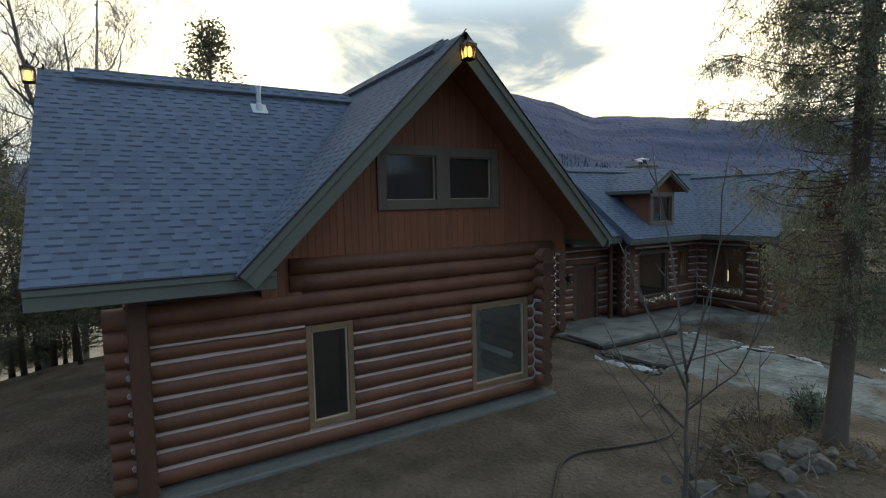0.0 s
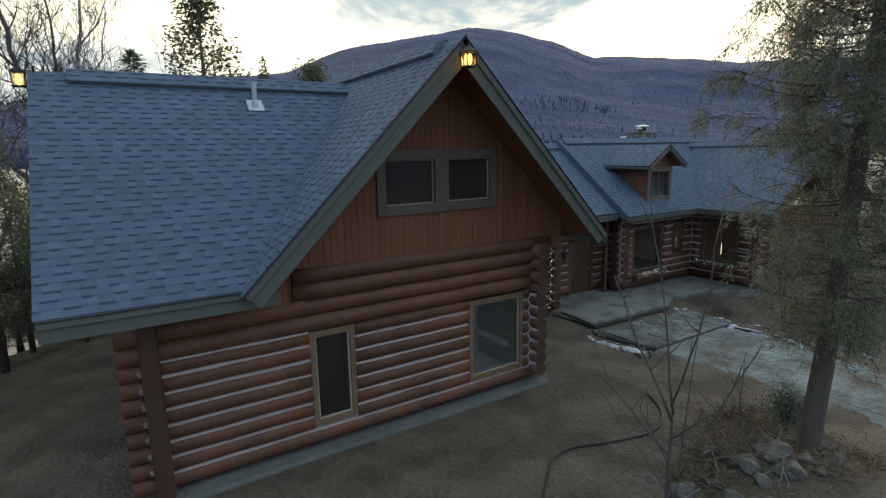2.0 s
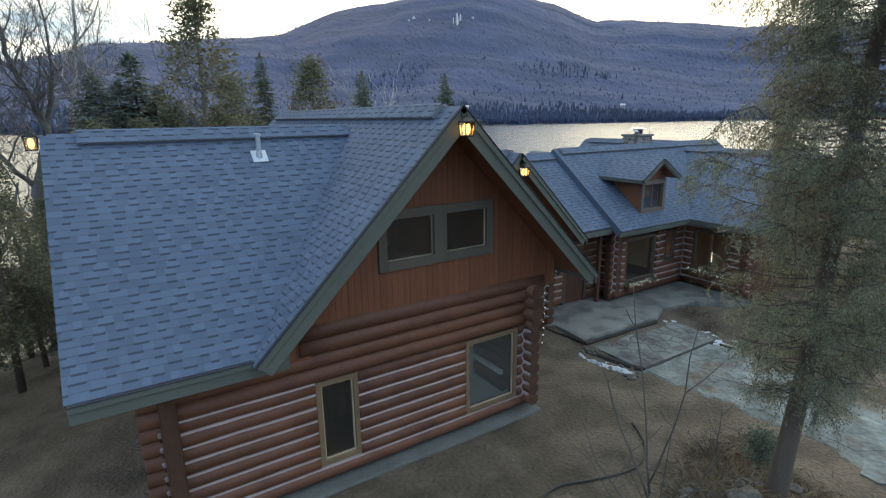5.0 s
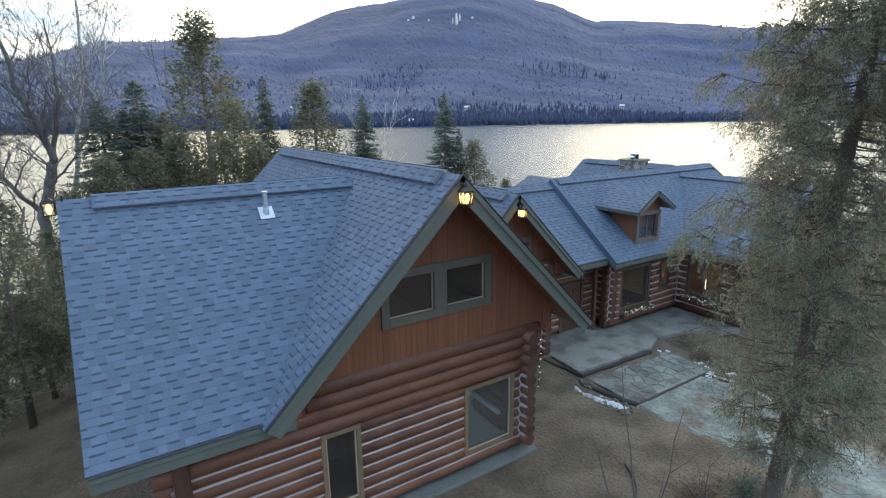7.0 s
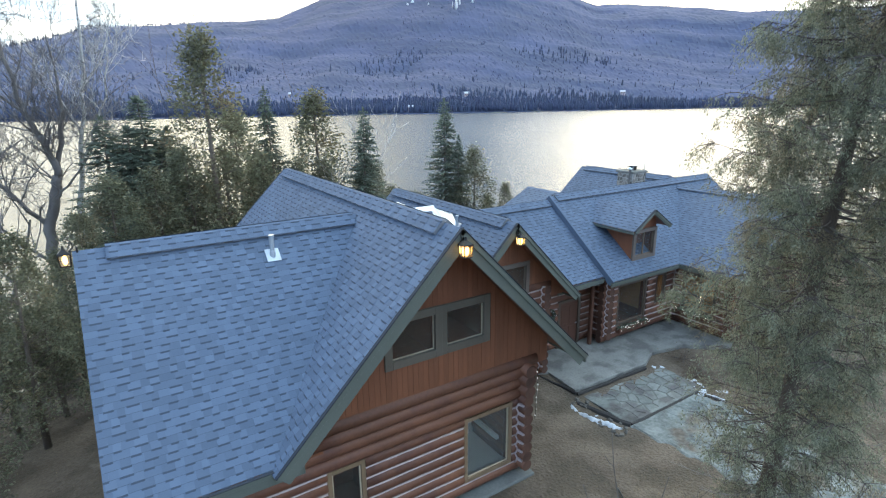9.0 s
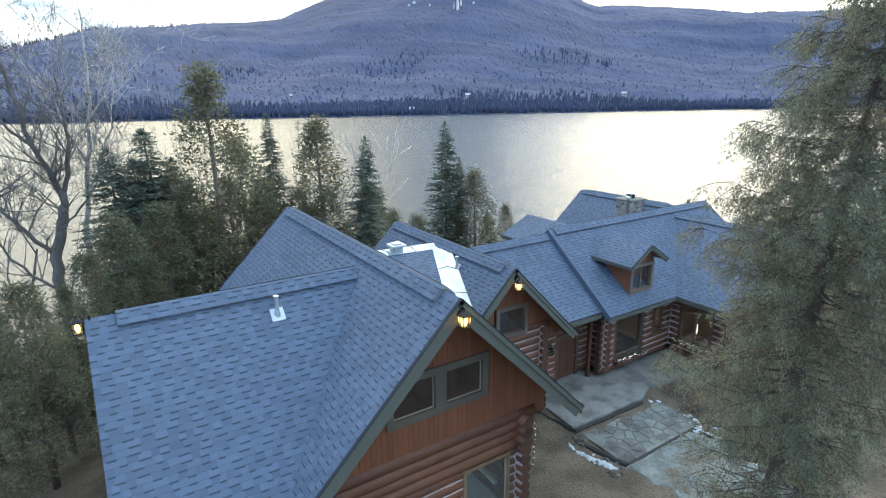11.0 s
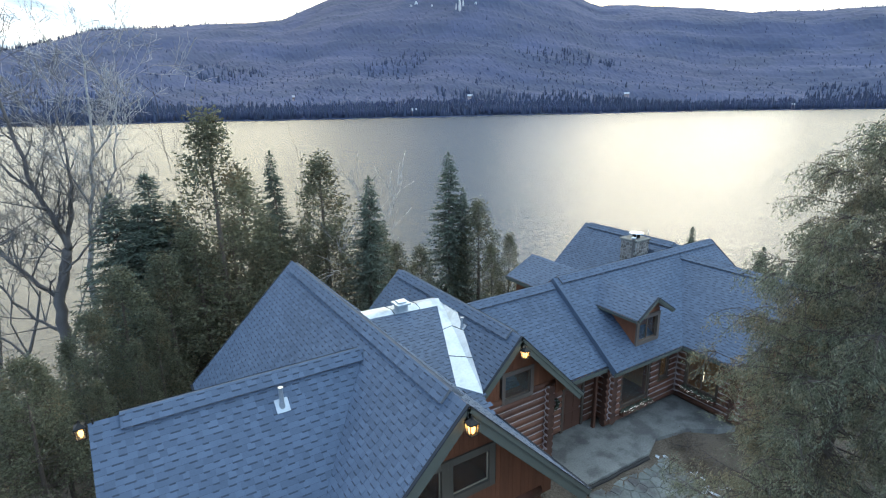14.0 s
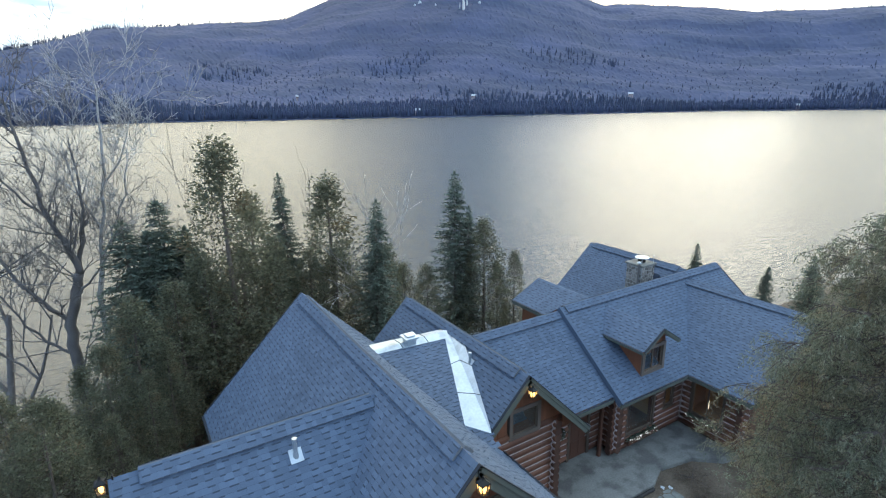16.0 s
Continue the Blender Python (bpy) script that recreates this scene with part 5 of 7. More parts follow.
# ---- patio, path and yard ----
def flagstones(lo, hi, size, z, seed, name, label, keep=None, thick=0.045, joint=0.022, bed_mat=None, missing=0.0, border=(), rim=0.014, stone=None, fill=0.03, worn=False):
    """Paving of irregular stones on a bed, with plain concrete borders (x0, y0, x1, y1)."""
    base = Shape()
    if worn:
        # a worn path: the bed sinks into the earth along an uneven edge
        nx, ny = int((hi[0] - lo[0]) / 0.12) + 2, int((hi[1] - lo[1]) / 0.12) + 2
        vs = []
        for i in range(nx):
            for j in range(ny):
                x, y = lo[0] + (hi[0] - lo[0]) * i / (nx - 1), lo[1] + (hi[1] - lo[1]) * j / (ny - 1)
                rim_at = min(x - lo[0], hi[0] - x) + 0.45 * noise.noise(Vector((x * 0.9, y * 0.9, seed))) + 0.2 * noise.noise(Vector((x * 3, y * 3, seed))) - 0.12
                vs.append((x, y, z - fill - 0.3 * (1 - step(0.0, 0.4, rim_at)) + 0.006 * noise.noise(Vector((x * 4, y * 4, 2)))))
        base.add(vs, [(i * ny + j, (i + 1) * ny + j, (i + 1) * ny + j + 1, i * ny + j + 1) for i in range(nx - 1) for j in range(ny - 1)])
    else:
        base.box((lo[0], lo[1], z - 0.3), (hi[0], hi[1], z - fill), 0, 0.02)
    bed = tagged(base.ob(name, bed_mat or CONCRETE), label, "paving", kind="structure")
    for x0, y0, x1, y1 in border:
        Shape().box((x0, y0, z - 0.3), (x1, y1, z + 0.014), 0, 0.012).ob("border_slab", FLAG, bed)
    rnd = random.Random(seed)
    for k, poly in enumerate(voronoi(lo, hi, size, seed, joint)):
        c = (sum(p[0] for p in poly) / len(poly), sum(p[1] for p in poly) / len(poly))
        if (keep and not keep(*c)) or rnd.random() < missing:
            continue
        ragged = []
        for q in range(len(poly)):
            (ax, ay), (bx, by) = poly[q], poly[(q + 1) % len(poly)]
            ragged.append((ax, ay))
            if math.hypot(bx - ax, by - ay) > 0.16:
                k = rnd.uniform(0.35, 0.65)
                mx, my, pull = ax + (bx - ax) * k, ay + (by - ay) * k, rnd.uniform(-0.01, 0.09)
                ragged.append((mx + (c[0] - mx) * pull, my + (c[1] - my) * pull))
        poly = ragged
        dz, tx, ty = rnd.uniform(-0.008, 0.008), rnd.uniform(-0.015, 0.015), rnd.uniform(-0.015, 0.015)
        slab_piece(poly, lambda a, b, h: (a, b, z - 0.034 + h + (dz + (a - c[0]) * tx + (b - c[1]) * ty if h else 0)), thick, rim).ob("stone", stone or FLAG, bed)
    return bed


patio = Shape()
rim = [(13.0, 14.95), (13.0, 13.7), (13.45, 13.5), (13.33, 11.95), (17.3, 11.82), (18.4, 12.3), (20.2, 12.0), (21.3, 11.2), (22.2, 10.9), (22.2, 14.2), (17.4, 14.2), (17.4, 14.95)]
n = len(rim)
patio.add([(x, y, -0.45) for x, y in rim] + [(x, y, -0.02) for x, y in rim] + [(x + (17.5 - x) * 0.004, y + (13.3 - y) * 0.01, 0.0) for x, y in rim],
          [(k, (k + 1) % n, n + (k + 1) % n, n + k) for k in range(n)] + [(n + k, n + (k + 1) % n, 2 * n + (k + 1) % n, 2 * n + k) for k in range(n)] + [tuple(2 * n + k for k in range(n))])
tagged(patio.ob("patio", CONCRETE), "pale grey-green concrete patio slab by the log walls", "patio", kind="structure")
flagstones((13.55, 9.62), (18.0, 11.86), 0.46, -0.24, 5, "terrace", "lower terrace of grey flagstones with dark joints and a concrete rim",
           lambda x, y: 14.05 < x < 17.75 + 0.25 * math.sin(y * 3) and y > 9.74, joint=0.02, bed_mat=JOINT, missing=0.08, fill=0.012,
           border=[(13.55, 9.62, 14.1, 11.86), (14.1, 9.62, 17.6, 9.74), (14.1, 11.74, 17.2, 11.86)])
flagstones((13.3, 3.0), (17.8, 9.55), 0.85, -0.25, 8, "path", "wide path of pale flat stones through the yard", lambda x, y: x > 13.95 + 0.3 * math.sin(y * 1.3) + (0.6 if y > 8.6 else 0) and x < 17.15 + 0.3 * math.sin(y * 0.9), joint=0.004, rim=0.005, bed_mat=PATHBED, missing=0.1, thick=0.036, stone=PATHSTONE, fill=0.004, worn=True)
flagstones((12.8, -4.0), (17.0, 2.95), 0.85, -0.25, 9, "path", "wide path of pale flat stones through the yard", lambda x, y: 13.5 + 0.3 * math.sin(y) < x < 16.3 + 0.3 * math.sin(y * 1.4), joint=0.004, rim=0.005, bed_mat=PATHBED, missing=0.12, thick=0.036, stone=PATHSTONE, fill=0.004, worn=True)


def timber(p0, p1, r, seed):
    rnd = random.Random(seed)
    p0, p1 = Vector(p0), Vector(p1)
    pts = [p0.lerp(p1, k / 5) + Vector((rnd.uniform(-0.03, 0.03), rnd.uniform(-0.03, 0.03), 0)) for k in range(6)]
    ob = Shape().tube(pts, [r * rnd.uniform(0.85, 1.1) for _ in pts], 8).ob("timber_edging", SHADEWOOD, smooth=False)
    return tagged(ob, "dark weathered timber with step shade in its colour along the edge of the paving", "edging", "timber edging")


timber((13.1, 11.5, -0.30), (13.62, 9.62, -0.33), 0.13, 1)
timber((13.62, 9.56, -0.30), (17.4, 9.58, -0.30), 0.075, 2)
timber((13.4, 11.88, -0.16), (17.2, 11.76, -0.16), 0.075, 3)
timber((13.05, 13.55, -0.10), (13.36, 11.92, -0.12), 0.06, 4)
timber((17.45, 9.7, -0.30), (17.85, 7.4, -0.31), 0.06, 5)
timber((17.85, 7.3, -0.31), (17.1, 5.5, -0.31), 0.05, 6)


def lump(at, size, seed, mat, name, label, category, group, flat=0.6, cuts=9):
    """A rounded, uneven stone or heap, part of it below the ground."""
    rnd = random.Random(seed)
    bm = bmesh.new()
    bmesh.ops.create_icosphere(bm, subdivisions=3, radius=1.0)
    planes = [(Vector((rnd.uniform(-1, 1), rnd.uniform(-1, 1), rnd.uniform(-0.4, 1))).normalized(), rnd.uniform(0.45, 0.8)) for _ in range(cuts)]
    for v in bm.verts:
        c = v.co
        for nrm, d in planes:
            over = c.dot(nrm) - d
            if over > 0:
                c -= nrm * over * 0.95
        c *= 1 + (0.16 if flat > 0.3 else 0.55) * noise.noise(c * 1.7 + Vector((seed, 0, 0))) + 0.06 * noise.noise(c * 5 + Vector((0, seed, 0)))
        c.x, c.y, c.z = c.x * size, c.y * size * rnd.uniform(0.98, 1.02) * 0.8, c.z * size * flat
    mesh = bpy.data.meshes.new(name)
    bm.to_mesh(mesh)
    bm.free()
    mesh.materials.append(mat)
    ob = new(name, mesh)
    ob.matrix_basis = Matrix.Translation(at) @ pose(0, 0, 0, rnd.uniform(-12, 12), rnd.uniform(-12, 12), rnd.uniform(0, 360))
    return tagged(ob, label, category, group)


rock_rnd = random.Random(4)
for k in range(44):
    a = rock_rnd.uniform(0, 6.28)
    x, y = 9.0 + rock_rnd.gauss(0, 0.75), 4.15 + rock_rnd.gauss(0, 0.42)
    if math.hypot(x - 10.35, y - 4.0) < 0.5:
        continue
    size = rock_rnd.uniform(0.10, 0.28)
    lump((x, y, float(height(x, y)) + size * 0.2), size, k, ROCK, "rock", "rough grey field stone heaped among dry grass", "rock", "rock heap", 0.65)
snow_rnd = random.Random(8)


def snow_strip(line, wide, seed):
    """A ragged ridge of old snow along a line on the ground."""
    n, m = 46, 9
    vs = []
    for i in range(n):
        t = i / (n - 1) * (len(line) - 1)
        k = min(int(t), len(line) - 2)
        a, b = Vector((*line[k], 0)), Vector((*line[k + 1], 0))
        c, d = a.lerp(b, t - k), (b - a).normalized()
        side = Vector((-d.y, d.x, 0))
        edge = wide * min(1, i / 4, (n - 1 - i) / 4)
        for j in range(m):
            u = 2 * j / (m - 1) - 1
            p = c + side * u * edge * (0.7 + 0.75 * noise.noise(Vector((i * 0.33, u * 0.6, seed)))) + d * 0.05 * noise.noise(Vector((i * 0.7, j * 0.9, seed + 3)))
            up = 0.085 * (1 - u * u) - 0.02 + 0.09 * noise.noise(Vector((p.x * 3.1, p.y * 3.1, seed + 7)))
            vs.append((p.x, p.y, float(height(p.x, p.y)) + up))
    fs = [(i * m + j, (i + 1) * m + j, (i + 1) * m + j + 1, i * m + j + 1) for i in range(n - 1) for j in range(m - 1)]
    ob = Shape().add(vs, fs).ob("snow_patch", SNOW, smooth=True)
    return tagged(ob, "ragged strip of old snow lying along the paving", "snow", "snow patches")


snow_strip([(12.72, 11.55), (12.68, 11.1), (12.74, 10.75)], 0.15, 1)
snow_strip([(12.72, 10.85), (12.86, 10.4), (13.05, 10.0), (13.2, 9.62)], 0.19, 2)
snow_strip([(17.35, 9.55), (17.7, 9.2), (17.85, 8.6)], 0.14, 3)
snow_strip([(17.8, 8.2), (17.75, 7.7), (17.6, 7.2)], 0.10, 4)
for k in range(10):
    x, y = 12.95 + snow_rnd.gauss(0, 0.2), 10.4 + snow_rnd.gauss(0, 0.5)
    lump((x, y, float(height(x, y)) - 0.01), snow_rnd.uniform(0.03, 0.08), 50 + k, SNOW, "snow_patch", "small patch of old white snow on the earth", "snow", "snow patches", 0.22, 3)
for k in range(7):
    t = snow_rnd.random()
    x, y = 17.9 + 0.5 * math.sin(t * 9) + snow_rnd.gauss(0, 0.12), 9.6 - 4.2 * t
    lump((x, y, float(height(x, y)) - 0.01), snow_rnd.uniform(0.06, 0.17), 90 + k, SNOW, "snow_patch", "small patch of old white snow on the earth", "snow", "snow patches", 0.22, 3)
for x, y, size in ((17.75, 11.62, 0.16), (17.95, 11.52, 0.12), (17.55, 11.72, 0.09)):
    lump((x, y, -0.235), size, int(x * 40), SNOW, "snow_patch", "small patch of old white snow on the earth", "snow", "snow patches", 0.2, 3)
for k in range(10):
    x, y = 17.75 + snow_rnd.gauss(0, 0.3), 9.75 + snow_rnd.gauss(0, 0.25)
    lump((x, y, float(height(x, y)) - 0.005), snow_rnd.uniform(0.08, 0.2), 130 + k, SNOW, "snow_patch", "small patch of old white snow on the earth", "snow", "snow patches", 0.25, 3)
for k in range(24):
    x, y = rock_rnd.uniform(12.75, 13.5), rock_rnd.uniform(9.4, 11.9)
    lump((x, y, float(height(x, y)) + 0.03), rock_rnd.uniform(0.06, 0.13), 80 + k, ROCK, "rock", "small grey stone lying by the terrace edge", "rock", "terrace stones", 0.6)

hose = [(5.4, 5.8), (6.01, 6.34), (6.58, 6.78), (7.19, 6.88), (7.86, 6.65), (8.73, 6.4), (9.3, 6.42), (9.9, 6.75), (10.3, 7.2), (10.6, 7.7)]
fine = []
for k in range(len(hose) - 1):
    for q in range(6):
        t = q / 6
        p = [Vector((*hose[min(max(k + d, 0), len(hose) - 1)], 0)) for d in (-1, 0, 1, 2)]
        c = 0.5 * ((2 * p[1]) + (p[2] - p[0]) * t + (2 * p[0] - 5 * p[1] + 4 * p[2] - p[3]) * t * t + (3 * p[1] - p[0] - 3 * p[2] + p[3]) * t ** 3)
        fine.append((c.x, c.y, float(height(c.x, c.y)) + 0.035))
tagged(Shape().tube(fine, 0.024, 8).ob("hose", RUBBER, smooth=True), "black garden hose lying in a curve on the earth", "hose")


def tufts(name, label, spots, per, length, mat, lean=0.6):
    """Dry grass or weeds: many thin blades round the spots (x, y, spread)."""
    v, f, k = [], [], 0
    for x, y, r in spots:
        p = np.stack([np.random.normal(x, r, per), np.random.normal(y, r, per), np.zeros(per)], 1)
        p[:, 2] = height(p[:, 0], p[:, 1]) - 0.02
        d = np.random.normal(size=(per, 3)) * (lean, lean, 0.15) + (0, 0, 0.8)
        a, b = blades(p, d, np.random.uniform(0.4, 1.2, per) * length, 0.022)
        v.append(a)
        f.append(b + k)
        k += len(a)
    return tagged(new(name, mesh_of(name, np.vstack(v), np.vstack(f), [mat])), label, "grass", kind="stuff")


tufts("dry_grass", "pale dry grass lying over the rock heap", [(9.6, 4.9, 0.35), (10.2, 5.2, 0.4), (9.0, 5.0, 0.3), (10.9, 5.5, 0.4), (10.8, 4.6, 0.35), (11.4, 4.0, 0.4), (11.3, 3.3, 0.4), (8.2, 4.7, 0.3), (9.9, 3.6, 0.4), (12.0, 5.6, 0.4)], 520, 0.30, GRASS, 2.2)
tufts("dead_brush", "brown dead stalks bent over the rock heap", [(9.5, 4.75, 0.28), (9.9, 4.95, 0.3), (10.3, 4.95, 0.3), (10.9, 4.9, 0.3), (9.1, 4.7, 0.25), (11.3, 4.5, 0.3), (10.6, 5.4, 0.35)], 330, 0.42, GRASS, 1.9)
tufts("yard_litter", "dead leaves and short dry grass over the yard", [(5, 7, 1.6), (9, 8, 1.4), (11, 9, 1.2), (7, 5.5, 1.4), (3, 6.5, 1.4), (-2, 12, 1.6), (-3, 15, 1.6), (12, 7, 0.9), (19.3, 11.3, 0.5), (19, 10.4, 0.7), (20.5, 8, 1.5), (19.5, 6, 1.5)], 900, 0.10, GRASS, 2.2)


def bush(at, r, tall, count, mat, label, name="bush"):
    root = empty(name, at)
    p = np.random.normal(size=(count, 3)) * (r * 0.45, r * 0.45, tall * 0.28) + (at[0], at[1], at[2] + tall * 0.5)
    p[:, 2] = np.maximum(p[:, 2], at[2])
    d = np.random.normal(size=(count, 3)) + (p - np.array(at)) * 2
    v, f = blades(p, d, np.random.uniform(0.05, 0.13, count), 0.024)
    under(tagged(new("foliage", mesh_of("foliage", v, f, [mat])), kind="stuff"), root)
    for k in range(9):
        s = Shape()
        t = random.uniform(0, 6.28)
        s.tube([Vector(at), Vector(at) + Vector((math.cos(t) * r * 0.4, math.sin(t) * r * 0.4, tall * 0.5)), Vector(at) + Vector((math.cos(t) * r * 0.8, math.sin(t) * r * 0.8, tall * random.uniform(0.7, 1.1)))], [0.015, 0.01, 0.003], 4)
        s.ob("stem", TWIG, root)
    return tagged(root, label, "bush", "bushes")


tufts("lawn", "thin green-brown lawn beside the stone path", [(20.3, 8.6, 0.9), (21.6, 7.8, 1.1), (19.6, 7.2, 0.7), (22.6, 9.2, 0.9), (20.8, 6.4, 1.0)], 2200, 0.12, LAWN, 1.2)
bush((11.55, 4.9, 0.0), 0.40, 0.75, 2200, NEEDLE, "dark green juniper bush at the foot of the cedar")
bush((10.9, 5.7, -0.1), 0.6, 0.5, 260, SHRUB, "brown leafless shrub over dry grass")
bush((19.2, 11.3, -0.13), 1.1, 0.13, 650, SHRUB, "low brown plants in an earth bed beside the patio")
bush((18.5, 10.3, -0.25), 0.5, 0.22, 450, SHRUB, "low brown plants in an earth bed beside the patio")


def string_lights(pts, count):
    """Tiny lights on a dark wire along pts."""
    pts = [Vector(p) for p in pts]
    root = empty("string_lights", pts[0])
    Shape().tube(pts, 0.006, 5).ob("wire", BLACK, root)
    for k in range(count):
        t = (k + 0.5) / count * (len(pts) - 1)
        i = int(t)
        p = pts[i].lerp(pts[i + 1], t - i) + Vector((random.uniform(-0.02, 0.02), -0.012, random.uniform(-0.02, 0.02)))
        Shape().box(p - Vector((0.008, 0.008, 0.01)), p + Vector((0.008, 0.008, 0.01)), 0, 0.003).ob("light", FAIRY, root)
    return tagged(root, "string of tiny white lights on the log corner", "lights")


string_lights([(8.83, 9.30, 3.5), (8.86, 9.29, 3.1), (8.83, 9.30, 2.7), (8.86, 9.32, 2.3), (8.83, 9.32, 1.9)], 8)


def stick(x, y, turn, long, seed):
    """A fallen branch lying on the ground."""
    rnd = random.Random(seed)
    pts = []
    for k in range(6):
        u = long * (k / 5 - 0.5)
        px, py = x + u * math.cos(turn) + rnd.gauss(0, 0.03), y + u * math.sin(turn) + rnd.gauss(0, 0.03)
        pts.append((px, py, float(height(px, py)) + 0.07 + 0.12 * rnd.random()))
    ob = Shape().tube(pts, [0.011, 0.010, 0.009, 0.008, 0.006, 0.003], 5).ob("fallen_stick", DEADTWIG)
    return tagged(ob, "pale bare stick lying on the rock heap", "stick", "fallen sticks")


stick_rnd = random.Random(12)
for k in range(22):
    stick(stick_rnd.gauss(9.3, 0.9), stick_rnd.gauss(4.4, 0.5), stick_rnd.uniform(0, 6.28), stick_rnd.uniform(0.5, 1.3), k)


# ---- trees ----
def bare_branches(shape, p, d, length, r, depth, rnd, kids=3, droop=0.0, sides=5, spread=0.6):
    """A limb that forks again and again."""
    pts, rad, n = [p.copy()], [r], 4
    for k in range(n):
        d = (d + Vector((rnd.gauss(0, 0.16), rnd.gauss(0, 0.16), rnd.gauss(0.04, 0.12) - droop))).normalized()
        p = p + d * length / n
        pts.append(p.copy())
        rad.append(max(r * (1 - 0.55 * (k + 1) / n), 0.010))
    shape.tube(pts, rad, sides if r > 0.03 else 3, False)
    if depth == 0:
        return
    for k in range(kids + (rnd.random() < 0.65)):
        at = rnd.uniform(0.35, 1.0)
        i = min(int(at * n), n - 1)
        q = pts[i].lerp(pts[i + 1], at * n - i)
        side = d.orthogonal().normalized()
        side.rotate(Matrix.Rotation(rnd.uniform(0, 6.28), 3, d))
        nd = (d * (1 - spread * 0.6) + side * spread * rnd.uniform(0.6, 1.2) + Vector((0, 0, 0.22))).normalized()
        bare_branches(shape, q, nd, length * rnd.uniform(0.58, 0.84), max(rad[i] * rnd.uniform(0.5, 0.72), 0.012), depth - 1, rnd, kids, droop, sides, spread)


def bare_tree(at, stems, mat, label, seed, depth=4, kids=3, spread=0.6):
    """A leafless tree; stems: (lean x, lean y, length, radius)."""
    rnd = random.Random(seed)
    root = empty("bare_tree", at)
    for lx, ly, length, r in stems:
        s = Shape()
        bare_branches(s, Vector(at) - Vector((0, 0, 0.2)), Vector((lx, ly, 1)).normalized(), length, r, depth, rnd, kids, 0.0, 7, spread)
        s.ob("trunk", mat, root, smooth=True)
    return tagged(root, label, "tree", "bare trees")


def great_bare(label, mat, seed, limbs):
    """An old leafless tree: crooked main limbs (points, radius at foot and tip), each with forking branches and twigs."""
    rnd = random.Random(seed)
    root = empty("bare_tree", limbs[0][0][0])
    for k, (pts, r0, r1) in enumerate(limbs):
        pts = [Vector(p) for p in pts]
        line = []
        for i in range(len(pts) - 1):
            for q in range(4):
                t = q / 4
                a, b, c, d = (pts[min(max(i + e, 0), len(pts) - 1)] for e in (-1, 0, 1, 2))
                p = 0.5 * (2 * b + (c - a) * t + (2 * a - 5 * b + 4 * c - d) * t * t + (3 * b - a - 3 * c + d) * t ** 3)
                line.append(p + Vector((rnd.gauss(0, 0.05), rnd.gauss(0, 0.05), 0)))
        line.append(pts[-1])
        n = len(line)
        rad = [0.85 * (r0 + (r1 - r0) * i / (n - 1)) for i in range(n)]
        s = Shape().tube(line, rad, 8)
        for i in range(2 if k else n - 3, n):
            for _ in range(2 if i < n - 2 else 3):
                if rnd.random() > 0.62:
                    continue
                way = (line[i] - line[i - 1]).normalized()
                side = way.orthogonal().normalized()
                side.rotate(Matrix.Rotation(rnd.uniform(0, 6.28), 3, way))
                d = (way * 0.55 + side * rnd.uniform(0.5, 1.0) + Vector((0, 0, 0.25))).normalized()
                bare_branches(s, line[i], d, rnd.uniform(1.3, 2.6), min(rad[i] * 0.5, 0.05), 3, rnd, 2, 0.0, 5, 0.7)
        s.ob("trunk" if k == 0 else "limb", mat, root, smooth=True)
    return tagged(root, label, "tree", "bare trees")


def spruce_parts(h, r, seed, density=1.0, bare=0.08):
    """A narrow spruce: whorls of drooping branches with needle sprays."""
    rng = np.random.default_rng(seed)
    P, D, L = [], [], []
    z = h * bare
    wood = Shape()
    while z < h * 0.985:
        top = 1 - (z - h * bare) / (h * (1 - bare))
        for _ in range(int(rng.integers(5, 8) * density + 1)):
            az, bl = rng.uniform(0, 2 * np.pi), r * (top ** 0.8 * rng.uniform(0.65, 1.12) + 0.05)
            if rng.random() < 0.08:
                continue
            out = np.array([np.cos(az), np.sin(az), 0])
            n = max(3, int(bl / 0.11))
            s = np.linspace(0.12, 1, n)
            lift = rng.uniform(-0.1, 0.15)
            q = out * (bl * s)[:, None]
            q[:, 2] = z + bl * (-0.42 * s + 0.26 * s ** 2 + lift * s)
            for sign in (-1, 1):
                side = np.array([-np.sin(az), np.cos(az), 0]) * sign
                d = out * 0.75 + side * 0.75 + rng.normal(size=(n, 3)) * 0.22 - (0, 0, 0.22)
                P.append(q)
                D.append(d)
                L.append((0.12 + 0.19 * (1 - s * 0.6)) * min(1, 0.4 + bl) * rng.uniform(0.6, 1.25, n))
            if bl > 0.6:
                wood.tube([q[0] - out * bl * 0.12, q[-1]], [0.012, 0.004], 3, False)
        z += rng.uniform(0.10, 0.20) * (0.6 + 0.6 * top)
    P, D, L = np.vstack(P), np.vstack(D), np.concatenate(L)
    P, D, L = np.vstack([P, [[0, 0, h * 0.97]] * 8]), np.vstack([D, np.random.normal(size=(8, 3)) * 0.3 + (0, 0, 1)]), np.concatenate([L, [0.4] * 8])
    v, f = blades(P, D, L, L * 0.30)
    wood.tube([(0, 0, -0.6), (0, 0, h * 0.5), (0, 0, h * 0.98)], [0.012 * h + 0.03, 0.007 * h + 0.01, 0.01], 7)
    return v, f, wood


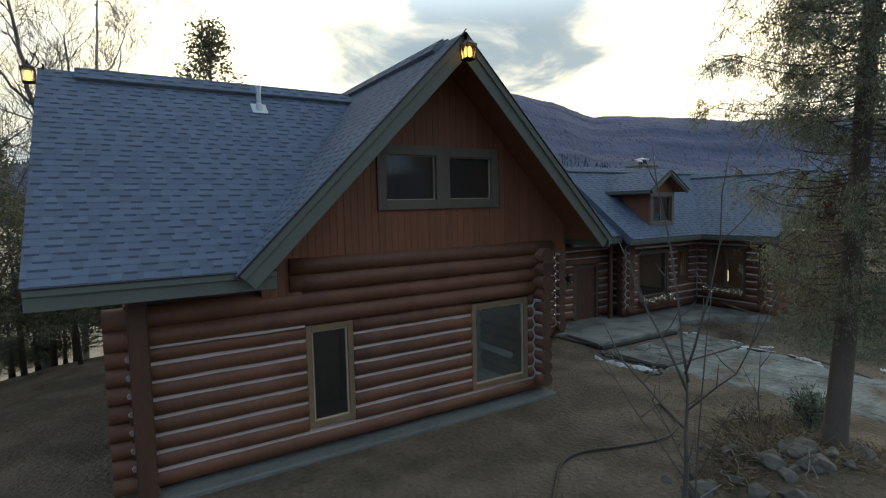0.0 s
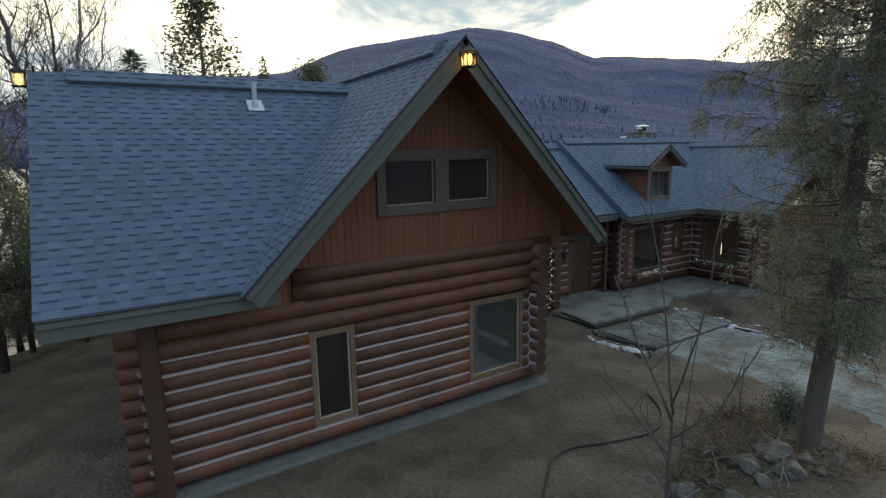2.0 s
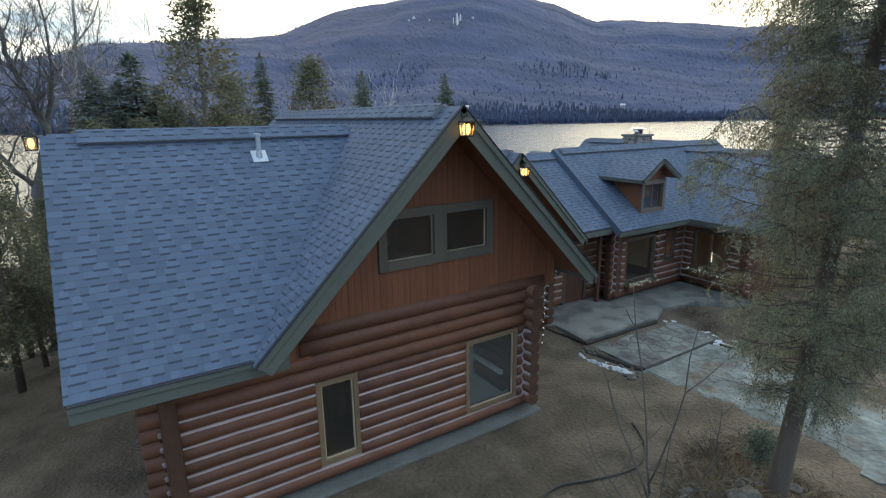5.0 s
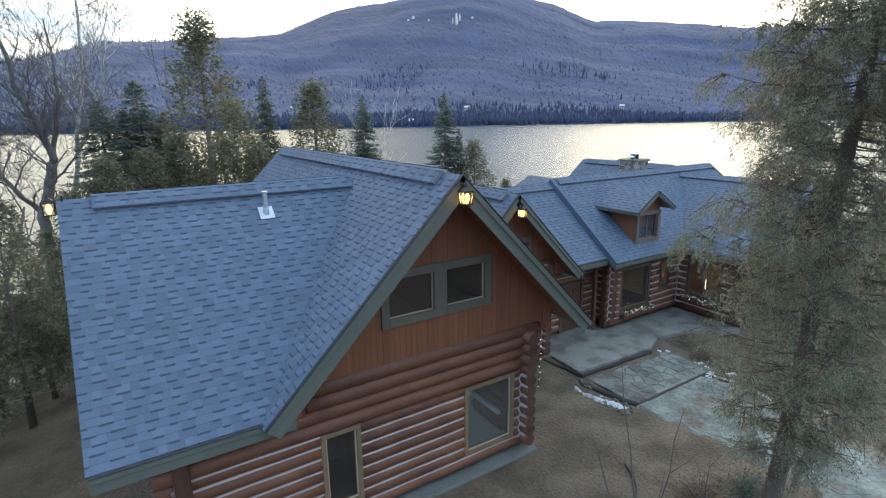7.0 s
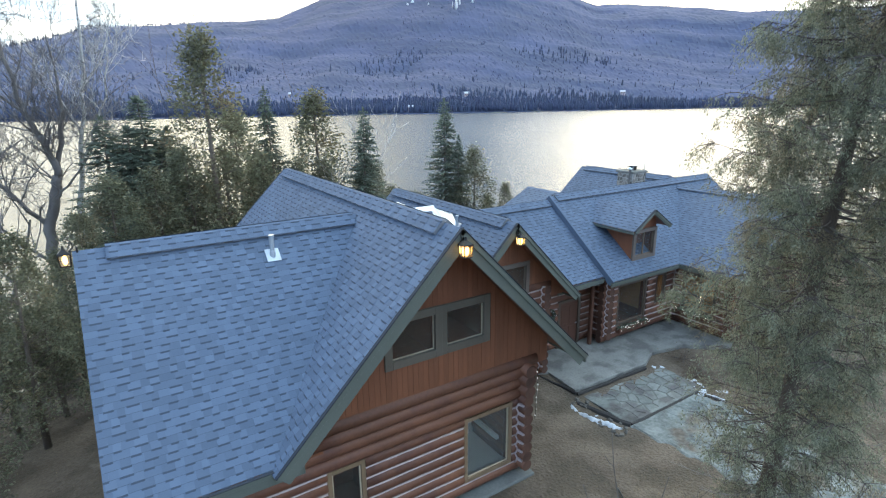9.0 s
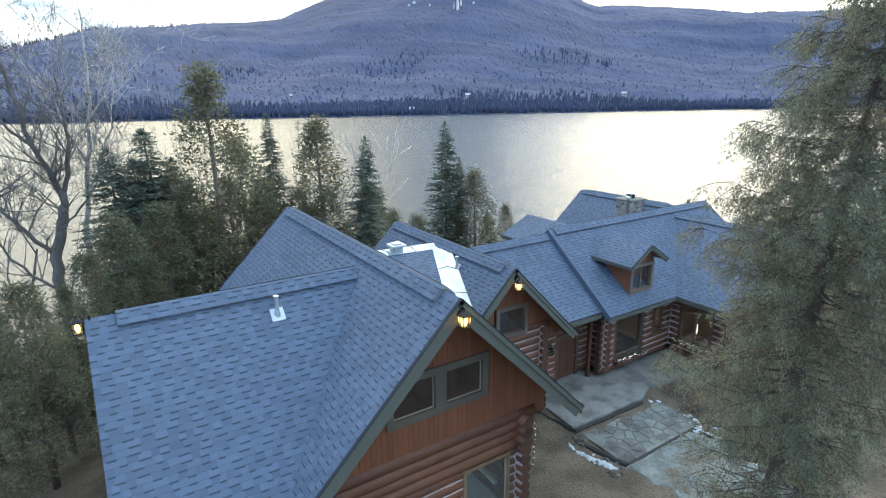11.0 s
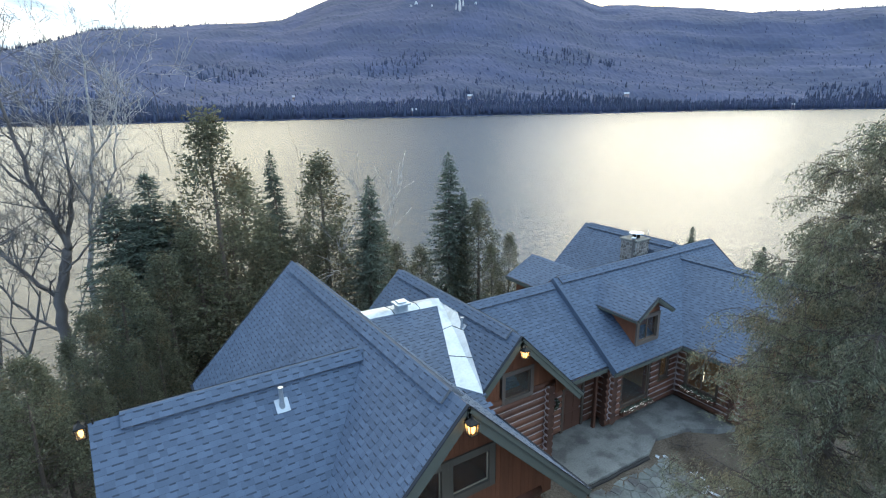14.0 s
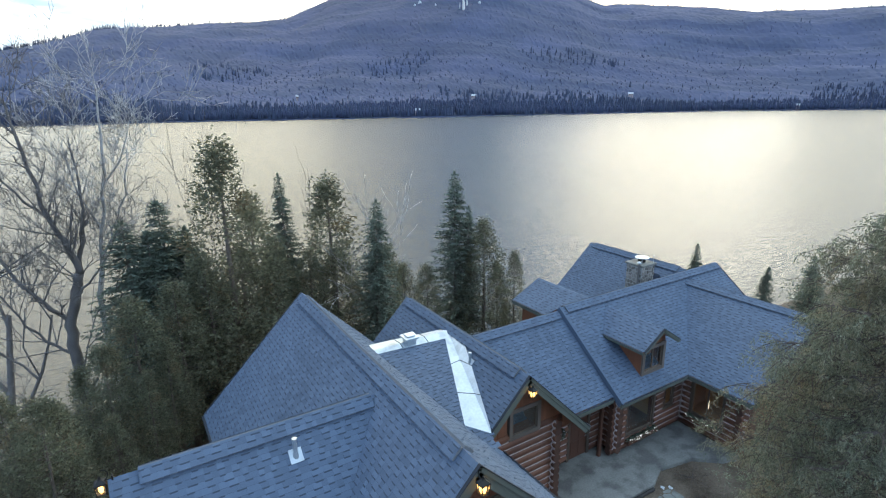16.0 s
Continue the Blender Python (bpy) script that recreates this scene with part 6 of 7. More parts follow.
def cedar_parts(h, r, seed, clumps=430, per=15, bare=0.16):
    """A dense, upright cedar with a ragged outline."""
    rng = np.random.default_rng(seed)
    P, D, L = [], [], []
    wood = Shape()
    for k in range(clumps):
        t = rng.random() ** 1.15
        z = h * (bare + (1 - bare) * t)
        reach = r * (min(1, t * 4 + 0.5) * (1 - t) ** 0.82 * 1.12 + 0.05)
        az = rng.uniform(0, 2 * np.pi)
        reach *= 1 + 0.28 * np.sin(2.3 * az + 5 * t + seed) + rng.normal() * 0.12
        rad = reach * rng.uniform(0.35, 1.0) ** 0.6
        c = np.array([np.cos(az) * rad, np.sin(az) * rad, z])
        out = np.array([np.cos(az), np.sin(az), 0.25])
        n = int(per * rng.uniform(1.4, 2.6))
        P.append(c + rng.normal(size=(n, 3)) * (0.17, 0.17, 0.20))
        D.append(out * 0.6 + rng.normal(size=(n, 3)) * 0.55 + (0, 0, rng.uniform(-0.5, 0.35)))
        L.append(rng.uniform(0.08, 0.175, n))
        if k % 4 == 0:
            wood.tube([(0, 0, z - rad * 0.35), c * (0.5, 0.5, 1) - (0, 0, rad * 0.22), c], [0.02, 0.013, 0.005], 3, False)
    P, D, L = np.vstack(P), np.vstack(D), np.concatenate(L)
    v, f = blades(P, D, L, L * 0.52)
    wood.tube([(0, 0, -0.6), (0.05, 0.02, h * 0.45), (0, 0, h * 0.97)], [0.012 * h + 0.04, 0.008 * h, 0.012], 8)
    return v, f, wood


def conifer(maker, mat, label, h, r, seed, **more):
    """A conifer at the origin, to be copied."""
    v, f, wood = maker(h, r, seed, **more)
    root = empty("conifer")
    wood.ob("trunk", BARK, root, smooth=True)
    under(tagged(new("crown", mesh_of("crown", v, f, [mat])), kind="stuff"), root)
    return tagged(root, label, "tree", "conifers")


SPRUCE_LABEL = "slender dark green spruce with drooping boughs near the shore"
CEDAR_LABEL = "dense olive-green cedar with ragged crown near the house"
KINDS = [
    (conifer(spruce_parts, NEEDLE, SPRUCE_LABEL, 13.0, 1.85, 1, density=1.5), 13.0),
    (conifer(spruce_parts, NEEDLE, SPRUCE_LABEL, 13.0, 2.3, 2, density=1.25, bare=0.2), 13.0),
    (conifer(cedar_parts, CEDAR, CEDAR_LABEL, 12.0, 2.1, 3), 12.0),
    (conifer(cedar_parts, CEDAR, CEDAR_LABEL, 12.0, 1.7, 4, clumps=360, per=14, bare=0.28), 12.0),
    (conifer(cedar_parts, CEDAR, CEDAR_LABEL, 11.0, 3.0, 6, clumps=500, per=13, bare=0.2), 11.0),
]
# kind, x, y, height of the top, width
PLANTED = [
    (1, -0.28, 31.0, 10.2, 1.5), (0, 0.58, 30.4, 9.7, 1.5), (1, 2.7, 31.2, 9.6, 1.4), (0, 1.85, 31.0, 11.1, 1.75), (1, 8.7, 33.0, 11.7, 0.78), (1, 12.05, 28.0, 10.4, 0.95), (1, 20.6, 32.2, 10.9, 1.05), (0, 12.95, 29.0, 8.4, 0.7),
    (1, 21.6, 32.4, 8.3, 0.7), (3, 4.07, 28.49, 13.92, 1.2), (3, 6.9, 34.2, 10.2, 1.1), (3, 10.85, 32.0, 11.2, 1.3), (2, 22.3, 31.0, 7.4, 1.0),
    (3, 24.6, 30.0, 4.6, 0.7), (3, 23.8, 31.0, 3.8, 0.6), (2, 17.8, 31.5, 4.4, 0.9), (0, 40.0, 25.0, 4.2, 0.9), (0, 38.0, 18.6, 4.2, 0.95), (0, 38.2, 15.6, 5.6, 1.2),
    (4, -3.4, 19.5, 6.9, 0.9), (4, -4.9, 16.6, 6.4, 0.9), (4, -1.7, 23.5, 6.6, 0.85), (2, -0.5, 25.5, 7.8, 1.0), (2, 1.4, 26.8, 7.8, 1.0),
    (2, 3.1, 28.0, 8.6, 1.0), (2, 5.0, 29.3, 8.4, 0.95), (2, 6.8, 29.6, 7.6, 0.9), (2, 8.7, 30.2, 7.4, 0.9), (4, -5.6, 24.0, 6.0, 0.9), (4, -7.4, 20.0, 6.2, 1.0),
    (2, 10.4, 29.6, 7.4, 0.9), (2, 13.9, 30.4, 6.8, 0.85), (2, 15.6, 31.0, 5.2, 0.8),
    (4, -7.5, 14.0, 6.0, 1.0), (2, 7.7, 31.6, 7.8, 0.9),
    (3, -3.0, 21.8, 5.6, 0.8), (3, -1.4, 21.0, 5.0, 0.7), (3, -4.4, 21.5, 6.5, 0.9), (3, -2.6, 26.0, 4.8, 0.8), (3, -0.4, 23.0, 5.4, 0.7), (3, -5.8, 18.4, 6.0, 0.8), (3, 0.4, 24.4, 6.0, 0.8),
    (3, -3.6, 30.0, 0.6, 1.3), (3, -4.7, 31.0, 1.0, 1.3), (3, -2.7, 31.0, 0.2, 1.2), (3, -5.6, 29.0, 1.0, 1.3), (3, -4.1, 27.0, -0.2, 1.3),
    (4, 31.5, 8.0, 7.5, 1.0), (4, 35.0, 4.0, 9.0, 1.1), (4, 33.5, 12.0, 6.0, 0.8), (2, 30.5, 3.0, 7.0, 1.0), (4, 38.0, 9.5, 8.5, 1.1),
]
for k, (kind, x, y, top, wide) in enumerate(PLANTED):
    tree, tall = KINDS[kind]
    z = float(height(x, y))
    s = (top - z) / tall
    wide *= 1.22 if kind in (2, 3) and y > 25 else 1.0
    copy_thing(tree, pose(x, y, z, random.uniform(-2, 2), random.uniform(-2, 2), random.uniform(0, 360)) @ Matrix.Diagonal((s ** 0.5 * wide, s ** 0.5 * wide, s, 1)))
for tree, _ in KINDS:
    for ob in (*tree.children_recursive, tree):
        bpy.data.objects.remove(ob)

G = "tall leafless grey tree with a spreading crown by the shore"
z = float(height(-3.6, 34))
great_bare("tall leafless grey tree with crooked limbs by the shore", GREYBARK, 7, [
    ([(-3.7, 33.5, z - 0.3), (-3.5, 33.5, 1.5), (-3.33, 33.5, 4.3), (-2.95, 33.5, 5.7), (-2.55, 33.4, 7.1)], 0.36, 0.27),
    ([(-2.55, 33.4, 7.1), (-2.75, 33.3, 8.6), (-3.3, 33.2, 10.3), (-3.76, 33.0, 13.6), (-4.1, 33.0, 16.2)], 0.22, 0.05),
    ([(-2.6, 33.4, 7.0), (-2.1, 33.6, 8.8), (-1.75, 33.9, 11.0), (-1.9, 34.2, 14.0)], 0.17, 0.04),
    ([(-3.3, 33.5, 4.4), (-4.34, 33.2, 5.9), (-5.54, 33.0, 8.4), (-6.6, 33.0, 11.5)], 0.17, 0.04),
    ([(-3.45, 33.5, 2.6), (-4.6, 33.9, 3.5), (-5.8, 34.2, 5.6), (-6.6, 34.2, 7.2)], 0.12, 0.03),
    ([(-3.2, 33.5, 9.9), (-4.4, 33.6, 11.6), (-5.5, 33.6, 14.0)], 0.10, 0.03),
    ([(-2.9, 33.4, 5.8), (-2.2, 33.0, 6.6), (-1.0, 32.8, 8.2), (-0.4, 32.6, 9.6)], 0.09, 0.03)])
great_bare("leafless birch with pale bark and a fine crown by the shore", BIRCH, 12, [
    ([(-2.0, 34.0, z - 0.3), (-1.85, 34.0, 4.5), (-1.6, 34.0, 7.0), (-1.0, 34.0, 10.2), (-0.45, 34.0, 14.2), (-0.3, 34.0, 16.8)], 0.21, 0.04),
    ([(-1.5, 34.0, 7.6), (-0.6, 33.8, 9.2), (0.3, 33.7, 11.6), (0.6, 33.6, 13.6)], 0.09, 0.025),
    ([(-1.2, 34.0, 9.2), (-1.9, 34.2, 11.2), (-2.2, 34.3, 13.9)], 0.08, 0.025),
    ([(-0.8, 34.0, 11.5), (0.4, 34.1, 13.2), (1.0, 34.1, 15.0)], 0.07, 0.02)])
bare_tree((-7.5, 33.0, float(height(-7.5, 33))), [(0.1, 0, 10.0, 0.26), (0.4, 0, 8, 0.17)], GREYBARK, G, 21, 6, 2, 0.62)
bare_tree((16.6, 33.2, float(height(16.6, 33.2))), [(-0.02, 0, 6.6, 0.10)], BIRCH, "slim leafless birch with fine twigs by the shore", 5, 4, 3, 0.55)
bare_tree((9.9, 34.0, float(height(9.9, 34))), [(0.08, 0, 9.5, 0.07), (-0.06, 0, 9.8, 0.07)], TWIG, "thin leafless saplings rising between the conifers", 6, 3, 2, 0.3)
bare_tree((2.9, 34.0, float(height(2.9, 34))), [(-0.05, 0, 8.5, 0.07), (0.08, 0, 8.2, 0.06)], TWIG, "thin leafless saplings rising between the conifers", 9, 3, 2, 0.35)


def young_tree(at, stems, label, seed):
    """A leafless sapling in the yard, as stems with a few twigs; a stem is a list of points."""
    rnd = random.Random(seed)
    root = empty("sapling", at)
    for pts, r in stems:
        s = Shape()
        pts = [Vector(p) for p in pts]
        smooth_pts = []
        for k in range(len(pts) - 1):
            smooth_pts += [pts[k].lerp(pts[k + 1], q / 3) + Vector((rnd.gauss(0, 0.012), rnd.gauss(0, 0.012), 0)) for q in range(3)]
        smooth_pts.append(pts[-1])
        n = len(smooth_pts)
        s.tube(smooth_pts, [max(0.78 * r * (1 - 0.8 * k / n), 0.005) for k in range(n)], 7)
        for k in range(2, n - 1):
            if rnd.random() < 0.6:
                side = Vector((rnd.gauss(0, 1), rnd.gauss(0, 1), 0.8)).normalized()
                q = smooth_pts[k] + side * rnd.uniform(0.2, 0.6)
                s.tube([smooth_pts[k], smooth_pts[k].lerp(q, 0.5) + Vector((0, 0, 0.03)), q + Vector((0, 0, 0.12))], [0.009, 0.007, 0.003], 4, False)
        s.ob("stem", SAPBARK, root, smooth=True)
    return tagged(root, label, "sapling", "saplings")


SAP = "leafless brown sapling with thin forked stems in the yard"
young_tree((5.9, 3.95, 0), [
    ([(5.9, 3.95, -0.1), (5.9, 3.9, 1.3), (5.9, 3.9, 2.5)], 0.058),
    ([(5.9, 3.9, 2.4), (5.92, 4.1, 3.6), (5.9, 4.45, 5.5)], 0.024),
    ([(5.9, 3.9, 2.3), (5.8, 4.4, 3.2), (5.9, 4.95, 4.1)], 0.026),
    ([(5.9, 3.9, 2.5), (5.95, 3.65, 3.6), (5.9, 3.4, 5.3)], 0.022),
    ([(5.9, 3.92, 1.8), (5.7, 4.7, 2.5), (5.9, 5.3, 3.0)], 0.022),
    ([(5.9, 3.92, 2.0), (6.1, 3.4, 2.6), (6.2, 3.0, 3.6)], 0.02),
], SAP, 3)
young_tree((6.6, 4.2, 0), [([(6.6, 4.2, -0.1), (6.7, 4.25, 1.5), (6.9, 4.2, 3.4)], 0.024), ([(6.6, 4.2, 0.6), (6.3, 4.9, 1.5), (6.1, 5.4, 2.3)], 0.018)], SAP, 4)
young_tree((10.2, 5.2, 0.1), [([(10.2, 5.2, 0.0), (10.25, 5.25, 0.9), (10.2, 5.2, 1.75)], 0.022), ([(10.22, 5.22, 0.6), (10.6, 5.5, 1.2)], 0.012)], "short cut sapling stem beside the rock heap", 5)
young_tree((7.9, 5.0, 0), [([(7.9, 5.0, -0.1), (7.7, 5.4, 0.8), (7.5, 5.7, 1.5)], 0.02), ([(7.9, 5.0, 0), (8.2, 4.8, 0.9), (8.3, 4.6, 1.3)], 0.014)], SAP, 8)


def great_cedar(at, seed):
    """The old cedar beside the yard: a straight trunk, thin limbs and hanging sprays."""
    rng = np.random.default_rng(seed)
    root = empty("cedar_tree", at)
    base = np.array(at)
    s = Shape()
    line = [(0, 0, -0.4), (0, 0, 0.0), (0.02, -0.04, 1.0), (0.03, -0.12, 2.5), (0.0, -0.22, 5.0), (-0.02, -0.3, 7.5), (0, -0.42, 10.0), (0, -0.62, 12.5), (0, -0.72, 14.0)]
    s.tube([base + p for p in line], [0.29, 0.21, 0.178, 0.160, 0.140, 0.12, 0.09, 0.05, 0.015], 16)
    s.ob("trunk", BARK, root, smooth=True)
    P, D, L = [], [], []
    wood = Shape()
    limbs = [(2.5 + 11.6 * (k + rng.random()) / 330, 2.4 * k + rng.normal() * 0.3, 0) for k in range(330)]
    limbs += [(7.6, 2.55, 2.35), (7.1, 2.9, 2.0), (6.2, 2.2, 2.3), (4.5, 2.75, 1.9), (4.9, 1.9, 1.8), (9.6, 2.4, 2.1)]
    for z, az, given in limbs:
        reach = given or np.interp(z, [2.5, 3.2, 4.4, 5.4, 6.5, 8, 10, 11, 12, 13, 13.7, 14.2], [1.0, 1.6, 1.75, 1.6, 2.0, 1.9, 1.9, 1.85, 1.6, 1.15, 0.7, 0.2]) * rng.uniform(0.4, 1.06)
        out = np.array([np.cos(az), np.sin(az), 0])
        side = np.array([-np.sin(az), np.cos(az), 0])
        c = base + np.array([0, np.interp(z, [0, 5, 10, 14.6], [0, -0.22, -0.42, -0.74]), z])
        n = 9
        u = np.linspace(0, 1, n)
        bend = rng.normal() * 0.25
        pts = c + out * (reach * u)[:, None] + side * (reach * bend * u ** 2)[:, None]
        pts[:, 2] += reach * (-0.30 * u + 0.42 * u ** 2) * rng.uniform(0.4, 1.3)
        wood.tube(pts, list(0.019 * (1 - u * 0.85) * (0.5 + reach / 3)), 4, False)
        open_side = z < 5.6 and not given and out @ (-0.37, 0.93, 0) > 0.1    # thin towards the yard
        if open_side and rng.random() < 0.6:
            continue
        for q in range(int((6 + 6.0 * reach) * (0.75 if z < 8.3 else 1.0))):
            # a side branch, with tassels of scaly sprays that hang from it
            a = rng.uniform(0.22, 1.0) ** 0.8
            at0 = np.array([np.interp(a, u, pts[:, j]) for j in range(3)])
            way = out * rng.uniform(0.0, 0.9) + side * rng.choice([-1, 1]) * rng.uniform(0.15, 1.0) + (0, 0, rng.uniform(-0.5, 0.5))
            way /= np.linalg.norm(way)
            length = rng.uniform(0.3, 0.75) * (0.6 + 0.2 * reach)
            w = np.linspace(0, 1, 5)
            twig = at0 + way * (length * w)[:, None]
            twig[:, 2] -= 0.35 * length * w ** 2
            wood.tube(twig, [0.009, 0.008, 0.006, 0.005, 0.003], 3, False)
            for _ in range(int(3 + 9 * length)):
                b = rng.uniform(0.15, 1.05)
                hang = np.array([np.interp(b, w, twig[:, j]) for j in range(3)]) + rng.normal(size=3) * 0.03
                m, drop = int(rng.integers(11, 19)), rng.uniform(0.10, 0.34)
                lean = rng.normal(size=3) * 0.35 + out * 0.25 - (0, 0, 1.0)
                lean /= np.linalg.norm(lean)
                down = rng.uniform(0, 1, m)
                P.append(hang + lean * (drop * down)[:, None] + rng.normal(size=(m, 3)) * 0.03)
                D.append(lean * 0.9 + rng.normal(size=(m, 3)) * 0.45)
                L.append(rng.uniform(0.03, 0.075, m))
    v, f = blades(np.vstack(P), np.vstack(D), np.concatenate(L), np.concatenate(L) * 0.26)
    under(tagged(new("crown", mesh_of("crown", v, f, [OLDCEDAR])), kind="stuff"), root)
    tagged(wood.ob("branchwork", TWIG, root), kind="stuff")
    for k in range(34):
        az, z = rng.uniform(0, 2 * np.pi), rng.uniform(2.3, 9.0)
        out = np.array([np.cos(az), np.sin(az), 0])
        side = np.array([-np.sin(az), np.cos(az), 0]) * rng.choice([-1, 1])
        reach = rng.uniform(0.9, 1.9)
        u = np.linspace(0, 1, 7)
        pts = base + np.array([0, -0.2, z]) + out * (reach * u)[:, None] + side * (0.35 * reach * u ** 2)[:, None] + np.outer(reach * (0.45 * u ** 2 - 0.4 * u), (0, 0, 1))
        twig = Shape().tube(pts, list(0.016 * (1 - 0.75 * u)), 5)
        for a in (3, 4, 5):
            twig.tube([pts[a], pts[a] + out * 0.2 + side * rng.uniform(-0.25, 0.25) + (0, 0, rng.uniform(-0.05, 0.2))], [0.008, 0.003], 4)
        twig.ob("dead_branch", DEADTWIG, root)
    return tagged(root, "old green-brown cedar with straight grey trunk and hanging sprays", "tree")


great_cedar((10.35, 4.02, 0.05), 17)


# ---- the far shore ----
def far_woods():
    """Trees on the hills across the lake: narrow conifers and bare crowns."""
    rng = np.random.default_rng(5)
    n = 24000
    az = rng.uniform(-14, 80, n)
    q = rng.random(n) ** 1.7
    shore = far_shore_r(az)
    r = shore + 6 + q * 900
    ridge_az = np.concatenate([rng.uniform(-14, 19, 1300), rng.uniform(19, 80, 1300)])
    r = np.concatenate([r, RIDGE_R + rng.uniform(-60, 10, 2600)])
    az = np.concatenate([az, ridge_az])
    x, y = r * np.sin(np.radians(az)), r * np.cos(np.radians(az))
    z = height(x, y)
    shore = np.concatenate([shore, np.full(2600, 700.0)])
    patch = np.sin(x / 70 + 2 * np.sin(y / 110)) + np.sin(y / 60 + x / 150)
    green = rng.random(len(x)) < np.clip(0.005 + 0.45 * (patch > 1.2) * (r < 1350) + 0.3 * (r < shore + 60 + 50 * (patch > 0)), 0, 0.85)
    green = green | ((r > 2000) & (rng.random(len(x)) < np.where(az < 1.5, 0.8, np.where(az > 44, 0.6, 0.12))))
    kept = green | (r < shore + 120) | (r > 2000) | (rng.random(len(x)) < 0.14)
    x, y, z, r, az, green = (v[kept] for v in (x, y, z, r, az, green))
    h = np.where(green, rng.uniform(8, 16, len(x)) * np.where(r < shore[kept] + 110, 1.15, 1.0), rng.uniform(7, 12, len(x)) * np.where(r < shore[kept] + 110, 1.0, 0.6)) * np.where(r > 2000, np.where(az < 19, 1.35, 0.8), 0.8)
    for kind, mat, name, label in ((True, FARGREEN, "far_conifers", "dark haze-blue conifers on the hills across the lake"), (False, FARBARE, "far_bare_woods", "haze-blue grey leafless woods on the hills across the lake")):
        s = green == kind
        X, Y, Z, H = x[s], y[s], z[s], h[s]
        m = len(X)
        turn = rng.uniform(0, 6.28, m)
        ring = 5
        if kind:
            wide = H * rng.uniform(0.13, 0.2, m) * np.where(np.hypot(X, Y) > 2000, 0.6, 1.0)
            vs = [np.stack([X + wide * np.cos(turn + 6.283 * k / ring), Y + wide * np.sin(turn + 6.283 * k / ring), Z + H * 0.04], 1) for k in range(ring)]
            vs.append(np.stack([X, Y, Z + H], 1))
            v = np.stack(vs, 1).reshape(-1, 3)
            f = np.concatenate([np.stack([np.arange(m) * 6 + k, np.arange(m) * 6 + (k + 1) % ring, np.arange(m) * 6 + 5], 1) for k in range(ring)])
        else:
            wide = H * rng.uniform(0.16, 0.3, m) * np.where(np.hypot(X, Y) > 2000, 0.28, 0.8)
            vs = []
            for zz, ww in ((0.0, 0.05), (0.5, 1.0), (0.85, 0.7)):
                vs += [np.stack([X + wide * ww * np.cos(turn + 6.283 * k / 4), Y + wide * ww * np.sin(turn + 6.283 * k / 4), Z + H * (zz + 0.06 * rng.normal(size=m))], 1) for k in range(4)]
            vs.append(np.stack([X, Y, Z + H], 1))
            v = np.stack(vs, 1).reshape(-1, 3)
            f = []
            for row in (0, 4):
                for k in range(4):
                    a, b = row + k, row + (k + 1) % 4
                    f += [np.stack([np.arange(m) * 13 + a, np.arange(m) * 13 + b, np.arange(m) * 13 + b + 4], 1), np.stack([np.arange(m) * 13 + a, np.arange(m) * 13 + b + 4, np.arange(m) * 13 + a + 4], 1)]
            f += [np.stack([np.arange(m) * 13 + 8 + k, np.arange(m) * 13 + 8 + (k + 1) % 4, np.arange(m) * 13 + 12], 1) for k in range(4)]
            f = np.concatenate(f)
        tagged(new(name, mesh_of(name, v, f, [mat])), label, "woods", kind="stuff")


far_woods()


def far_birches():
    """Pale trunks that show among the trees on the far shore."""
    rng = np.random.default_rng(9)
    wood = Shape()
    for az in rng.uniform(-4, 66, 330):
        r = float(far_shore_r(az)) + 8 + 170 * rng.random() ** 1.6
        x, y = r * math.sin(radians(az)), r * math.cos(radians(az))
        z, h = float(height(x, y)), rng.uniform(9, 17)
        wood.tube([(x, y, z), (x + rng.normal() * 0.5, y, z + h * 0.6), (x + rng.normal() * 0.9, y, z + h)], [0.22, 0.17, 0.05], 3, False)
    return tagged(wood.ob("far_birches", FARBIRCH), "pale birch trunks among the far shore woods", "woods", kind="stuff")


far_birches()


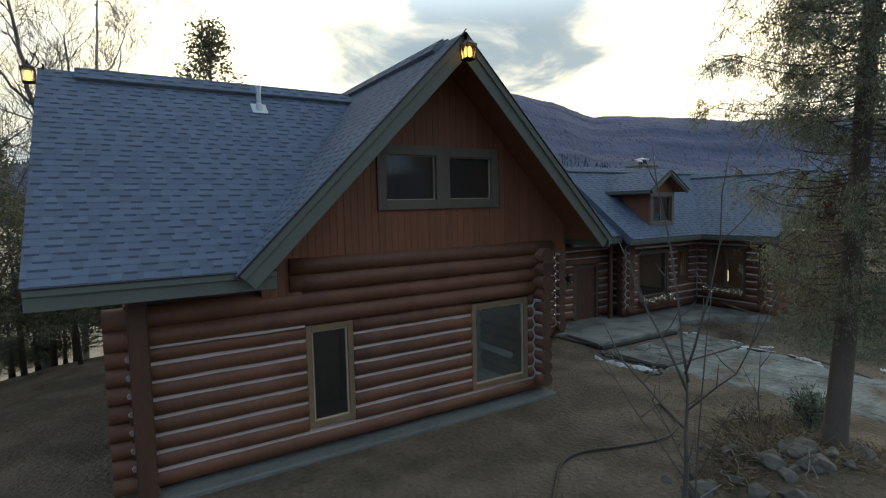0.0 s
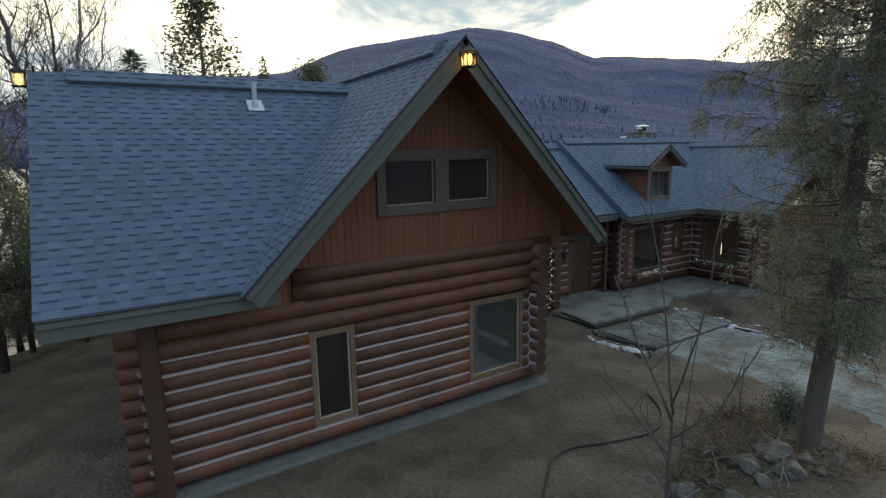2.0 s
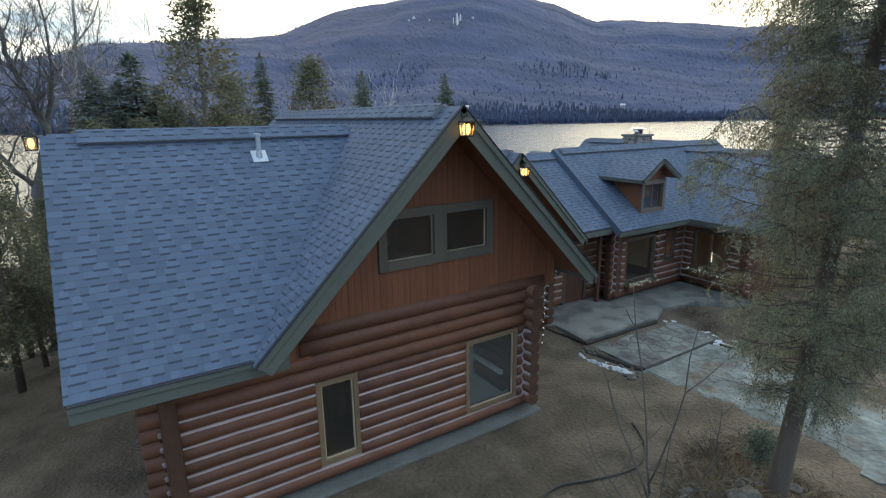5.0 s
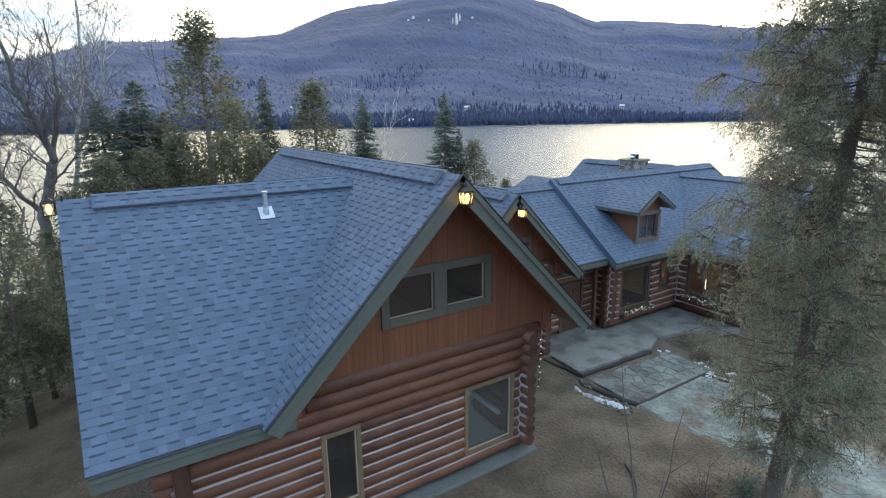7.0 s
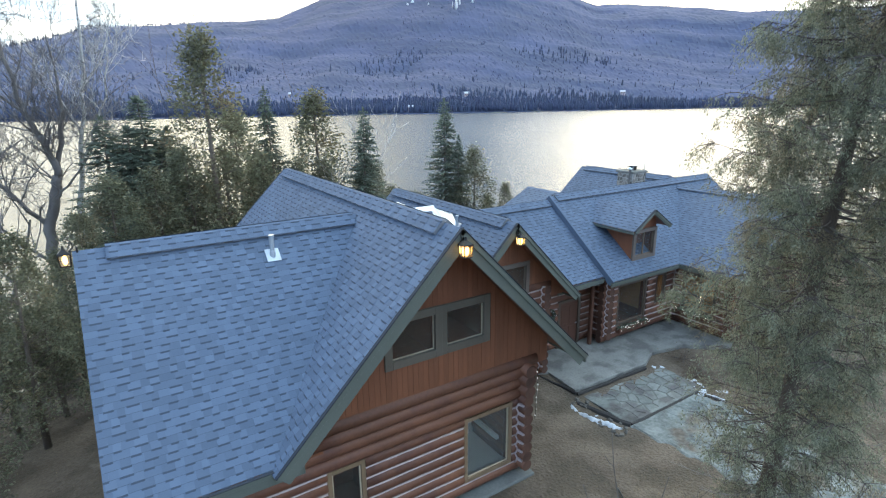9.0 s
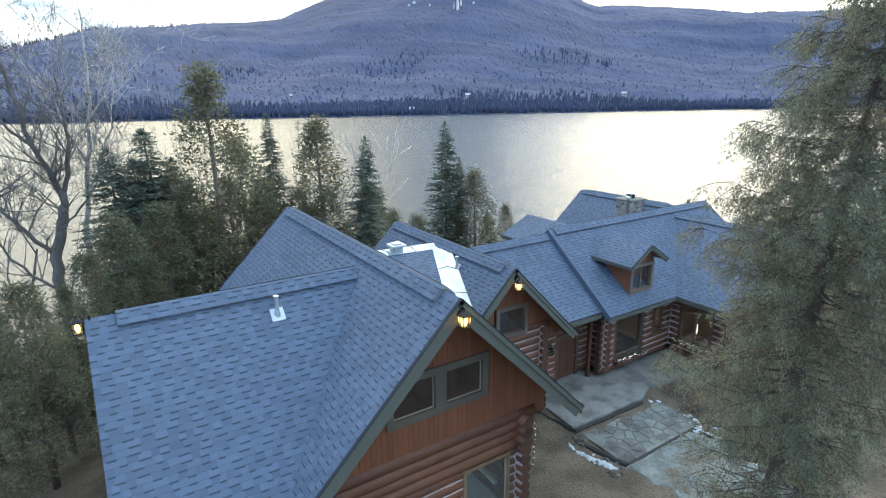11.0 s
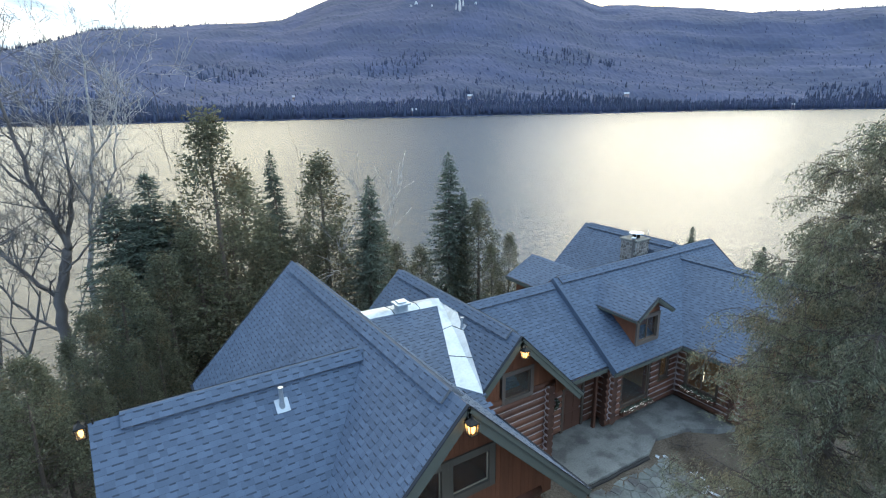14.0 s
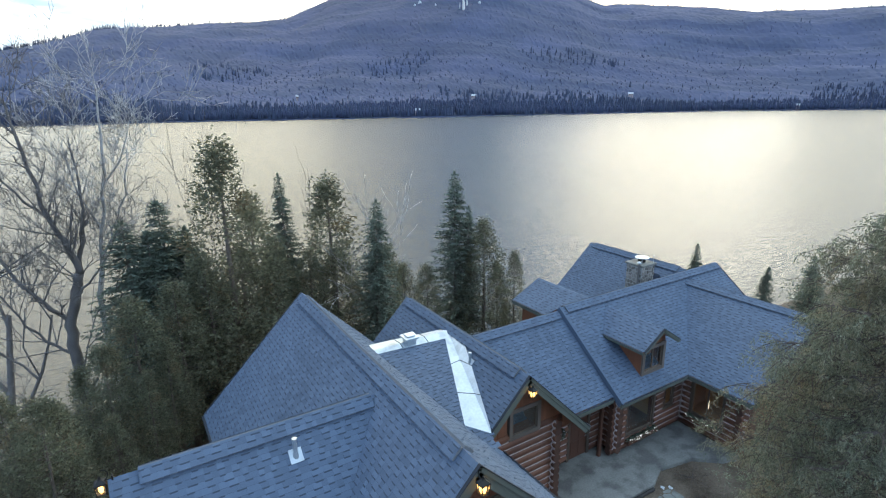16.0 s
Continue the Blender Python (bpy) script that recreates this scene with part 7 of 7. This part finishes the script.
def cottage(az, r, wide, label):
    """A small house on the far shore."""
    r = float(far_shore_r(az)) + r
    x, y = r * math.sin(radians(az)), r * math.cos(radians(az))
    z = float(height(x, y)) + 2.6
    root = empty("cottage", (x, y, z))
    m = Matrix.Translation((x, y, z)) @ pose(0, 0, 0, 0, 0, -az)
    w, d, h = wide / 2, wide * 0.35, 3.2
    Shape().box((-w, -d, -5), (w, d, h)).ob("wall", CHINK, root, at=m)
    Shape().add([(-w - 0.4, -d - 0.5, h), (w + 0.4, -d - 0.5, h), (w + 0.4, 0, h + 2.6), (-w - 0.4, 0, h + 2.6), (-w - 0.4, d + 0.5, h), (w + 0.4, d + 0.5, h)], [(0, 1, 2, 3), (3, 2, 5, 4), (0, 3, 4), (1, 5, 2)]).ob("roof", SNOW, root, at=m)
    for q in (-0.5, 0.1, 0.6):
        Shape().box((q * w - 0.6, -d - 0.06, 1.0), (q * w + 0.6, -d + 0.02, 2.4)).ob("window", DARKWOOD, root, at=m)
    return tagged(root, label, "cottage", "far cottages")


cottage(35.04, 150, 7.6, "white cottage with pale roof across the lake")
cottage(50.81, 178, 8.0, "white cottage with pale roof across the lake")
# a thin white mark of unknown kind, built from the cottage shape
cottage(16.81, 205, 3.6, "thin white mark among trees across the lake, built as a cabin")
cottage(29.12, 14, 6.0, "small pale boathouse on the far shore")
cottage(65.0, 8, 5.0, "small pale boathouse on the far shore")


def gravel_bar(az, wide):
    """A low pale strip of gravel where the far shore meets the water."""
    r = float(far_shore_r(az)) - 1.0
    x, y = r * math.sin(radians(az)), r * math.cos(radians(az))
    ob = lump((x, y, LAKE + 0.15), 2.0, int(az * 10), PATHBED, "gravel_bar", "pale strip of gravel along the far shore", "gravel", "gravel bars", 0.35, 3)
    ob.matrix_basis = Matrix.Translation(ob.matrix_basis.translation) @ pose(0, 0, 0, 0, 0, -az) @ Matrix.Diagonal((wide / 4, 1, 1, 1))


for az, wide in ((23.4, 22), (26.4, 12), (38.2, 30), (42.5, 36), (57.5, 26), (61.0, 44), (47.0, 14)):
    gravel_bar(az, wide)


def ice_fall(az, up, wide, tall):
    """A pale streak of ice and bare rock on the far hillside."""
    r = 900.0
    while r < RIDGE_R:
        x, y = r * math.sin(radians(az)), r * math.cos(radians(az))
        if math.degrees(math.atan2(float(height(x, y)) - 9.0, r)) > up:
            break
        r += 8
    z = float(height(x, y))
    return lump((x, y, z + tall * 0.2), tall, int(az * 10), SNOW, "ice_streak", "pale streak of ice on the far rocky hillside", "ice", "ice streaks", 1.0, 4), wide / tall


for az, up, wide, tall in ((34.0, 8.9, 7, 26), (34.3, 9.3, 5, 16), (33.6, 9.0, 4, 14), (29.6, 9.5, 8, 7), (29.1, 9.3, 6, 5), (35.6, 9.4, 7, 6), (31.2, 9.3, 5, 5)):
    ob, thin = ice_fall(az, up, wide, tall)
    ob.matrix_basis = Matrix.Translation(ob.matrix_basis.translation) @ pose(0, 0, 0, 0, 0, -az) @ Matrix.Diagonal((thin * 0.6, 0.6, 1, 1))
